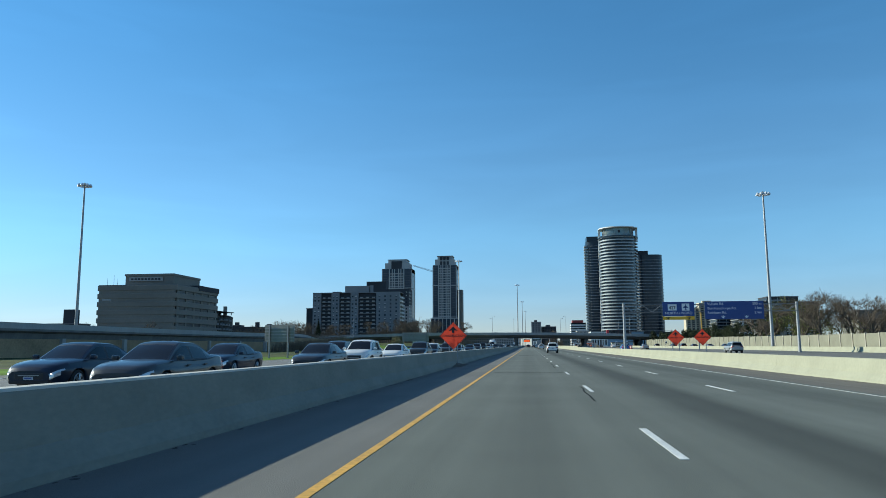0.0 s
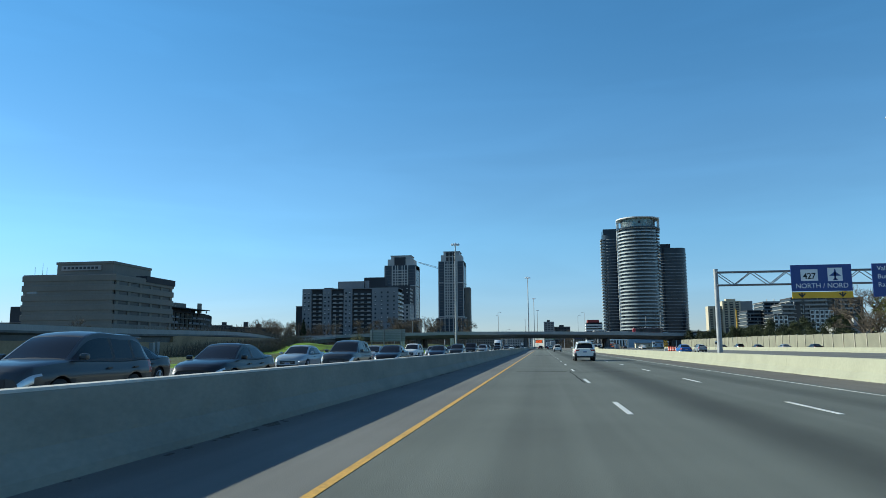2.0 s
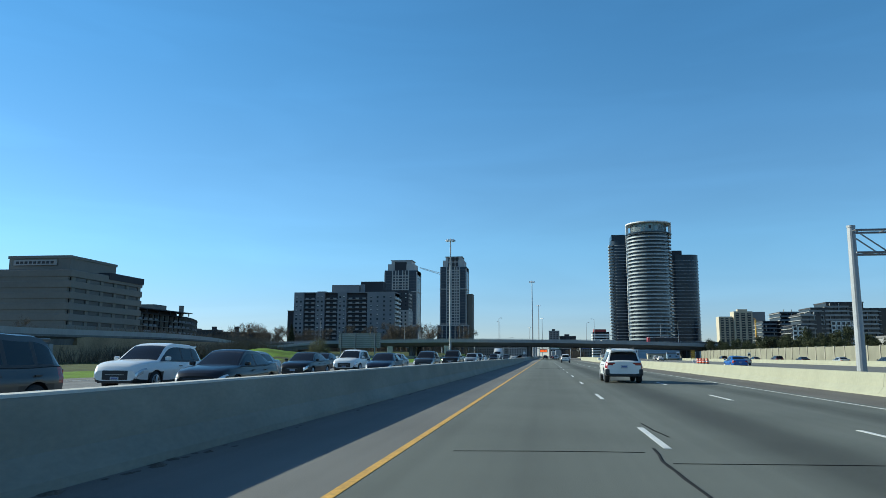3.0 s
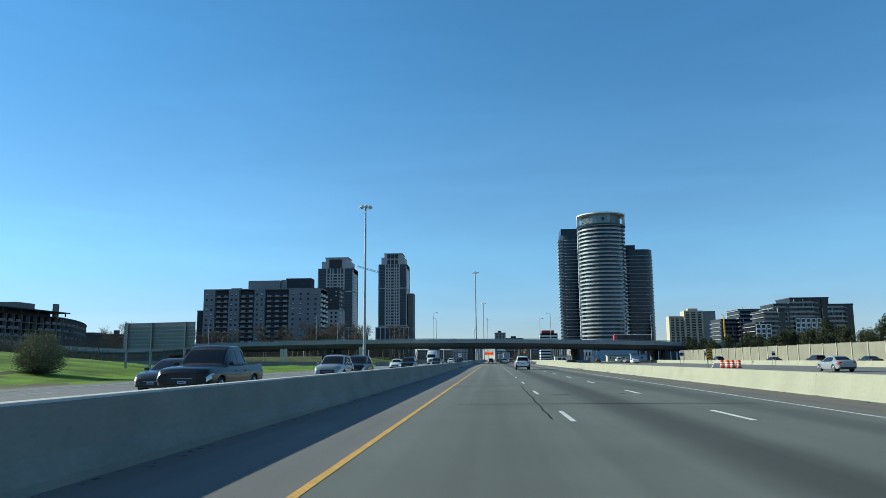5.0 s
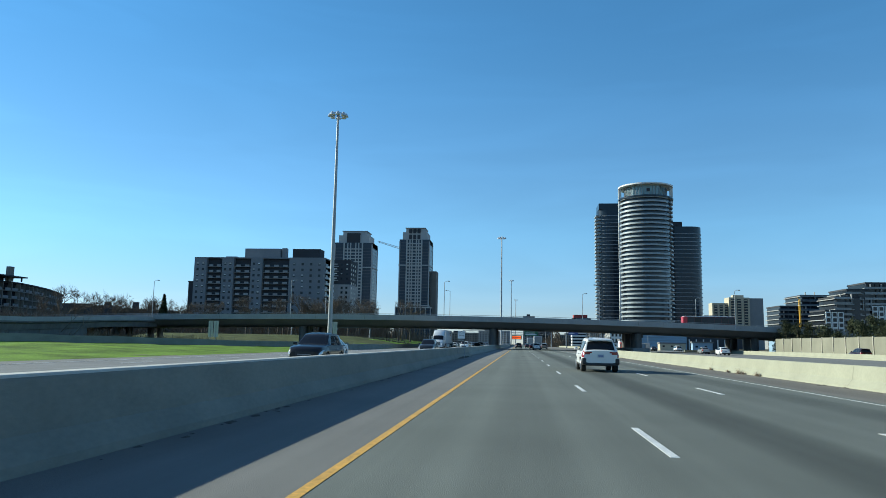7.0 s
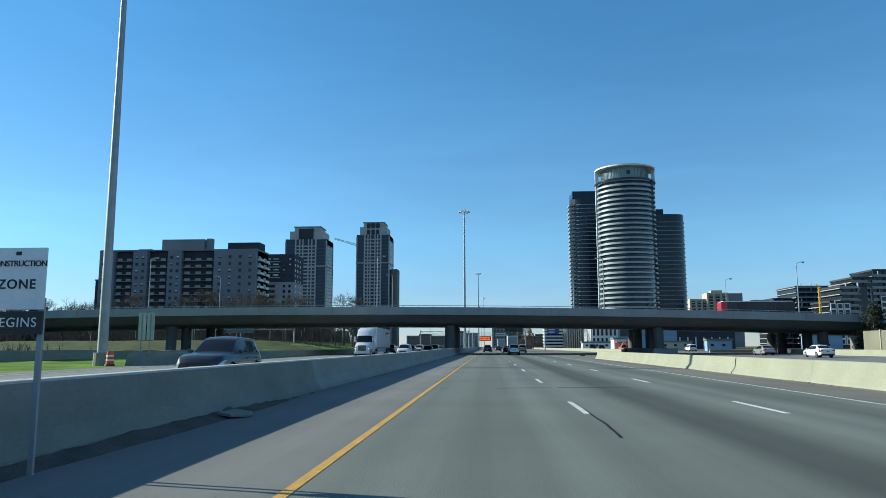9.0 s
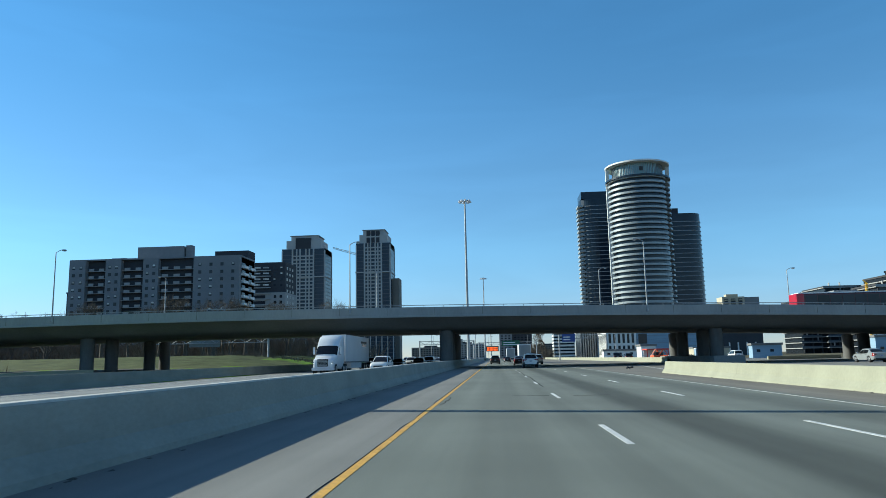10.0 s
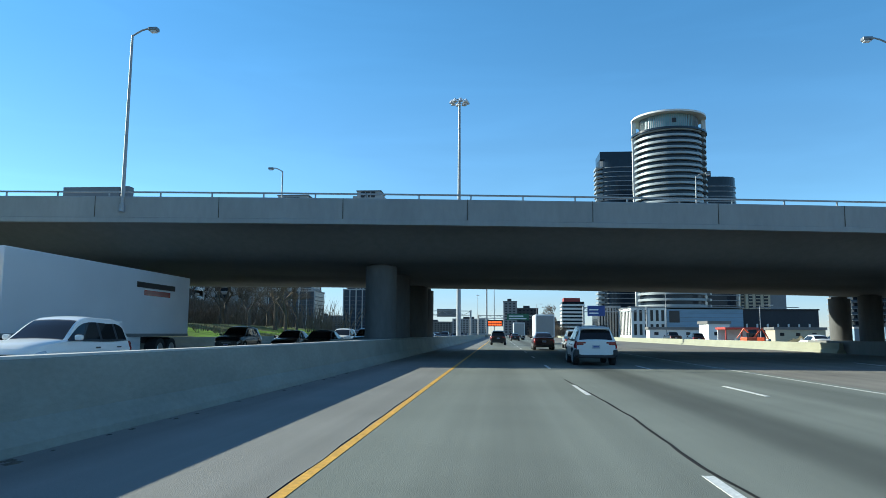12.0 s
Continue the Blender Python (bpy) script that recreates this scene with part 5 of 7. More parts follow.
diamond_sign(-4.85, 46.9, 1.93, 0.90, 0.02, "orange diamond construction sign with a black arrow, by the median wall")
diamond_sign(13.7, 69.2, 1.92, 0.78, -0.03, "orange diamond construction sign behind the cream barrier", legs=0.3)
diamond_sign(16.2, 69.6, 1.95, 0.78, -0.03, "second orange diamond construction sign behind the cream barrier", legs=0.3)

cz = empty("zone_sign", pose(-5.03, 253.5, 0), "white construction zone sign with a black tab on two legs", "road sign")
b = part("board", boxed(-0.305, 0.305, -0.012, 0.012, 1.68, 2.33), WHITE, cz, "white board with black words")
lettering("word", "CONSTRUCTION", 0.062, BLACK, b, pose(0, -0.014, 2.16, 90), spacing=0.92, bold=0.001)
lettering("word", "ZONE", 0.10, BLACK, b, pose(0, -0.014, 1.94, 90), spacing=1.15, bold=0.002)
part("mark", boxed(-0.03, 0.03, -0.016, -0.01, 2.25, 2.29), BLACK, b)
b = part("tab", boxed(-0.305, 0.305, -0.012, 0.012, 1.42, 1.66), BLACK, cz, "black tab with white word")
lettering("word", "BEGINS", 0.10, WHITE, b, pose(0, -0.014, 1.54, 90), spacing=1.1)
for u, z0 in ((-0.27, 0.34), (0.27, 0.0)):
    part("leg", boxed(u - 0.028, u + 0.028, 0.012, 0.05, z0, 1.8), STEEL, cz)

# overhead sign gantry over the collector lanes
GY = 120.4
ga = empty("sign_gantry", pose(0, GY, 0), "galvanised truss gantry carrying blue direction signs over collector lanes", "sign gantry")
for x in (15.7, 42.8):
    bm = bmesh.new()
    tube(bm, (x, 0, -0.1), (x, 0, 7.9), 0.24, 0.19, 14)
    tube(bm, (x, 0, 7.9), (x, 0, 8.0), 0.21, 0.21, 14)
    part("post", bm, STEEL, ga, smooth=False)
bm = bmesh.new()
for yy in (-0.45, 0.45):
    for z in (6.55, 7.7):
        tube(bm, (15.7, yy, z), (42.8, yy, z), 0.06, n=6)
n = 18
for i in range(n):
    x0, x1 = 15.7 + 27.1 * i / n, 15.7 + 27.1 * (i + 1) / n
    for yy in (-0.45, 0.45):
        tube(bm, (x0, yy, 6.55 if i % 2 else 7.7), (x1, yy, 7.7 if i % 2 else 6.55), 0.04, n=5)
    tube(bm, (x0, -0.45, 6.55), (x1, 0.45, 6.55), 0.03, n=5)
    tube(bm, (x0, -0.45, 7.7), (x0, 0.45, 7.7), 0.03, n=5)
part("truss", bm, STEEL_DK, ga, "zigzag tubular truss")
sa = part("sign_panel", boxed(21.8, 26.75, -0.72, -0.64, 5.85, 8.15), BLUE, ga, "blue route sign with white airport symbol")
part("tab", boxed(21.8, 26.75, -0.72, -0.64, 5.25, 5.80), YELLOW, ga, "yellow exit-only strip with black arrows")
lettering("word", "NORTH / NORD", 0.42, WHITE, sa, pose(24.28, -0.728, 6.3, 90), spacing=1.0)
part("route_marker", boxed(22.6, 24.0, -0.735, -0.72, 6.75, 7.75, bevel=0.0), WHITE, sa, "white crown route marker")
lettering("word", "427", 0.52, BLACK, sa, pose(23.3, -0.742, 7.15, 90), spacing=0.95, bold=0.012)
bm = boxed(24.8, 26.0, -0.735, -0.72, 6.7, 7.85)
part("airport_symbol", bm, WHITE, sa, "white square with a blue plane")
bm = bmesh.new()
for p in (((-0.07, -0.45), (0.07, -0.45), (0.07, 0.4), (0, 0.52), (-0.07, 0.4)), ((-0.5, -0.1), (0.5, -0.1), (0.08, 0.22), (-0.08, 0.22)), ((-0.22, -0.48), (0.22, -0.48), (0.05, -0.28), (-0.05, -0.28))):
    a = [bm.verts.new((25.4 + u, -0.742, 7.25 + v)) for u, v in p]
    c = [bm.verts.new((25.4 + u, -0.736, 7.25 + v)) for u, v in p]
    bm.faces.new(a)
    for i in range(len(p)):
        bm.faces.new((a[i], a[(i + 1) % len(p)], c[(i + 1) % len(p)], c[i]))
part("plane", bm, BLUE, sa)


def down_arrow(x, z, s, material, parent):
    bm = bmesh.new()
    for p in (((-0.08, 0.1), (0.08, 0.1), (0.08, 0.5), (-0.08, 0.5)), ((-0.45, 0.35), (0, -0.15), (0.45, 0.35), (0.3, 0.4), (0, 0.08), (-0.3, 0.4))):
        a = [bm.verts.new((x + u * s, -0.742, z + v * s)) for u, v in p]
        c = [bm.verts.new((x + u * s, -0.726, z + v * s)) for u, v in p]
        bm.faces.new(a)
        for i in range(len(p)):
            bm.faces.new((a[i], a[(i + 1) % len(p)], c[(i + 1) % len(p)], c[i]))
    return part("arrow", bm, material, parent)


for x in (22.6, 25.9):
    down_arrow(x, 5.4, 0.7, BLACK, ga)
sb_ = part("sign_panel", boxed(28.4, 37.5, -0.72, -0.64, 5.3, 8.15), BLUE, ga, "wide blue distance sign in white letters")
for z, a, d in ((7.72, "Valhalla Rd.", "500 m"), (7.02, "Burnhamthorpe Rd.", "1 km"), (6.32, "Rathburn Rd.", "2 km")):
    lettering("word", a, 0.40, WHITE, sb_, pose(28.8, -0.728, z, 90), align="LEFT")
    lettering("word", d, 0.40, WHITE, sb_, pose(37.2, -0.728, z, 90), align="RIGHT")
for x in (31.2, 34.8):
    down_arrow(x, 5.5, 0.75, WHITE, sb_)

# back of a large roadside sign on the grass
def sign_back(x, y, rot, w, z0, z1, posts, label):
    bs = empty("roadside_sign", pose(x, y, 0, 0, 0, rot), label, "road sign", "roadside signs")
    bd = part("board", boxed(0, w, 0, 0.05, z0, z1), ALU, bs)
    n = int((z1 - z0) / 0.36)
    for i in range(n):
        zz = z0 + 0.05 + (z1 - z0 - 0.1) * i / n
        part("rib", boxed(0.0, w, -0.06, 0.0, zz, zz + 0.06), STEEL, bd, "horizontal stiffening rib")
    for u in posts:
        part("post", boxed(u - 0.09, u + 0.09, -0.2, -0.06, -0.3, z1), STEEL_DK, bs)
    return bs


sign_back(-36.4, 206, -14, 8.3, 2.55, 5.1, (0.5, 3.4, 7.3), "large roadside sign seen from its ribbed aluminium back")
sign_back(-31.4, 83.2, -18, 4.3, 1.85, 3.85, (0.8, 3.5), "smaller roadside sign on two posts seen from its ribbed back")

def plate_sign(x, y, w, z0, z1, label):
    """Two tall pale plates side by side on posts."""
    ps = empty("roadside_sign", pose(x, y, 0), label, "road sign", "roadside signs")
    for u in (0.0, w * 0.54):
        part("plate", boxed(u, u + w * 0.46, 0, 0.04, z0, z1), CONC_CAP, ps, "pale tall plate")
        part("post", boxed(u + w * 0.2, u + w * 0.26, -0.08, 0.0, -0.3, z1 - 0.1), STEEL, ps)
    return ps


plate_sign(-32.2, 310.5, 1.5, 1.95, 4.45, "two pale tall plates on posts near the mast")
plate_sign(-48.2, 299, 1.6, 1.55, 4.0, "two pale tall plates on posts by the bridge")

# chevron board and drums at the gore of the collector ramp
ch = empty("chevron_sign", pose(31.5, 243.6, 0), "yellow and black chevron board at the gore", "road sign")
b = part("board", boxed(-0.45, 0.45, -0.02, 0.02, 0.95, 2.65), YELLOW, ch)
for i in range(4):
    z = 1.05 + 0.4 * i
    bm = bmesh.new()
    for s in (-1, 1):
        p = [(u, min(v, 2.65)) for u, v in ((0, z + 0.24), (s * 0.45, z), (s * 0.45, z + 0.2), (0, z + 0.42))]
        a = [bm.verts.new((u, -0.03, v)) for u, v in p]
        c = [bm.verts.new((u, -0.021, v)) for u, v in p]
        bm.faces.new(a)
        for k in range(4):
            bm.faces.new((a[k], a[(k + 1) % 4], c[(k + 1) % 4], c[k]))
    bmesh.ops.remove_doubles(bm, verts=bm.verts, dist=0.002)
    part("chevron", bm, BLACK, b)
for u in (-0.3, 0.3):
    sign_post(ch, u, 0.04, -0.05, 1.2)


def drum(x, y, lean=0):
    d = empty("traffic_drum", pose(x, y, -0.03, lean), "orange traffic drum with white bands beside the ramp", "traffic drum", "traffic drums")
    bm = bmesh.new()
    tube(bm, (0, 0, 0), (0, 0, 0.12), 0.36, 0.34, 14)
    part("base", bm, BLACK, d)
    for i, (za, zb) in enumerate(((0.12, 0.36), (0.36, 0.47), (0.47, 0.66), (0.66, 0.77), (0.77, 1.02))):
        bm = bmesh.new()
        tube(bm, (0, 0, za), (0, 0, zb), 0.29 - 0.06 * za, 0.29 - 0.06 * zb, 14)
        part("band", bm, WHITE if i % 2 else PLASTIC_O, d)
    return d


for k, (u, v) in enumerate(((0, 0), (0.9, -0.8), (1.9, -1.2), (0.3, -2.0), (1.3, -2.4), (2.6, -2.6), (2.1, -3.6))):
    drum(31.2 + 0.5 * u, 237.2 + v)
drum(-27.0, 296.2)
att = empty("barricade_stack", pose(31.3, 238.4, 0), "stack of white barricade planks on the gore", "barricade")
for k in range(5):
    part("plank", boxed(-1.1 + 0.06 * k, 1.5 - 0.05 * (k % 2), -0.12, 0.12, -0.03 + 0.13 * k, 0.06 + 0.13 * k), WHITE, att)
for u in (-0.6, 0.9):
    for k in range(4):
        part("batten", boxed(u - 0.06, u + 0.06, -0.1, 0.1, 0.06 + 0.13 * k, 0.10 + 0.13 * k), WOOD, att)
for x, y in ((30.0, 253.0), (33.2, 251.0), (49.0, 266.0)):
    s = empty("small_sign", pose(x, y, 0), "small white sign with a dark panel on two thin legs", "road sign", "small signs")
    b = part("board", boxed(-0.33, 0.33, -0.012, 0.012, 1.6, 2.4), WHITE, s)
    part("panel", boxed(-0.29, 0.29, -0.018, -0.013, 1.68, 2.12), BLACK, b, "dark lower panel")
    for u in (-0.25, 0.25):
        part("leg", boxed(u - 0.025, u + 0.025, 0.012, 0.04, -0.05, 1.7), STEEL, s)


def truss_gantry(x0, x1, y, z, name, label):
    g_ = empty(name, pose(0, y, 0), label, "sign gantry")
    for x in (x0, x1):
        bm = bmesh.new()
        tube(bm, (x, 0, -0.1), (x, 0, z + 1.2), 0.22, n=10)
        part("post", bm, STEEL, g_)
    bm = bmesh.new()
    for zz in (z, z + 1.0):
        tube(bm, (x0, 0, zz), (x1, 0, zz), 0.09, n=5)
    n_ = int((x1 - x0) / 1.6)
    for i in range(n_):
        u0, u1 = x0 + (x1 - x0) * i / n_, x0 + (x1 - x0) * (i + 1) / n_
        tube(bm, (u0, 0, z if i % 2 else z + 1), (u1, 0, z + 1 if i % 2 else z), 0.06, n=4)
    part("truss", bm, STEEL, g_)
    return g_


AMBER = emitter("amber_message_lamps", (1.0, 0.13, 0.02), 1.0)
g1 = truss_gantry(-6.7, 16, 560, 6.2, "sign_gantry", "far truss gantry with a message board and a green sign")
vm = part("message_board", boxed(-3.9, 1.1, -0.5, -0.2, 3.7, 5.75), BLACK, g1, "black electronic message board")
for i in range(2):
    for k in range(8):
        part("lit_character", boxed(-3.55 + 0.54 * k, -3.15 + 0.54 * k, -0.53, -0.5, 4.0 + 0.8 * i, 4.55 + 0.8 * i), AMBER, vm)
gs = part("sign_panel", boxed(2.4, 9.4, -0.4, -0.3, 5.7, 7.8), GREEN, g1, "green direction sign with pale bars")
for i in range(2):
    part("word_bar", boxed(3.0, 8.6 - i, -0.43, -0.4, 6.05 + 0.8 * i, 6.4 + 0.8 * i), WHITE, gs)
g2 = truss_gantry(19.5, 34, 498, 6.6, "sign_gantry", "far truss gantry with a blue sign over the ramp")
bsg = part("sign_panel", boxed(20.4, 24.4, -0.4, -0.3, 5.6, 8.0), BLUE, g2, "blue direction sign with pale bars")
for i in range(2):
    part("word_bar", boxed(20.8, 22.9, -0.43, -0.4, 6.1 + 0.8 * i, 6.4 + 0.8 * i), WHITE, bsg)
g3 = truss_gantry(-77, -50, 429, 5.7, "sign_gantry", "pale truss gantry with a sign on the bank past the bridge")
part("sign_panel", boxed(-68, -61, 0.2, 0.3, 4.9, 7.0), ALU, g3, "back of a sign panel")
g4 = truss_gantry(-24, -6.9, 500, 5.7, "sign_gantry", "far gantry over the opposite lanes")
part("sign_panel", boxed(-15, -10.4, 0.2, 0.3, 5.3, 7.2), ALU, g4, "back of a sign panel")
for x, y, h in ((2, 690, 13), (-22, 520, 12), (16, 640, 14), (32, 470, 12), (24, 720, 14), (46.8, 462, 6.6), (-30, 620, 12)):
    street_light(x if x != 2 else -4.2, y, 0.0, h, 2.2, 1, label="slim grey street lamp beside the motorway")

# scrap of tyre tread on the ramp
bm = bmesh.new()
for i in range(9):
    a = 0.5 * i
    tube(bm, (0.11 * i, 0.3 * math.sin(a), 0.08 + 0.12 * abs(math.sin(1.3 * a))), (0.11 * (i + 1), 0.3 * math.sin(a + 0.5), 0.08 + 0.12 * abs(math.sin(1.3 * a + 0.6))), 0.13, 0.1, 6)
o = tagged(obj("tyre_scrap", bm, BLACK), "torn black tyre tread lying on the ramp", "debris")
o.matrix_basis = pose(12.0, 342.0, 0, 0, 0, 15) @ Matrix.Diagonal((0.55, 0.6, 0.75, 1))

# construction yard past the bridge
YARD_RED = mat("red_canopy", (0.55, 0.06, 0.04), 0.6, var=0.1)
for x, y, w, d, h, m_, lab in ((28.8, 470, 10.6, 3, 2.35, B_WHITE, "long white site cabin in the construction yard"), (36.0, 456, 3.5, 6, 3.3, B_WHITE, "white storage box in the construction yard"),
                               (53, 472, 9.4, 5, 2.5, B_CREAM, "long cream site cabin in the construction yard"), (58, 442, 6.5, 2.5, 2.8, B_BLUEWRAP, "blue storage container in the construction yard"), (84, 440, 8, 6, 4.0, B_BLUEWRAP, "blue sheathed site building behind the bridge")):
    t_ = block("site_cabin", lab, x, y, w, d, h, m_, category="site cabin")
    for k in range(int(w / 3)):
        part("window", boxed(0.9 + 3 * k, 1.7 + 3 * k, -0.04, 0.05, 1.3, 1.9), GLASS_DK, t_)
cn = empty("canopy", pose(34.2, 441, 0), "red-edged canopy shed in the construction yard", "canopy")
part("roof", boxed(0, 5.0, 0, 5, 2.25, 2.55), YARD_RED, cn)
part("back_wall", boxed(0.2, 4.8, 4.5, 4.7, -0.1, 2.25), B_WHITE, cn)
for u in (0.15, 2.5, 4.85):
    part("post", boxed(u - 0.08, u + 0.08, 0.2, 0.36, -0.1, 2.25), YARD_RED, cn)
for x, m_, lab in ((34.6, B_BLUEWRAP, "blue portable toilet past the bridge"), (35.8, B_WHITE, "white portable toilet past the bridge")):
    pt_ = empty("portable_toilet", pose(x, 402, -0.05), lab, "portable toilet", "portable toilets")
    part("body", boxed(0, 1.1, 0, 1.1, 0, 2.1, bevel=0.04), m_, pt_)
    part("roof", boxed(-0.05, 1.15, -0.05, 1.15, 2.1, 2.28, bevel=0.06), B_WHITE, pt_)
    part("door", boxed(0.18, 0.92, -0.03, 0.02, 0.12, 1.95), m_, pt_)
bm = bmesh.new()
mound = [[bm.verts.new((36.5 + 7 * i / 24, 424 + 7 * j / 16, -0.06 + 1.25 * max(0.0, 1 - math.hypot((i - 12) / 12, (j - 8) / 8)) ** 0.8 * (1 + 0.5 * noise.noise((i * 0.5, j * 0.5, 3))))) for i in range(25)] for j in range(17)]
for a, b in zip(mound, mound[1:]):
    for i in range(24):
        bm.faces.new((a[i], a[i + 1], b[i + 1], b[i]))
tagged(obj("dirt_mound", bm, EARTH, smooth=True), "brown mound of dug earth in the yard", "earth mound", kind="structure")


def excavator(x, y, rot):
    e = empty("excavator", pose(x, y, -0.1, 0, 0, rot), "orange excavator parked in the construction yard", "excavator", "excavators")
    for s in (-1, 1):
        part("track", boxed(-1.6, 1.6, s * 0.95 - 0.25, s * 0.95 + 0.25, 0, 0.8, bevel=0.25), BLACK, e)
    part("body", boxed(-1.6, 1.0, -1.1, 1.1, 0.85, 1.9, bevel=0.12), PLASTIC_O, e)
    part("cab", boxed(0.0, 1.3, 0.1, 1.1, 1.5, 2.9, bevel=0.1), GLASS_DK, e)
    bm = bmesh.new()
    tube(bm, (0.8, -0.2, 1.7), (3.0, -0.2, 3.9), 0.22, 0.18, 6)
    tube(bm, (3.0, -0.2, 3.9), (4.6, -0.2, 1.6), 0.17, 0.13, 6)
    part("boom", bm, PLASTIC_O, e)
    part("bucket", boxed(4.2, 5.0, -0.6, 0.2, 0.9, 1.6, bevel=0.15), STEEL_DK, e)
    return e


for x, y, rot in ((33.4, 428, 20), (36.2, 433, 150)):
    excavator(x, y, rot).scale = (0.62, 0.62, 0.62)


# ---- trees and brush ----
def bare_tree(h, seed, label, spread=0.55, depth=6, name="bare_tree"):
    r = random.Random(seed)
    t = empty(name, pose(0, 0, 0), label, "tree", "bare trees")
    trunk, crown = bmesh.new(), bmesh.new()

    def grow(p, d, ln, rad, lev):
        q = p + d * ln
        tube(trunk if lev < 2 else crown, p, q, rad, rad * 0.66, 7 if lev < 2 else 4, cap=False)
        if lev >= depth:
            return
        for i in range(3 if lev < 4 else 4):
            v = Vector((r.gauss(0, 1), r.gauss(0, 1), r.gauss(0.25, 0.6))).normalized()
            nd = (d * (1.0 - spread * 0.35) + v * spread).normalized()
            if nd.z < -0.15:
                nd.z = 0.1
            grow(p + d * ln * r.uniform(0.62, 1.0), nd, ln * r.uniform(0.58, 0.82), rad * 0.56, lev + 1)

    grow(Vector((0, 0, -0.1)), Vector((0, 0, 1)), h * 0.30, h * 0.024, 0)
    part("trunk", trunk, BARK, t)
    part("crown", crown, TWIG, t, "leafless twigs")
    return t


def leafy(bm, c, r, n, rg, size):
    """Leaf clumps scattered in a lumpy ball."""
    for i in range(n):
        v = Vector((rg.gauss(0, 1), rg.gauss(0, 1), rg.gauss(0, 1))).normalized() * r * rg.random() ** 0.4
        p = Vector(c) + v
        a, b = Vector((rg.gauss(0, 1), rg.gauss(0, 1), rg.gauss(0, 1))).normalized() * size, Vector((rg.gauss(0, 1), rg.gauss(0, 1), rg.gauss(0, 1))).normalized() * size
        vs = [bm.verts.new(p + q) for q in (a, b, -a * 0.6 - b * 0.6)]
        bm.faces.new(vs)


def evergreen(h, seed, material=LEAF_DK, label="dark dense evergreen tree behind the noise wall"):
    rg = random.Random(seed)
    t = empty("evergreen_tree", pose(0, 0, 0), label, "tree", "evergreens")
    bm = bmesh.new()
    tube(bm, (0, 0, -0.1), (0, 0, h * 0.85), 0.16, 0.04, 7)
    part("trunk", bm, BARK, t)
    bm = bmesh.new()
    for i in range(26):
        u = rg.random()
        rad = h * 0.40 * (1 - 0.72 * u)
        a = rg.uniform(0, 6.28)
        leafy(bm, (rad * 0.8 * math.cos(a), rad * 0.8 * math.sin(a), h * (0.12 + 0.80 * u)), h * 0.14, 90, rg, h * 0.026)
    part("crown", bm, material, t)
    return t


def spruce(h, seed):
    rg = random.Random(seed)
    t = empty("spruce_tree", pose(0, 0, 0), "narrow dark spruce beyond the bridge", "tree", "spruces")
    bm = bmesh.new()
    tube(bm, (0, 0, -0.1), (0, 0, h), 0.2, 0.02, 7)
    part("trunk", bm, BARK, t)
    bm = bmesh.new()
    for i in range(260):
        u = i / 260
        a = i * 2.4
        rad = h * 0.2 * (1 - u) * rg.uniform(0.7, 1.1)
        leafy(bm, (rad * 0.6 * math.cos(a), rad * 0.6 * math.sin(a), h * (0.1 + 0.9 * u)), rad * 0.55 + 0.1, 12, rg, h * 0.03)
    part("crown", bm, LEAF_DK, t)
    return t


rg = random.Random(11)
masters = [bare_tree(11, 1, "leafless deciduous tree with fine twigs"), bare_tree(13, 2, "leafless spreading tree with fine twigs", 0.62), bare_tree(9, 3, "small leafless tree with fine twigs", 0.7)]
spots = []
for cx, cy, hx, hy, n in ((-172, 500, 26, 14, 16), (-122, 452, 45, 28, 16), (-120, 526, 48, 7, 16), (-66, 468, 26, 26, 26), (-182, 488, 12, 24, 4), (-165, 235, 40, 35, 3),
                          (82, 168, 12, 18, 11), (67.5, 192, 6, 24, 15), (67, 104, 7, 24, 6), (92, 212, 12, 20, 8), (113, 248, 9, 20, 4), (115, 315, 12, 18, 2), (23, 664, 4, 25, 3)):
    spots += [(cx + rg.uniform(-hx, hx), cy + rg.uniform(-hy, hy)) for _ in range(n)]
for i, s_ in enumerate(spots):
    sc = rg.uniform(0.8, 1.15) * (1.3 if 60 < s_[0] < 130 else 1.45) * (0.97 if 60 < s_[0] < 75 and 165 < s_[1] < 217 else 1.0)
    up_ = verge(*s_) if -119 < s_[0] < -26 and s_[1] < 555 else 0.0
    m = pose(s_[0], s_[1], up_ - 0.05, 0, 0, rg.uniform(0, 360)) @ Matrix.Diagonal((sc, sc, sc, 1))
    if i < 3:
        masters[i].matrix_basis = m
    else:
        o = copy_thing(masters[i % 3], pose(0, 0, 0))
        o.matrix_basis = m
ever = [evergreen(8, 21), evergreen(7, 22)]
k = 0
rows_ = [(60.5 + 2.5 * (i % 4) + rg.uniform(-1, 1.5), 226 + 2.3 * i + rg.uniform(-1, 1), rg.uniform(0.45, 1.0)) for i in range(62)] + [(76 + 6 * (i % 3) + rg.uniform(-2, 2), 250 + 9 * i, rg.uniform(1.0, 1.3)) for i in range(14)]
for x, y, sc in rows_:
    m = pose(x, y, -0.05, 0, 0, 47 * k) @ Matrix.Diagonal((sc, sc, sc, 1))
    if k < 2:
        ever[k].matrix_basis = m
    else:
        copy_thing(ever[k % 2], pose(0, 0, 0)).matrix_basis = m
    k += 1
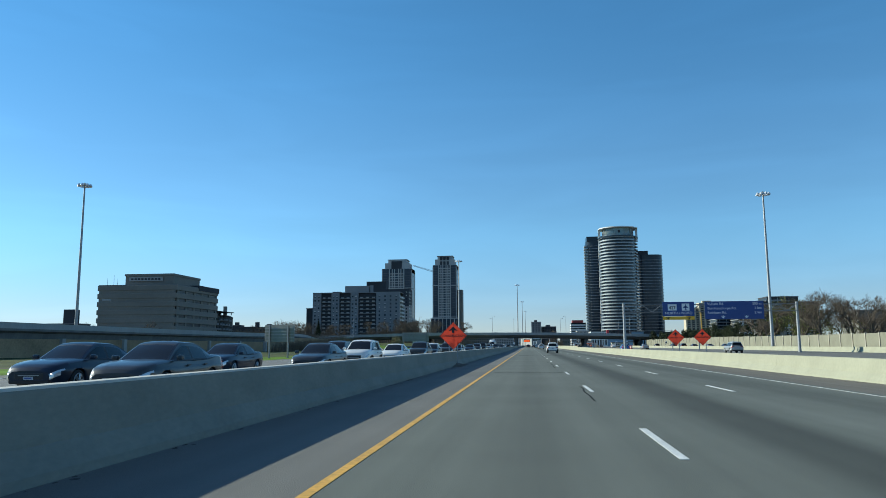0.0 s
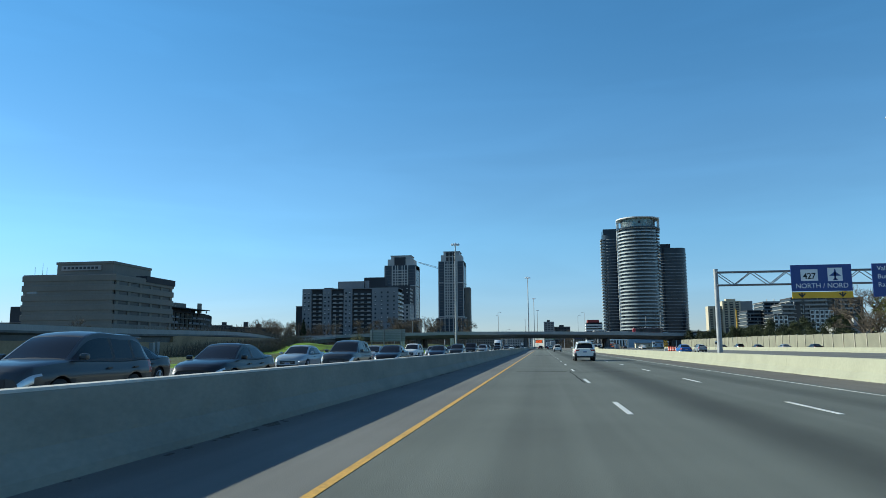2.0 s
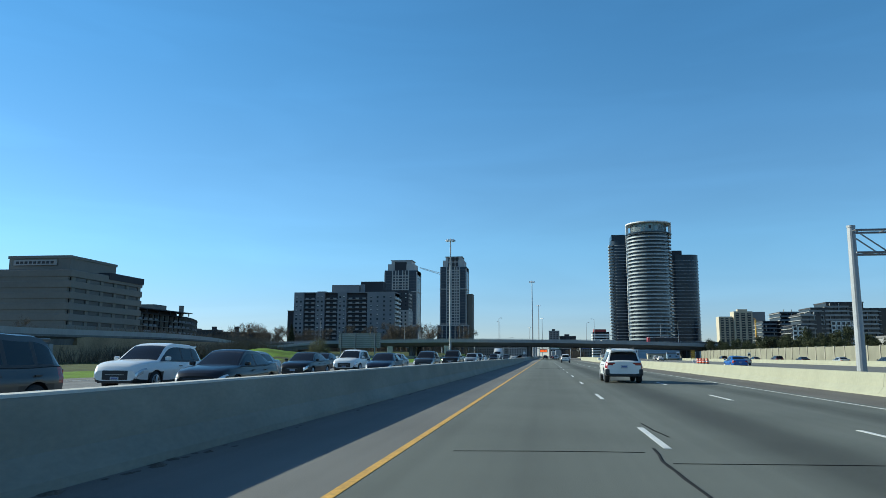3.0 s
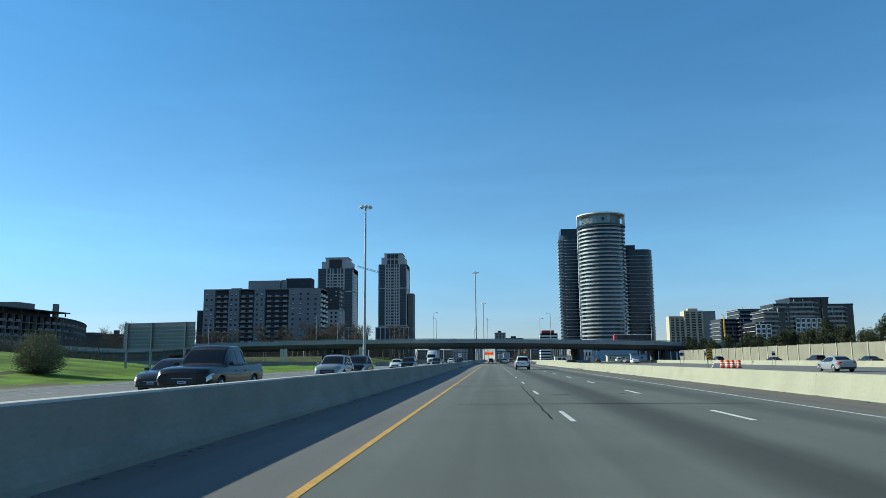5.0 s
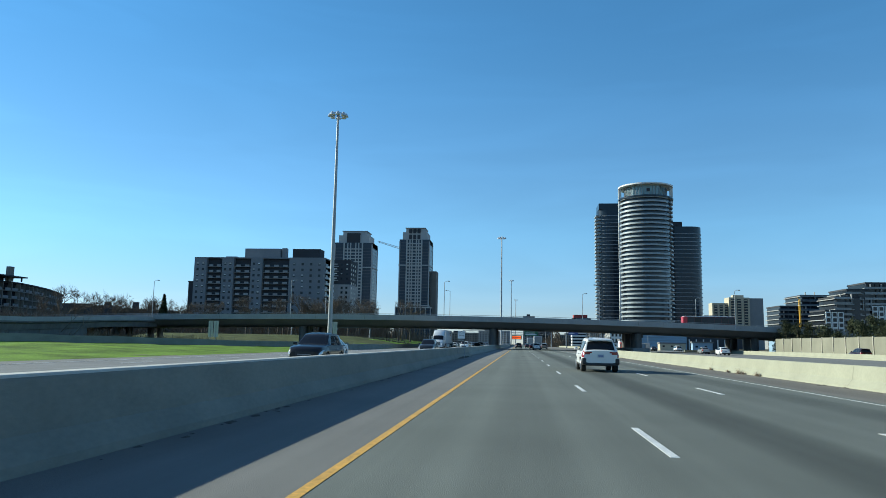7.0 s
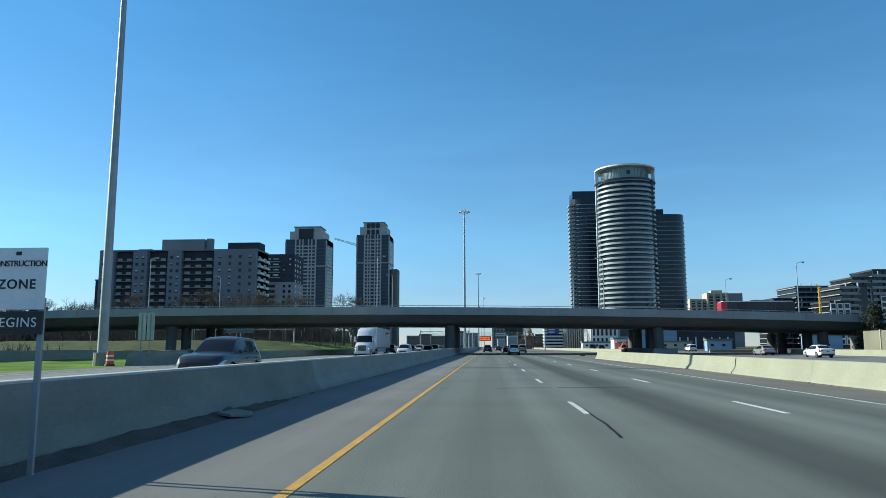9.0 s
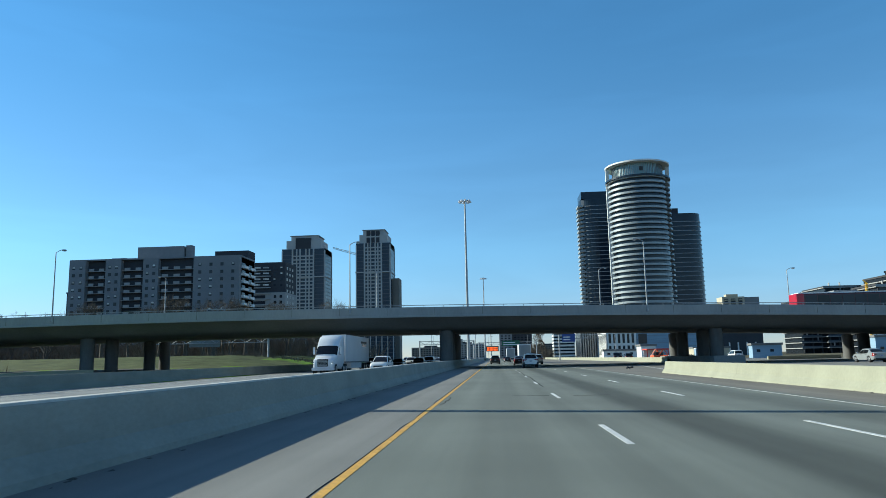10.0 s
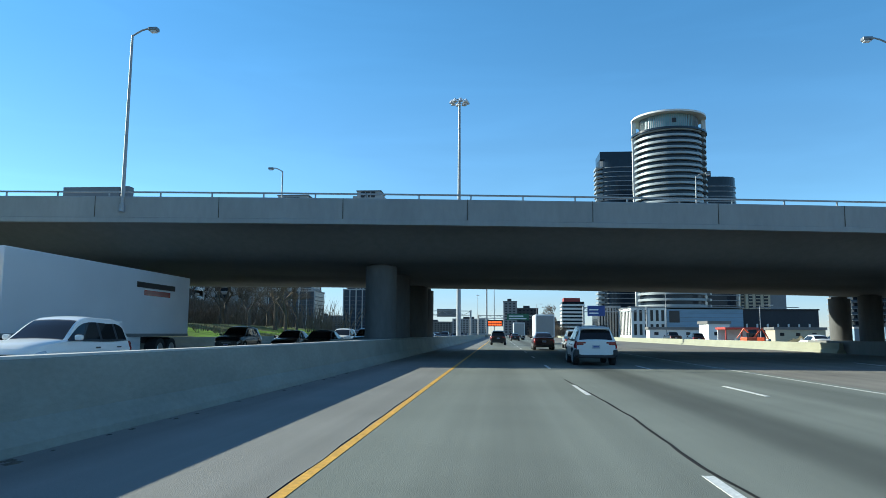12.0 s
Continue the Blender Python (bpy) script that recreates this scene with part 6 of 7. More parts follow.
# round twiggy shrub on the mown slope
sh = empty("round_shrub", pose(-35.2, 191, verge(-35.2, 191) - 0.05) @ Matrix.Diagonal((1.2, 1.2, 1.2, 1)), "round olive shrub with fine twigs on the mown slope", "shrub")
bm, lm = bmesh.new(), bmesh.new()
for i in range(420):
    v = Vector((rg.gauss(0, 1), rg.gauss(0, 1), abs(rg.gauss(0.5, 0.8)))).normalized()
    q = Vector((v.x * 1.75, v.y * 1.75, 0.1 + v.z * 2.9)) * rg.uniform(0.75, 1.0)
    tube(bm, (rg.gauss(0, 0.12), rg.gauss(0, 0.12), 0), q, 0.016, 0.006, 3, cap=False)
for i in range(120):
    v = Vector((rg.gauss(0, 1), rg.gauss(0, 1), abs(rg.gauss(0.4, 0.8)))).normalized() * rg.uniform(0.7, 1.05)
    leafy(lm, (v.x * 1.4, v.y * 1.4, 0.5 + v.z * 2.1), 0.5, 60, rg, 0.06)
part("twig_mass", bm, TWIG, sh, "fine bare twigs")
part("crown", lm, LEAF_OL, sh, "sparse olive leaf buds")
sp = spruce(14, 31)
sp.matrix_basis = pose(-134.6, 451, -0.1) @ Matrix.Diagonal((1.25, 1.25, 1.25, 1))
tagged(copy_thing(masters[1], pose(0, 0, 0)), "large leafless tree leaning over the ramp").matrix_basis = pose(-128, 380, -0.05, 0, 4, 70) @ Matrix.Diagonal((1.5, 1.5, 1.5, 1))
rt = random.Random(8)
for k in range(9):
    sc = rt.uniform(1.55, 1.95)
    copy_thing(masters[k % 2], pose(0, 0, 0)).matrix_basis = pose(-166 + 5.6 * k + rt.uniform(-2, 2), 462 + rt.uniform(-9, 9), -0.05, 0, 0, 40 * k) @ Matrix.Diagonal((sc, sc, sc, 1))
copy_thing(masters[0], pose(0, 0, 0)).matrix_basis = pose(-137, 384, -0.05, 0, 0, 20) @ Matrix.Diagonal((1.5, 1.5, 1.5, 1))

# low bare brush: countless thin twigs along the embankments
bm = bmesh.new()
for cx, cy, lx, ly, hh, n in ((-74, 250, 6, 30, 2.2, 160), (-80, 335, 10, 34, 2.0, 110), (-125, 520, 60, 10, 10, 3000), (-88, 232, 10, 32, 6.5, 520), (-62, 432, 30, 8, 1.8, 160), (60, 130, 1.5, 55, 2.5, 260), (-85, 492, 34, 10, 6, 420), (22, 660, 5, 30, 7, 400), (-104, 304, 7, 44, 8.0, 1500), (-165, 470, 40, 30, 9, 700), (-59.5, 204, 4, 30, 3.0, 800)):
    for i in range(n):
        p = Vector((cx + rg.gauss(0, lx * 0.5), cy + rg.gauss(0, ly * 0.5), -0.1))
        if -119 < p.x < -25.2 and p.y < 555:
            p.z = verge(p.x, p.y) - 0.05
        for j in range(6):
            p = p + Vector((rg.gauss(0, 0.12), rg.gauss(0, 0.12), 0)) * hh
            q = p + Vector((rg.gauss(0, 0.35), rg.gauss(0, 0.35), 1.0)) * hh * rg.uniform(0.3, 1.0)
            w = 0.012 * hh + 0.015
            bm.faces.new([bm.verts.new(v) for v in (p + Vector((-w, 0, 0)), p + Vector((w, 0, 0)), q)])
            s_ = p.lerp(q, 0.55)
            bm.faces.new([bm.verts.new(v) for v in (s_ + Vector((0, -w, 0)), s_ + Vector((0, w, 0)), s_ + Vector((rg.gauss(0, 0.25), rg.gauss(0, 0.25), 0.4)) * hh * 0.6)])
tagged(obj("bare_brush", bm, BRUSH), "tangled brown leafless brush along the embankments", "brush", kind="stuff")
bm = bmesh.new()
for cx, cy, hh in ((70, 140, 4.5), (75, 178, 5), (88, 205, 5), (68, 195, 4)):
    leafy(bm, (cx, cy, hh * 0.6), hh * 0.9, 700, rg, 0.16)
for cx, cy, cz_, r in ((65, 182, 6.5, 4.5), (70, 194, 7.5, 5.0), (66, 203, 6.0, 4.5), (72, 207, 8.0, 4.5)):
    for _ in range(9):
        leafy(bm, (cx + rg.gauss(0, r * 0.5), cy + rg.gauss(0, r * 0.5), cz_ + rg.gauss(0, r * 0.45)), r * 0.42, 150, rg, 0.20)
tagged(obj("budding_shrubs", bm, LEAF_YG), "shrubs with first yellow-green leaves", "shrub", kind="stuff")


# ---- vehicles ----
CAR_GLASS = glassy("car_glass", (0.010, 0.012, 0.014), 0.04, 0.42)
TYRE = mat("tyre_rubber", (0.02, 0.02, 0.021), 0.8, var=0.1)
RIM = mat("alloy_rim", (0.42, 0.43, 0.44), 0.3, 0.8)
TRIM_BK = mat("black_trim", (0.02, 0.02, 0.022), 0.5)
TAIL = mat("red_tail_lens", (0.26, 0.012, 0.013), 0.15, spec=0.8)
HEAD = mat("headlight_lens", (0.52, 0.55, 0.58), 0.08, 0.35, spec=0.9)
DRL = emitter("daytime_running_lamp", (1.0, 0.97, 0.9), 2.4)
# plate base toned blue-grey to carry its shaded look
PLATE = mat("number_plate", (0.40, 0.44, 0.49), 0.5)
PLATE_BAR = mat("plate_blue", (0.04, 0.08, 0.3), 0.5)


def car_paint(name, base, metal=0.3):
    return mat(name, base, 0.30, metal, var=0.03, scale=1, fine=0.02, spec=0.35, coat=0.35)


PAINTS = {"white": car_paint("white_car_paint", (0.72, 0.72, 0.70), 0.0), "black": car_paint("black_car_paint", (0.010, 0.011, 0.013), 0.0), "grey": car_paint("dark_grey_car_paint", (0.045, 0.052, 0.058), 0.2),
          "silver": car_paint("silver_car_paint", (0.30, 0.32, 0.33), 0.25), "blue": car_paint("dark_blue_car_paint", (0.016, 0.026, 0.045), 0.15), "pale": car_paint("pale_blue_car_paint", (0.30, 0.36, 0.40), 0.2),
          "red": car_paint("maroon_car_paint", (0.03, 0.006, 0.008), 0.4), "bright": car_paint("bright_blue_car_paint", (0.015, 0.10, 0.35), 0.2)}

# per style: length, half width, body stations (y from the tail, low z, shoulder z, top z, width factor), cabin (y, z, half width at top)
STYLES = {}
STYLES["sedan"] = dict(L=4.7, W=0.90, r=0.33, wb=(0.95, 3.72), zlow=0.24,
                  body=((0.0, 0.45, 0.78, 0.92, 0.80), (0.12, 0.30, 0.80, 1.02, 0.93), (0.6, 0.24, 0.80, 1.05, 0.99), (1.2, 0.22, 0.78, 0.98, 1.0), (2.4, 0.22, 0.74, 0.95, 1.0), (3.3, 0.22, 0.74, 0.96, 1.0), (4.0, 0.23, 0.72, 0.90, 0.97), (4.45, 0.26, 0.67, 0.81, 0.90), (4.64, 0.30, 0.60, 0.71, 0.80), (4.7, 0.36, 0.54, 0.62, 0.70)),
                  cabin=((0.62, 1.02, 0.74), (1.35, 1.38, 0.60), (2.1, 1.45, 0.60), (2.55, 1.42, 0.60), (3.45, 0.93, 0.76)), roof=(1.30, 2.62))
STYLES["suv"] = dict(L=4.55, W=0.93, r=0.36, wb=(0.88, 3.55), zlow=0.30,
                body=((0.0, 0.45, 0.85, 1.02, 0.86), (0.10, 0.34, 0.88, 1.08, 0.95), (0.6, 0.30, 0.88, 1.08, 1.0), (1.2, 0.28, 0.86, 1.06, 1.0), (2.4, 0.28, 0.86, 1.08, 1.0), (3.1, 0.28, 0.86, 1.09, 1.0), (3.8, 0.30, 0.84, 1.05, 0.98), (4.3, 0.33, 0.80, 0.97, 0.93), (4.48, 0.36, 0.72, 0.86, 0.86), (4.55, 0.42, 0.64, 0.74, 0.78)),
                cabin=((0.06, 1.06, 0.78), (0.42, 1.56, 0.66), (1.2, 1.66, 0.66), (2.35, 1.63, 0.65), (3.25, 1.08, 0.80)), roof=(0.36, 2.44))
STYLES["van"] = dict(L=5.0, W=0.98, r=0.36, wb=(0.95, 3.9), zlow=0.28,
                body=((0.0, 0.45, 0.9, 1.05, 0.9), (0.10, 0.32, 0.92, 1.10, 0.97), (0.8, 0.28, 0.92, 1.10, 1.0), (2.4, 0.28, 0.9, 1.08, 1.0), (3.6, 0.28, 0.86, 1.05, 1.0), (4.4, 0.30, 0.8, 0.98, 0.95), (4.8, 0.34, 0.72, 0.86, 0.88), (5.0, 0.42, 0.62, 0.70, 0.74)),
                cabin=((0.05, 1.08, 0.86), (0.25, 1.68, 0.74), (1.4, 1.76, 0.74), (2.9, 1.72, 0.73), (4.1, 1.04, 0.84)), roof=(0.2, 2.98))
STYLES["pickup"] = dict(L=5.7, W=1.0, r=0.40, wb=(1.15, 4.65), zlow=0.42,
                   body=((0.0, 0.55, 0.95, 1.18, 0.94), (0.10, 0.46, 0.98, 1.22, 0.99), (0.9, 0.42, 0.98, 1.22, 1.0), (2.0, 0.40, 0.97, 1.22, 1.0), (3.2, 0.40, 0.96, 1.20, 1.0), (4.2, 0.40, 0.96, 1.18, 1.0), (5.0, 0.42, 0.94, 1.14, 0.98), (5.55, 0.46, 0.88, 1.06, 0.94), (5.7, 0.55, 0.78, 0.92, 0.85)),
                   cabin=((1.75, 1.20, 0.84), (2.0, 1.80, 0.72), (2.8, 1.88, 0.72), (3.35, 1.84, 0.71), (4.15, 1.18, 0.84)), roof=(1.94, 3.42))


def profile_at(rows, y, i):
    for a, b in zip(rows, rows[1:]):
        if a[0] <= y <= b[0]:
            return a[i] + (b[i] - a[i]) * (y - a[0]) / (b[0] - a[0])
    return rows[-1][i] if y > rows[-1][0] else rows[0][i]


def eased_at(rows, y, i):
    """As profile_at, on a smooth curve through the rows."""
    n = len(rows)
    for k in range(n - 1):
        a, b = rows[k], rows[k + 1]
        if a[0] <= y <= b[0]:
            h = b[0] - a[0]
            d = (b[i] - a[i]) / h
            p, q = rows[max(k - 1, 0)], rows[min(k + 2, n - 1)]
            m0 = d if k == 0 else (b[i] - p[i]) / (b[0] - p[0])
            m1 = d if k == n - 2 else (q[i] - a[i]) / (q[0] - a[0])
            t = (y - a[0]) / h
            return a[i] + h * m0 * t * (1 - t) ** 2 + (b[i] - a[i]) * t * t * (3 - 2 * t) - h * m1 * t * t * (1 - t)
    return rows[-1][i] if y > rows[-1][0] else rows[0][i]


def skin(rings, closed, kind_of, kinds):
    """Splits a lofted skin into one bmesh for each kind of panel; kind_of(ring, segment, centre) names it."""
    out = {k: (bmesh.new(), {}) for k in kinds}
    n = len(rings[0])
    for j in range(len(rings) - 1):
        for i in range(n if closed else n - 1):
            q = ((j, i), (j, (i + 1) % n), (j + 1, (i + 1) % n), (j + 1, i))
            pts = [rings[u][v] for u, v in q]
            c = sum((Vector(p) for p in pts), Vector()) / 4
            bm, seen = out[kind_of(j, i, c)]
            vs = []
            for k, p in zip(q, pts):
                if k not in seen:
                    seen[k] = bm.verts.new(p)
                if seen[k] not in vs:
                    vs.append(seen[k])
            bm.faces.new(vs)
    return {k: v[0] for k, v in out.items()}


def one_side(bm, sx):
    """A copy of the half of a bmesh on one side of the car."""
    out = bm.copy()
    bmesh.ops.delete(out, geom=[f for f in out.faces if f.calc_center_median().x * sx < 0], context="FACES")
    return out


def vehicle(style, colour, label, lit=False, clad=False, group="traffic"):
    """A road vehicle with its tail at y = 0 and its nose towards +y, wheels on z = 0."""
    s = STYLES[style]
    W, L, r = s["W"], s["L"], s["r"]
    paint = PAINTS[colour]
    c = empty({"sedan": "sedan_car", "suv": "suv_car", "van": "minivan", "pickup": "pickup_truck"}[style], pose(0, 0, 0), label, "pickup truck" if style == "pickup" else "car", group)
    rows = s["body"]
    ys = sorted({round(v, 3) for v in np.linspace(0, L, 70)} | {row[0] for row in rows})
    rings = []
    for y in ys:
        z0, zs, zt, k = (eased_at(rows, y, i) for i in (1, 2, 3, 4))
        w = W * k
        half = [(0, z0), (w * 0.66, z0), (w * 0.70, z0), (w * 0.93, z0 + 0.03), (w * 0.975, z0 + 0.13), (w * 0.985, z0 + 0.40 * (zs - z0)), (w, zs - 0.15), (w * 1.004, zs - 0.035), (w * 0.972, zs + 0.015), (w * 0.93, zt - 0.045), (w * 0.85, zt), (w * 0.45, zt + 0.028), (0, zt + 0.036)]
        for yw in s["wb"]:
            if abs(y - yw) < r * 1.15:
                za = r + math.sqrt((r * 1.15) ** 2 - (y - yw) ** 2)
                half = [(x, max(z, za)) if 2 <= i <= 6 else (x, z) for i, (x, z) in enumerate(half)]
        rings.append([(x, y, z) for x, z in half] + [(-x, y, z) for x, z in half[-2:0:-1]])
    n = len(rings[0])
    m_ = len(half) - 1

    def body_kind(j, i, ce):
        i = i if i < m_ else n - 1 - i
        if i <= 2:
            return "underbody"
        if style == "suv" and 3 <= i <= 5 and min(abs(ce.y - yw) for yw in s["wb"]) < r * 1.32:
            return "lower_trim"
        if i == 3 and style != "sedan":
            return "lower_trim"
        if abs(ce.x) > W * 0.44 and ((ce.y > L - 0.44 and i == 7) or (ce.y > L - 0.26 and i == 6)):
            return "headlamp"
        if ce.y < 0.24 and 6 <= i <= 8 and abs(ce.x) > W * 0.5:
            return "tail_lamp"
        return "body"

    sk = skin(rings, True, body_kind, ("body", "underbody", "lower_trim", "headlamp", "tail_lamp"))
    for ring in (rings[0], rings[-1]):
        sk["body"].faces.new([sk["body"].verts.new(p) for p in ring])
    body = part("body", sk["body"], paint, c, smooth=True)
    part("underbody", sk["underbody"], TRIM_BK, c, "black underbody and wheel wells")
    if style != "sedan":
        for sx in (-1, 1):
            part("lower_trim", one_side(sk["lower_trim"], sx), TRIM_BK, c, smooth=True)
    for key, m in (("headlamp", HEAD), ("tail_lamp", TAIL)):
        for sx in (-1, 1):
            o = part(key, one_side(sk[key], sx), m, c, "clear headlamp" if key == "headlamp" else "red tail lamp", smooth=True)
            if lit and key == "headlamp":
                zf = eased_at(rows, L - 0.2, 2)
                a, b = sorted((sx * W * 0.50, sx * W * 0.76))
                part("running_lamp", boxed(a, b, L - 0.30, L - 0.02, zf - 0.11, zf - 0.075), DRL, o, "lit daytime running lamp")
        sk[key].free()
    # cabin: one loft, split into glazing, roof skin, pillars
    cab = s["cabin"]
    belt = lambda y: eased_at(rows, y, 3) - 0.03
    wide = lambda y: W * eased_at(rows, y, 4) * 0.925
    y0, y1 = s["roof"]
    cy = [cab[0][0] + (cab[-1][0] - cab[0][0]) * i / 56 for i in range(57)]
    rings = []
    for y in cy:
        zb, wb_ = belt(y), wide(y)
        z, w = max(eased_at(cab, y, 1), zb + 0.01), eased_at(cab, y, 2)
        zr = max(zb + 0.004, z - 0.06)
        side = [(wb_ + (w - wb_) * t, zb + (zr - zb) * t + 0.0) for t in (0, 0.10, 0.5, 0.87, 1.0)]
        half = side + [(w * 0.985, max(zr, z - 0.026)), (w * 0.90, max(zr, z - 0.008)), (w * 0.55, z + 0.014), (0, z + 0.024)]
        rings.append([(x, y, zz) for x, zz in half] + [(-x, y, zz) for x, zz in half[-2::-1]])
    n = len(rings[0])
    b_posts = [cab[1][0] * 0.36 + cab[-2][0] * 0.64] + ([cab[1][0] + 0.42] if style in ("suv", "van") else [])
    rear_post = {"sedan": cab[0][0] + 0.62, "suv": cab[0][0] + 0.30, "van": cab[0][0] + 0.22, "pickup": cab[0][0] + 0.22}[style]

    def cabin_kind(j, i, ce):
        i = i if i <= 7 else n - 2 - i
        if i >= 6:
            if ce.y > cab[-1][0] - 0.07 or (ce.y > y1 and ce.y < y1 + 0.07):
                return "window_trim"
            return "roof" if y0 <= ce.y <= y1 else ("windscreen" if ce.y > y1 else "rear_window")
        if i in (3, 4, 5) or ce.y < rear_post:
            return "pillar"
        if any(abs(ce.y - b) < 0.05 for b in b_posts) or i == 0:
            return "window_trim"
        return "side_window"

    sk = skin(rings, False, cabin_kind, ("roof", "windscreen", "rear_window", "pillar", "window_trim", "side_window"))
    part("roof", sk["roof"], paint, c, smooth=True)
    part("windscreen", sk["windscreen"], CAR_GLASS, c, "dark raked windscreen", smooth=True)
    part("rear_window", sk["rear_window"], CAR_GLASS, c, "dark rear window", smooth=True)
    for key, m, lab in (("pillar", paint, ""), ("window_trim", TRIM_BK, ""), ("side_window", CAR_GLASS, "dark tinted side glass")):
        for sx in (-1, 1):
            part(key, one_side(sk[key], sx), m, c, lab, smooth=True)
        sk[key].free()
    if clad:
        for sx in (-1, 1):
            part("bumper_cladding", boxed(min(sx * W * 0.74, sx * W * 0.98), max(sx * W * 0.74, sx * W * 0.98), -0.03, 0.4, 0.36, 0.70, bevel=0.09), TRIM_BK, c, "black corner cladding")
            bm = bmesh.new()
            tube(bm, (sx * 0.56, 0.6, 1.72), (sx * 0.56, 2.1, 1.72), 0.022, n=6)
            for yy in (0.65, 1.3, 2.05):
                tube(bm, (sx * 0.56, yy, 1.64), (sx * 0.56, yy, 1.72), 0.02, n=5)
            part("roof_rail", bm, TRIM_BK, c)
    if style in ("suv", "van"):
        part("spoiler", boxed(-0.60, 0.60, cab[1][0] - 0.24, cab[1][0] + 0.12, cab[1][1] - 0.02, cab[1][1] + 0.045, bevel=0.02), paint, c, "small roof-edge spoiler")
        part("lower_bumper", boxed(-W * 0.80, W * 0.80, -0.03, 0.3, s["zlow"] + 0.02, s["zlow"] + 0.14, bevel=0.04), TRIM_BK, c, "black plastic lower bumper")
        for sx in (-1, 1):
            a, b = sorted((sx * W * 0.46, sx * W * 0.84))
            part("tail_lamp", boxed(a, b, -0.022, 0.1, rows[1][2] + 0.05, rows[1][2] + 0.12, bevel=0.02), TAIL, c, "red tail lamp")
    part("rear_bumper", boxed(-W * 0.78, W * 0.78, -0.06, 0.25, s["zlow"] + (0.02 if clad else 0.06), s["zlow"] + (0.13 if clad else 0.20), bevel=0.04), TRIM_BK, c)
    zs0, zt0 = rows[1][2], rows[1][3]
    for sx in (-1, 1):
        a, b = sorted((sx * W * 0.56, sx * W * 0.86))
        part("tail_lamp", boxed(a, b, -0.02, 0.10, zs0 - 0.02, zs0 + 0.12, bevel=0.03), TAIL, c, "red tail lamp")
        ym = cab[-1][0] - 0.30
        a, b = sorted((sx * (wide(ym) + 0.02), sx * (wide(ym) + 0.21)))
        part("mirror", boxed(a, b, ym - 0.08, ym + 0.06, belt(ym) + 0.02, belt(ym) + 0.16, bevel=0.05), paint, c)
        yd = (cab[1][0] + cab[-2][0]) / 2
        for yy in (yd - 0.5, yd + 0.55):
            a, b = sorted((sx * (W * 0.985), sx * (W * 1.02)))
            part("door_handle", boxed(a, b, yy - 0.09, yy + 0.09, zs0 - 0.01, zs0 + 0.02), TRIM_BK, c)
    zn, zm = rows[-1][1], rows[-1][2]
    gr = part("grille", boxed(-W * 0.50, W * 0.50, L - 0.16, L + 0.012, zm - (0.20 if style != "sedan" else 0.13), zm + (0.12 if style != "sedan" else 0.05), bevel=0.03), TRIM_BK, c, "black grille")
    part("badge_bar", boxed(-W * 0.36, W * 0.36, L + 0.008, L + 0.022, zm - 0.03, zm - 0.012), RIM, gr)
    part("lower_intake", boxed(-W * 0.68, W * 0.68, L - 0.30, L - 0.005, zn - 0.08, zn + 0.07, bevel=0.02), TRIM_BK, c)
    pl = part("number_plate", boxed(-0.16, 0.16, -0.045, 0.02, zs0 - 0.16, zs0 - 0.01), PLATE, c, "plain pale plate")
    part("plate_bar", boxed(-0.12, 0.12, -0.05, -0.044, zs0 - 0.11, zs0 - 0.06), PLATE_BAR, pl)
    pl = part("number_plate", boxed(-0.15, 0.15, L + 0.006, L + 0.026, zn + 0.04, zn + 0.13), PLATE, c, "plain pale plate")
    part("plate_bar", boxed(-0.11, 0.11, L + 0.026, L + 0.032, zn + 0.07, zn + 0.10), PLATE_BAR, pl)
    # wheels
    wm = None
    for y in s["wb"]:
        for sx in (-1, 1):
            m = pose(sx * (W - 0.15), y, r, 0, 0, 0 if sx > 0 else 180)
            if wm is None:
                bm = bmesh.new()
                for a, b, r0, r1 in ((-0.11, -0.085, r * 0.93, r), (-0.085, 0.10, r, r), (0.10, 0.13, r, r * 0.9)):
                    tube(bm, (a, 0, 0), (b, 0, 0), r0, r1, 24)
                w_ = part("wheel", bm, TYRE, c)
                wm = w_.data
                bm = bmesh.new()
                tube(bm, (0.11, 0, 0), (0.138, 0, 0), r * 0.70, r * 0.66, 20)
                rim_o = part("rim", bm, TRIM_BK, w_)
                rm = rim_o.data
                bm = bmesh.new()
                for i in range(5):
                    a = 1.2566 * i
                    for da in (-0.16, 0.16):
                        tube(bm, (0.148, 0, 0), (0.14, r * 0.66 * math.cos(a + da), r * 0.66 * math.sin(a + da)), 0.03, 0.022, 5)
                for i in range(20):
                    a, b = 0.31416 * i, 0.31416 * (i + 1)
                    tube(bm, (0.135, r * 0.67 * math.cos(a), r * 0.67 * math.sin(a)), (0.135, r * 0.67 * math.cos(b), r * 0.67 * math.sin(b)), 0.016, n=5)
                spk = part("spokes", bm, RIM, w_, "bright alloy spokes")
                sm = spk.data
                w_.matrix_basis = m
            else:
                w_ = share("wheel", wm, c, m)
                share("rim", rm, w_, Matrix.Identity(4))
                share("spokes", sm, w_, Matrix.Identity(4))
    if style == "pickup":
        part("bed", boxed(-W * 0.84, W * 0.84, 0.12, 1.66, 1.10, 1.275), TRIM_BK, c, "open black cargo bed")
    return c


_cars = {}
WORDS = {"white": "white", "black": "black", "grey": "dark grey", "silver": "silver", "blue": "dark blue", "pale": "pale blue", "red": "maroon", "bright": "bright blue"}
KINDS = {"sedan": "sedan", "suv": "SUV", "van": "minivan", "pickup": "pickup truck"}


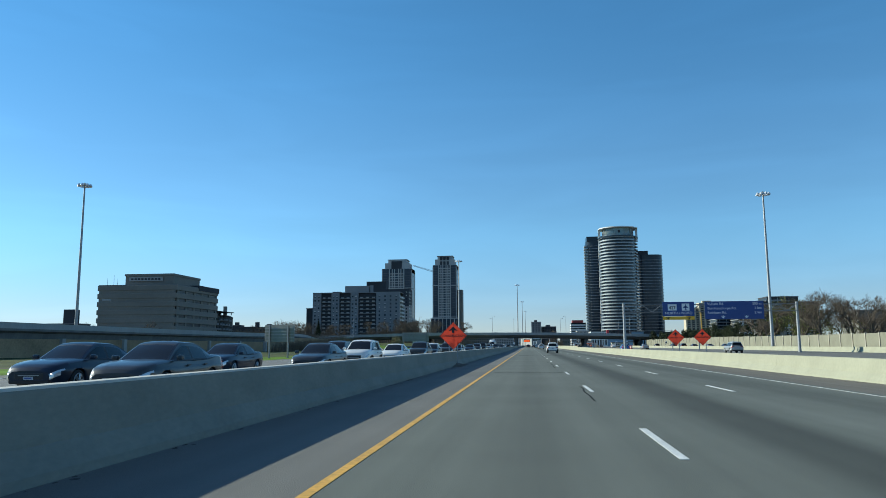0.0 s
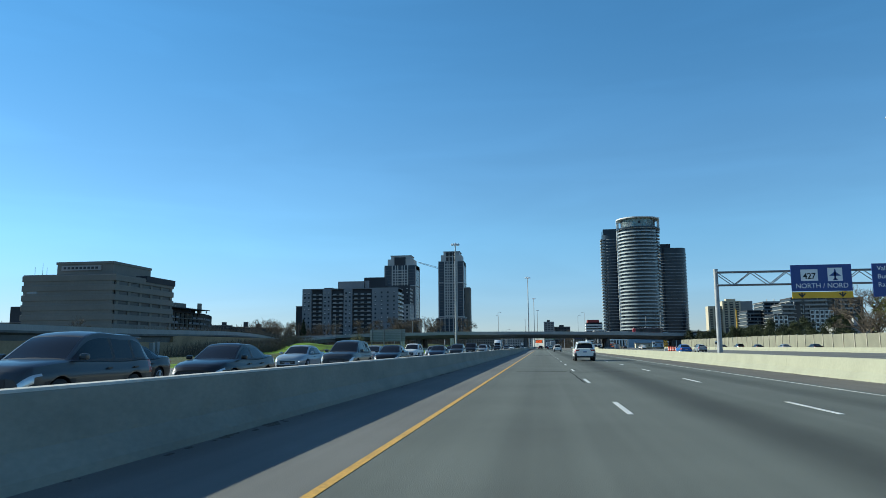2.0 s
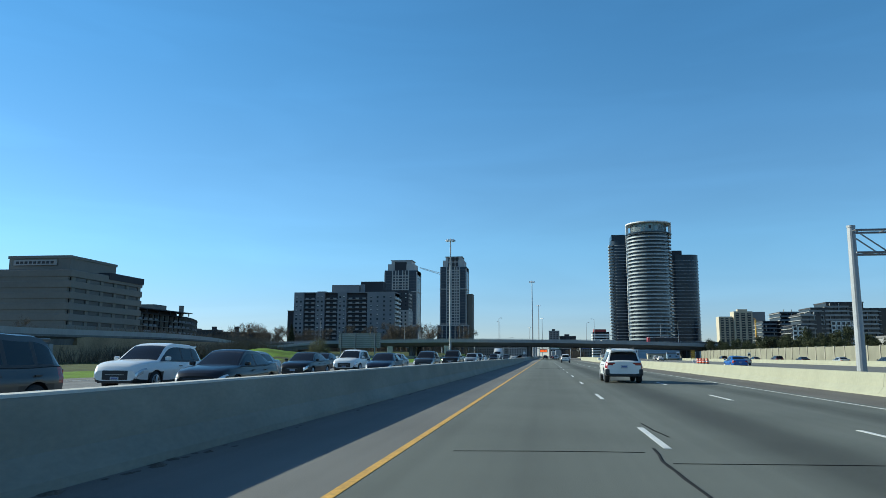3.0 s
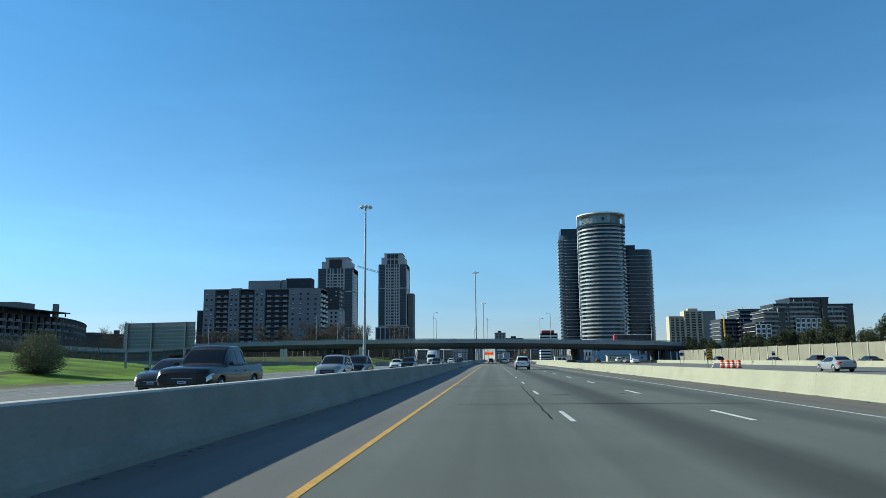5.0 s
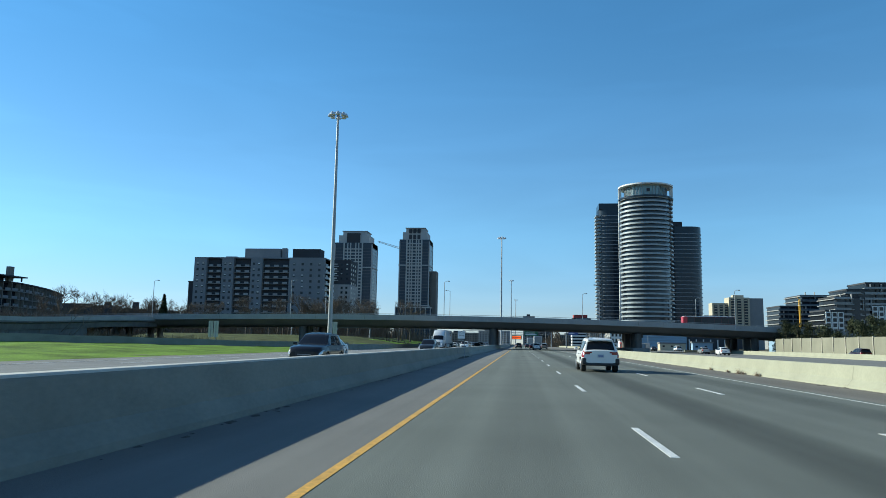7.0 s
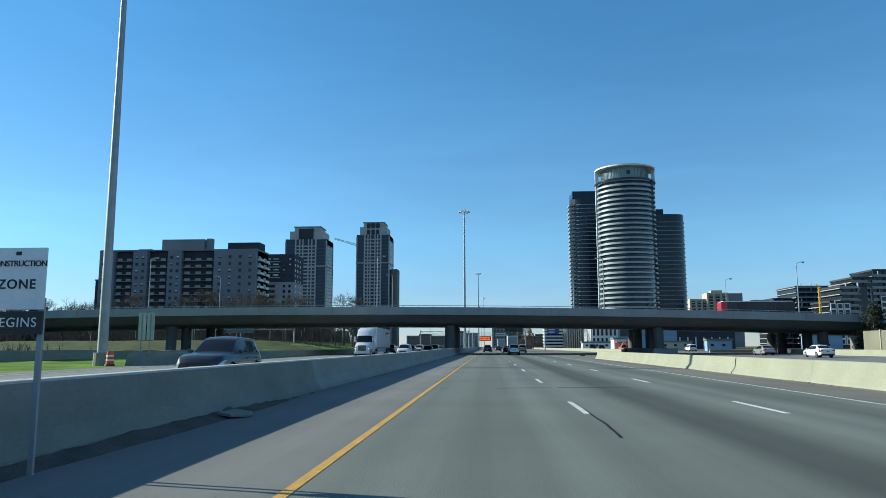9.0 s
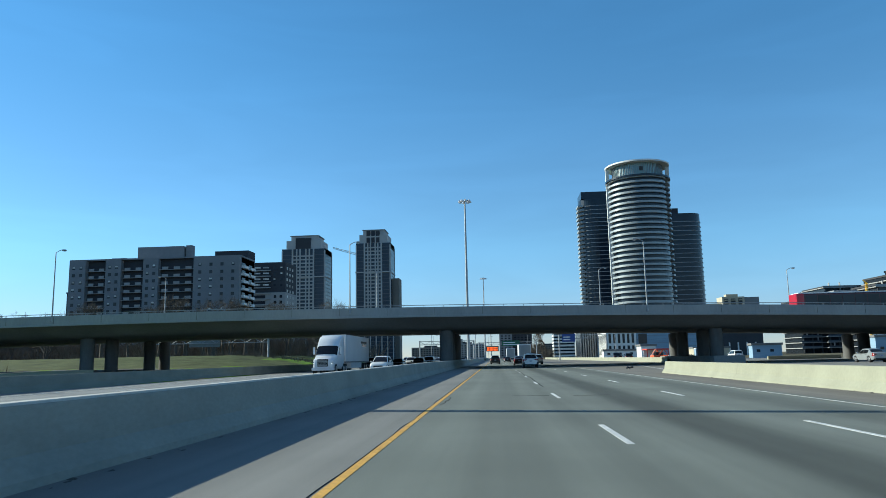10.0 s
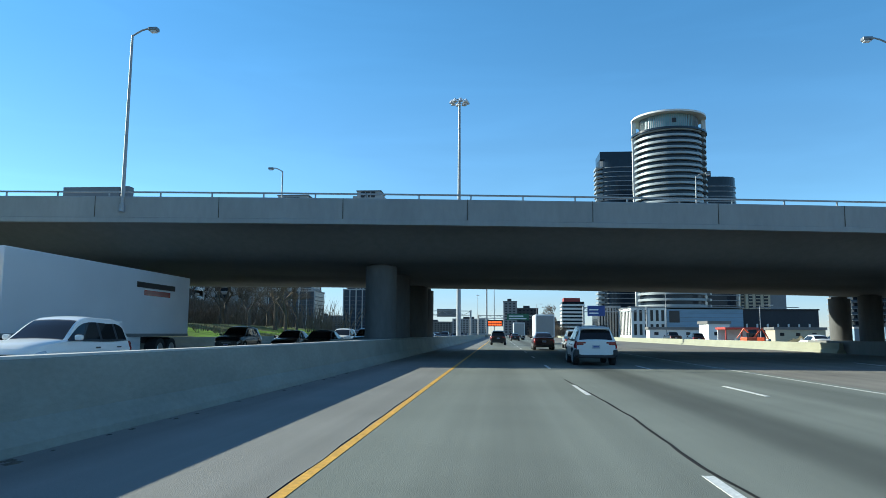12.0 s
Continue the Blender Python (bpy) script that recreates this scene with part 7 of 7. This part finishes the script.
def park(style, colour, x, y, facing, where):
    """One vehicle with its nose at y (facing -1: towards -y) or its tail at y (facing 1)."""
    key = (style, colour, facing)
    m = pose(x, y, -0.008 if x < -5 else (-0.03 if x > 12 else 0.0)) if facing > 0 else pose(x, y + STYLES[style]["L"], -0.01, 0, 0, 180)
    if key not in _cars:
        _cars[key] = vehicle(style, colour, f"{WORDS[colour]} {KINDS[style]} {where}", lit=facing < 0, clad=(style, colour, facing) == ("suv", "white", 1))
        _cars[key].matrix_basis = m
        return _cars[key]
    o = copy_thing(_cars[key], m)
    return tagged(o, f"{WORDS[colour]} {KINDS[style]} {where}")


OPP = "with lit lamps on the opposite lanes"
L1, L2, L3 = -10.4, -14.1, -17.8
for style, colour, x, y in (("sedan", "grey", L1, 17.2), ("sedan", "grey", L1, 33), ("suv", "white", L1, 42.3), ("sedan", "white", L1, 53.6), ("suv", "grey", L1, 66.8), ("sedan", "black", L1, 75.2), ("suv", "grey", L1, 90.6), ("sedan", "black", L1, 102.4), ("sedan", "blue", L1, 126), ("suv", "grey", L1, 143), ("pickup", "black", L1, 160.6), ("suv", "silver", L1, 182.2),
                            ("suv", "black", L1, 190.6), ("suv", "black", L1, 225.6), ("suv", "grey", L1, 271.4), ("suv", "white", -11.8, 344.5), ("sedan", "grey", L1, 367.5), ("suv", "black", L1, 382), ("sedan", "silver", L1, 401),
                            ("sedan", "blue", L2, 19), ("sedan", "blue", L2, 30.4), ("suv", "grey", L2, 50), ("sedan", "black", L2, 74.5), ("sedan", "pale", L2, 93.6), ("suv", "white", L2, 104), ("sedan", "silver", L2, 112.5), ("sedan", "black", L2, 121), ("suv", "white", L2, 131.5), ("sedan", "silver", L2, 147), ("sedan", "grey", L2, 166), ("sedan", "white", L2, 242),
                            ("sedan", "black", L2, 374), ("suv", "white", L2, 390), ("suv", "black", L3, 64), ("sedan", "grey", L3, 8), ("sedan", "grey", L3, 136), ("suv", "black", L3, 374), ("sedan", "white", L3, 386)):
    park(style, colour, x, y, -1, OPP)
rg = random.Random(3)
for x in (L1, L2, L3):
    y = 408 + rg.uniform(0, 8)
    while y < 560:
        park(rg.choice(("sedan", "suv", "suv", "sedan")), rg.choice(("white", "black", "grey", "silver", "black", "grey")), x + rg.uniform(-0.15, 0.15), y, -1, "in the opposite queue")
        y += rg.uniform(17, 32)
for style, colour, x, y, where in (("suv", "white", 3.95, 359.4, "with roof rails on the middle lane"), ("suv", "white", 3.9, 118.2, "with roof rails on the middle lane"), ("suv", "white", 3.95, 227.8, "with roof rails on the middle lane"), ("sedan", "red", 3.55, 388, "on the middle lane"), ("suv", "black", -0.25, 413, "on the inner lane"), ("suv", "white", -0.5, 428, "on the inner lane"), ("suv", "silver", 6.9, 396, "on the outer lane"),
                                   ("sedan", "black", 3.0, 470, "on the middle lane"), ("sedan", "grey", 0.2, 500, "on the inner lane"), ("suv", "black", 3.6, 540, "on the middle lane"), ("suv", "white", 7.3, 560, "on the outer lane"), ("sedan", "black", -0.2, 585, "on the inner lane"),
                                   ("suv", "silver", 31, 112, "on the collector lanes"), ("sedan", "bright", 22, 168, "on the collector lanes"), ("sedan", "black", 53.6, 203, "on the service road"), ("sedan", "silver", 53.6, 221, "on the service road"), ("sedan", "black", 53.6, 241, "on the service road"), ("suv", "red", 53.6, 258, "on the service road"), ("suv", "red", 53.6, 310, "on the service road"), ("sedan", "black", 53.6, 276, "on the service road"), ("sedan", "silver", 32.2, 204.5, "on the collector lanes"), ("sedan", "white", 38, 330, "on the collector lanes"), ("sedan", "silver", 40, 352, "on the collector lanes"),
                                   ("pickup", "black", 29.5, 452, "parked in the yard"), ("sedan", "white", 31.4, 401, "parked in the yard"), ("van", "white", 51, 430, "parked in the yard"), ("sedan", "grey", 41, 418, "parked in the yard"), ("suv", "black", 30, 440, "parked in the yard")):
    park(style, colour, x, y, 1, where)

# ---- heavy vehicles ----
T_WHITE = car_paint("white_truck_paint", (0.66, 0.67, 0.68), 0.0)
TRAILER = mat("white_trailer_skin", (0.62, 0.63, 0.64), 0.45, 0.1, var=0.05, scale=0.5)


def wheel_set(parent, xs, y, r=0.5, w=0.3):
    for x in xs:
        bm = bmesh.new()
        tube(bm, (x - w / 2, y, r), (x + w / 2, y, r), r, n=22)
        t_ = part("wheel", bm, TYRE, parent)
        bm = bmesh.new()
        s_ = 1 if x > 0 else -1
        tube(bm, (x + s_ * w * 0.5, y, r), (x + s_ * (w * 0.5 + 0.03), y, r), r * 0.58, r * 0.5, 16)
        part("rim", bm, RIM, t_)


def lorry(x, y, label):
    """Highway tractor with a long box trailer; nose towards -y at y."""
    t = empty("tractor_trailer", pose(x, y, -0.01, 0, 0, 0), label, "truck")
    rows = ((0.0, 0.55, 1.28, 0.84), (0.10, 0.45, 1.45, 1.0), (0.5, 0.42, 1.58, 1.1), (1.5, 0.42, 1.82, 1.16), (1.6, 0.42, 1.96, 1.17), (2.35, 0.5, 2.86, 1.17), (2.5, 0.5, 3.02, 1.19), (2.9, 0.5, 3.45, 1.21), (3.4, 0.5, 3.80, 1.22), (4.0, 0.6, 3.98, 1.22), (4.6, 0.6, 4.0, 1.22))
    rings = []
    for yy, z0, z1, w in rows:
        half = ((0, z0), (w * 0.9, z0), (w, z0 + 0.15), (w, z1 - 0.34), (w * 0.94, z1 - 0.10), (w * 0.78, z1), (0, z1 + 0.03))
        rings.append([(u, yy, z) for u, z in half] + [(-u, yy, z) for u, z in half[-2:0:-1]])
    sk = skin(rings, True, lambda j, i, ce: "windscreen" if j == 4 and (i if i < 6 else 11 - i) >= 4 else "cab", ("cab", "windscreen"))
    for ring in (rings[0], rings[-1]):
        sk["cab"].faces.new([sk["cab"].verts.new(p) for p in ring])
    part("cab", sk["cab"], T_WHITE, t, "white aerodynamic sleeper cab", smooth=True)
    part("windscreen", sk["windscreen"], CAR_GLASS, t, "dark raked windscreen", smooth=True)
    for s_ in (-1, 1):
        a, b = sorted((s_ * 1.15, s_ * 1.235))
        part("side_window", boxed(a, b, 2.35, 3.1, 1.95, 2.65), CAR_GLASS, t)
        a, b = sorted((s_ * 0.62, s_ * 1.03))
        hl = part("headlamp", boxed(a, b, 0.06, 0.5, 1.0, 1.25, bevel=0.05), HEAD, t)
        part("running_lamp", boxed(a + 0.06, b - 0.06, 0.045, 0.07, 1.02, 1.06), DRL, hl, "lit daytime running lamp")
        a, b = sorted((s_ * 1.3, s_ * 1.5))
        part("mirror", boxed(a, b, 1.9, 2.1, 2.0, 2.75, bevel=0.04), T_WHITE, t)
        a, b = sorted((s_ * 0.75, s_ * 1.18))
        part("fuel_tank", boxed(a, b, 3.3, 4.8, 0.45, 1.05, bevel=0.15), STEEL, t)
    g_ = part("grille", boxed(-0.55, 0.55, -0.03, 0.2, 0.75, 1.5, bevel=0.05), TRIM_BK, t, "black barred grille")
    for i in range(5):
        part("bar", boxed(-0.5, 0.5, -0.05, -0.025, 0.85 + 0.13 * i, 0.89 + 0.13 * i), RIM, g_)
    part("bumper", boxed(-1.15, 1.15, 0.0, 0.4, 0.35, 0.65, bevel=0.08), T_WHITE, t)
    part("chassis", boxed(-0.45, 0.45, 3.5, 19.0, 0.75, 1.05), TRIM_BK, t)
    tr = part("trailer", boxed(-1.3, 1.3, 5.1, 19.3, 1.12, 4.1, bevel=0.04), TRAILER, t, "white box trailer")
    part("rail", boxed(-1.315, 1.315, 5.1, 19.3, 1.08, 1.22), STEEL_DK, tr)
    for i in range(2):
        for s_ in (-1, 1):
            a, b = sorted((s_ * 1.306, s_ * 1.312))
            part("marking_bar", boxed(a, b, 13.8 + 0.7 * i, 17.6 - 0.5 * i, 3.3 - 0.34 * i, 3.55 - 0.34 * i), TRIM_BK if i == 0 else TAIL, tr, "plain dark and red bars")
    part("skirt", boxed(-1.24, 1.24, 8.0, 14.5, 0.45, 1.1), TRAILER, t)
    wheel_set(t, (-1.02, 1.02), 1.0)
    for yy in (4.3, 5.5, 16.4, 17.6):
        wheel_set(t, (-0.98, 0.98), yy, w=0.55)
    return t


lorry(-17.6, 345.5, "white highway tractor with a long white box trailer")


def box_truck(x, y, label, L=9.0):
    t = empty("box_truck", pose(x, y, 0), label, "truck", "box trucks")
    b = part("box", boxed(-1.25, 1.25, 0, L, 1.0, 3.9, bevel=0.04), TRAILER, t)
    part("rear_door", boxed(-1.12, 1.12, -0.03, 0.02, 1.12, 3.7), B_LIGHT, b)
    for u in (-1.1, 1.0):
        part("tail_lamp", boxed(u, u + 0.14, -0.04, 0.03, 0.85, 0.98), TAIL, t)
    part("bumper", boxed(-1.1, 1.1, -0.05, 0.1, 0.45, 0.62), STEEL_DK, t)
    part("chassis", boxed(-0.45, 0.45, 0.1, L + 2, 0.7, 1.0), TRIM_BK, t)
    part("cab", boxed(-1.15, 1.15, L + 0.3, L + 2.6, 0.6, 2.7, bevel=0.15), T_WHITE, t)
    for yy in (1.6, L + 1.5):
        wheel_set(t, (-0.98, 0.98), yy, w=0.5)
    return t


box_truck(5.9, 424, "white box truck ahead with closed rear doors")
box_truck(4.4, 492, "white box truck farther ahead on the lanes")
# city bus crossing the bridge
# one red bus: tail paint bright for sun, side paint darkened for shade
BUS_SUNLIT = car_paint("sunlit_tail_bus_paint", (0.42, 0.012, 0.03), 0.0)
BUS_SHADED = car_paint("shaded_side_bus_paint", (0.06, 0.008, 0.014), 0.0)
bz = bridge_top(45) - 1.0
bus = empty("city_bus", pose(39.2, BY0 + 5.0 + askew(45), bz), "dark-windowed red city bus on the bridge, side painted as shaded", "bus")
part("body", boxed(0.9, 12.2, 0, 2.5, 0.35, 2.95, bevel=0.15), BUS_SHADED, bus)
part("tail_panel", boxed(0, 1.0, -0.01, 2.51, 0.4, 2.97, bevel=0.12), BUS_SUNLIT, bus, "tail painted bright red as sunlit")
part("roof", boxed(0.3, 11.9, 0.1, 2.4, 2.9, 3.08, bevel=0.06), B_WHITE, bus)
for k in range(7):
    part("window", boxed(1.15 + 1.56 * k, 2.62 + 1.56 * k, -0.03, 0.1, 1.25, 2.7), GLASS_DK, bus)
part("unit", boxed(5, 8, 0.5, 2.0, 3.05, 3.3, bevel=0.06), B_GREY, bus)
for xx in (2.4, 9.2):
    bm = bmesh.new()
    tube(bm, (xx, -0.02, 0.5), (xx, 0.4, 0.5), 0.5, n=18)
    part("wheel", bm, TYRE, bus)
    bm = bmesh.new()
    tube(bm, (xx, 2.1, 0.5), (xx, 2.52, 0.5), 0.5, n=18)
    part("wheel", bm, TYRE, bus)
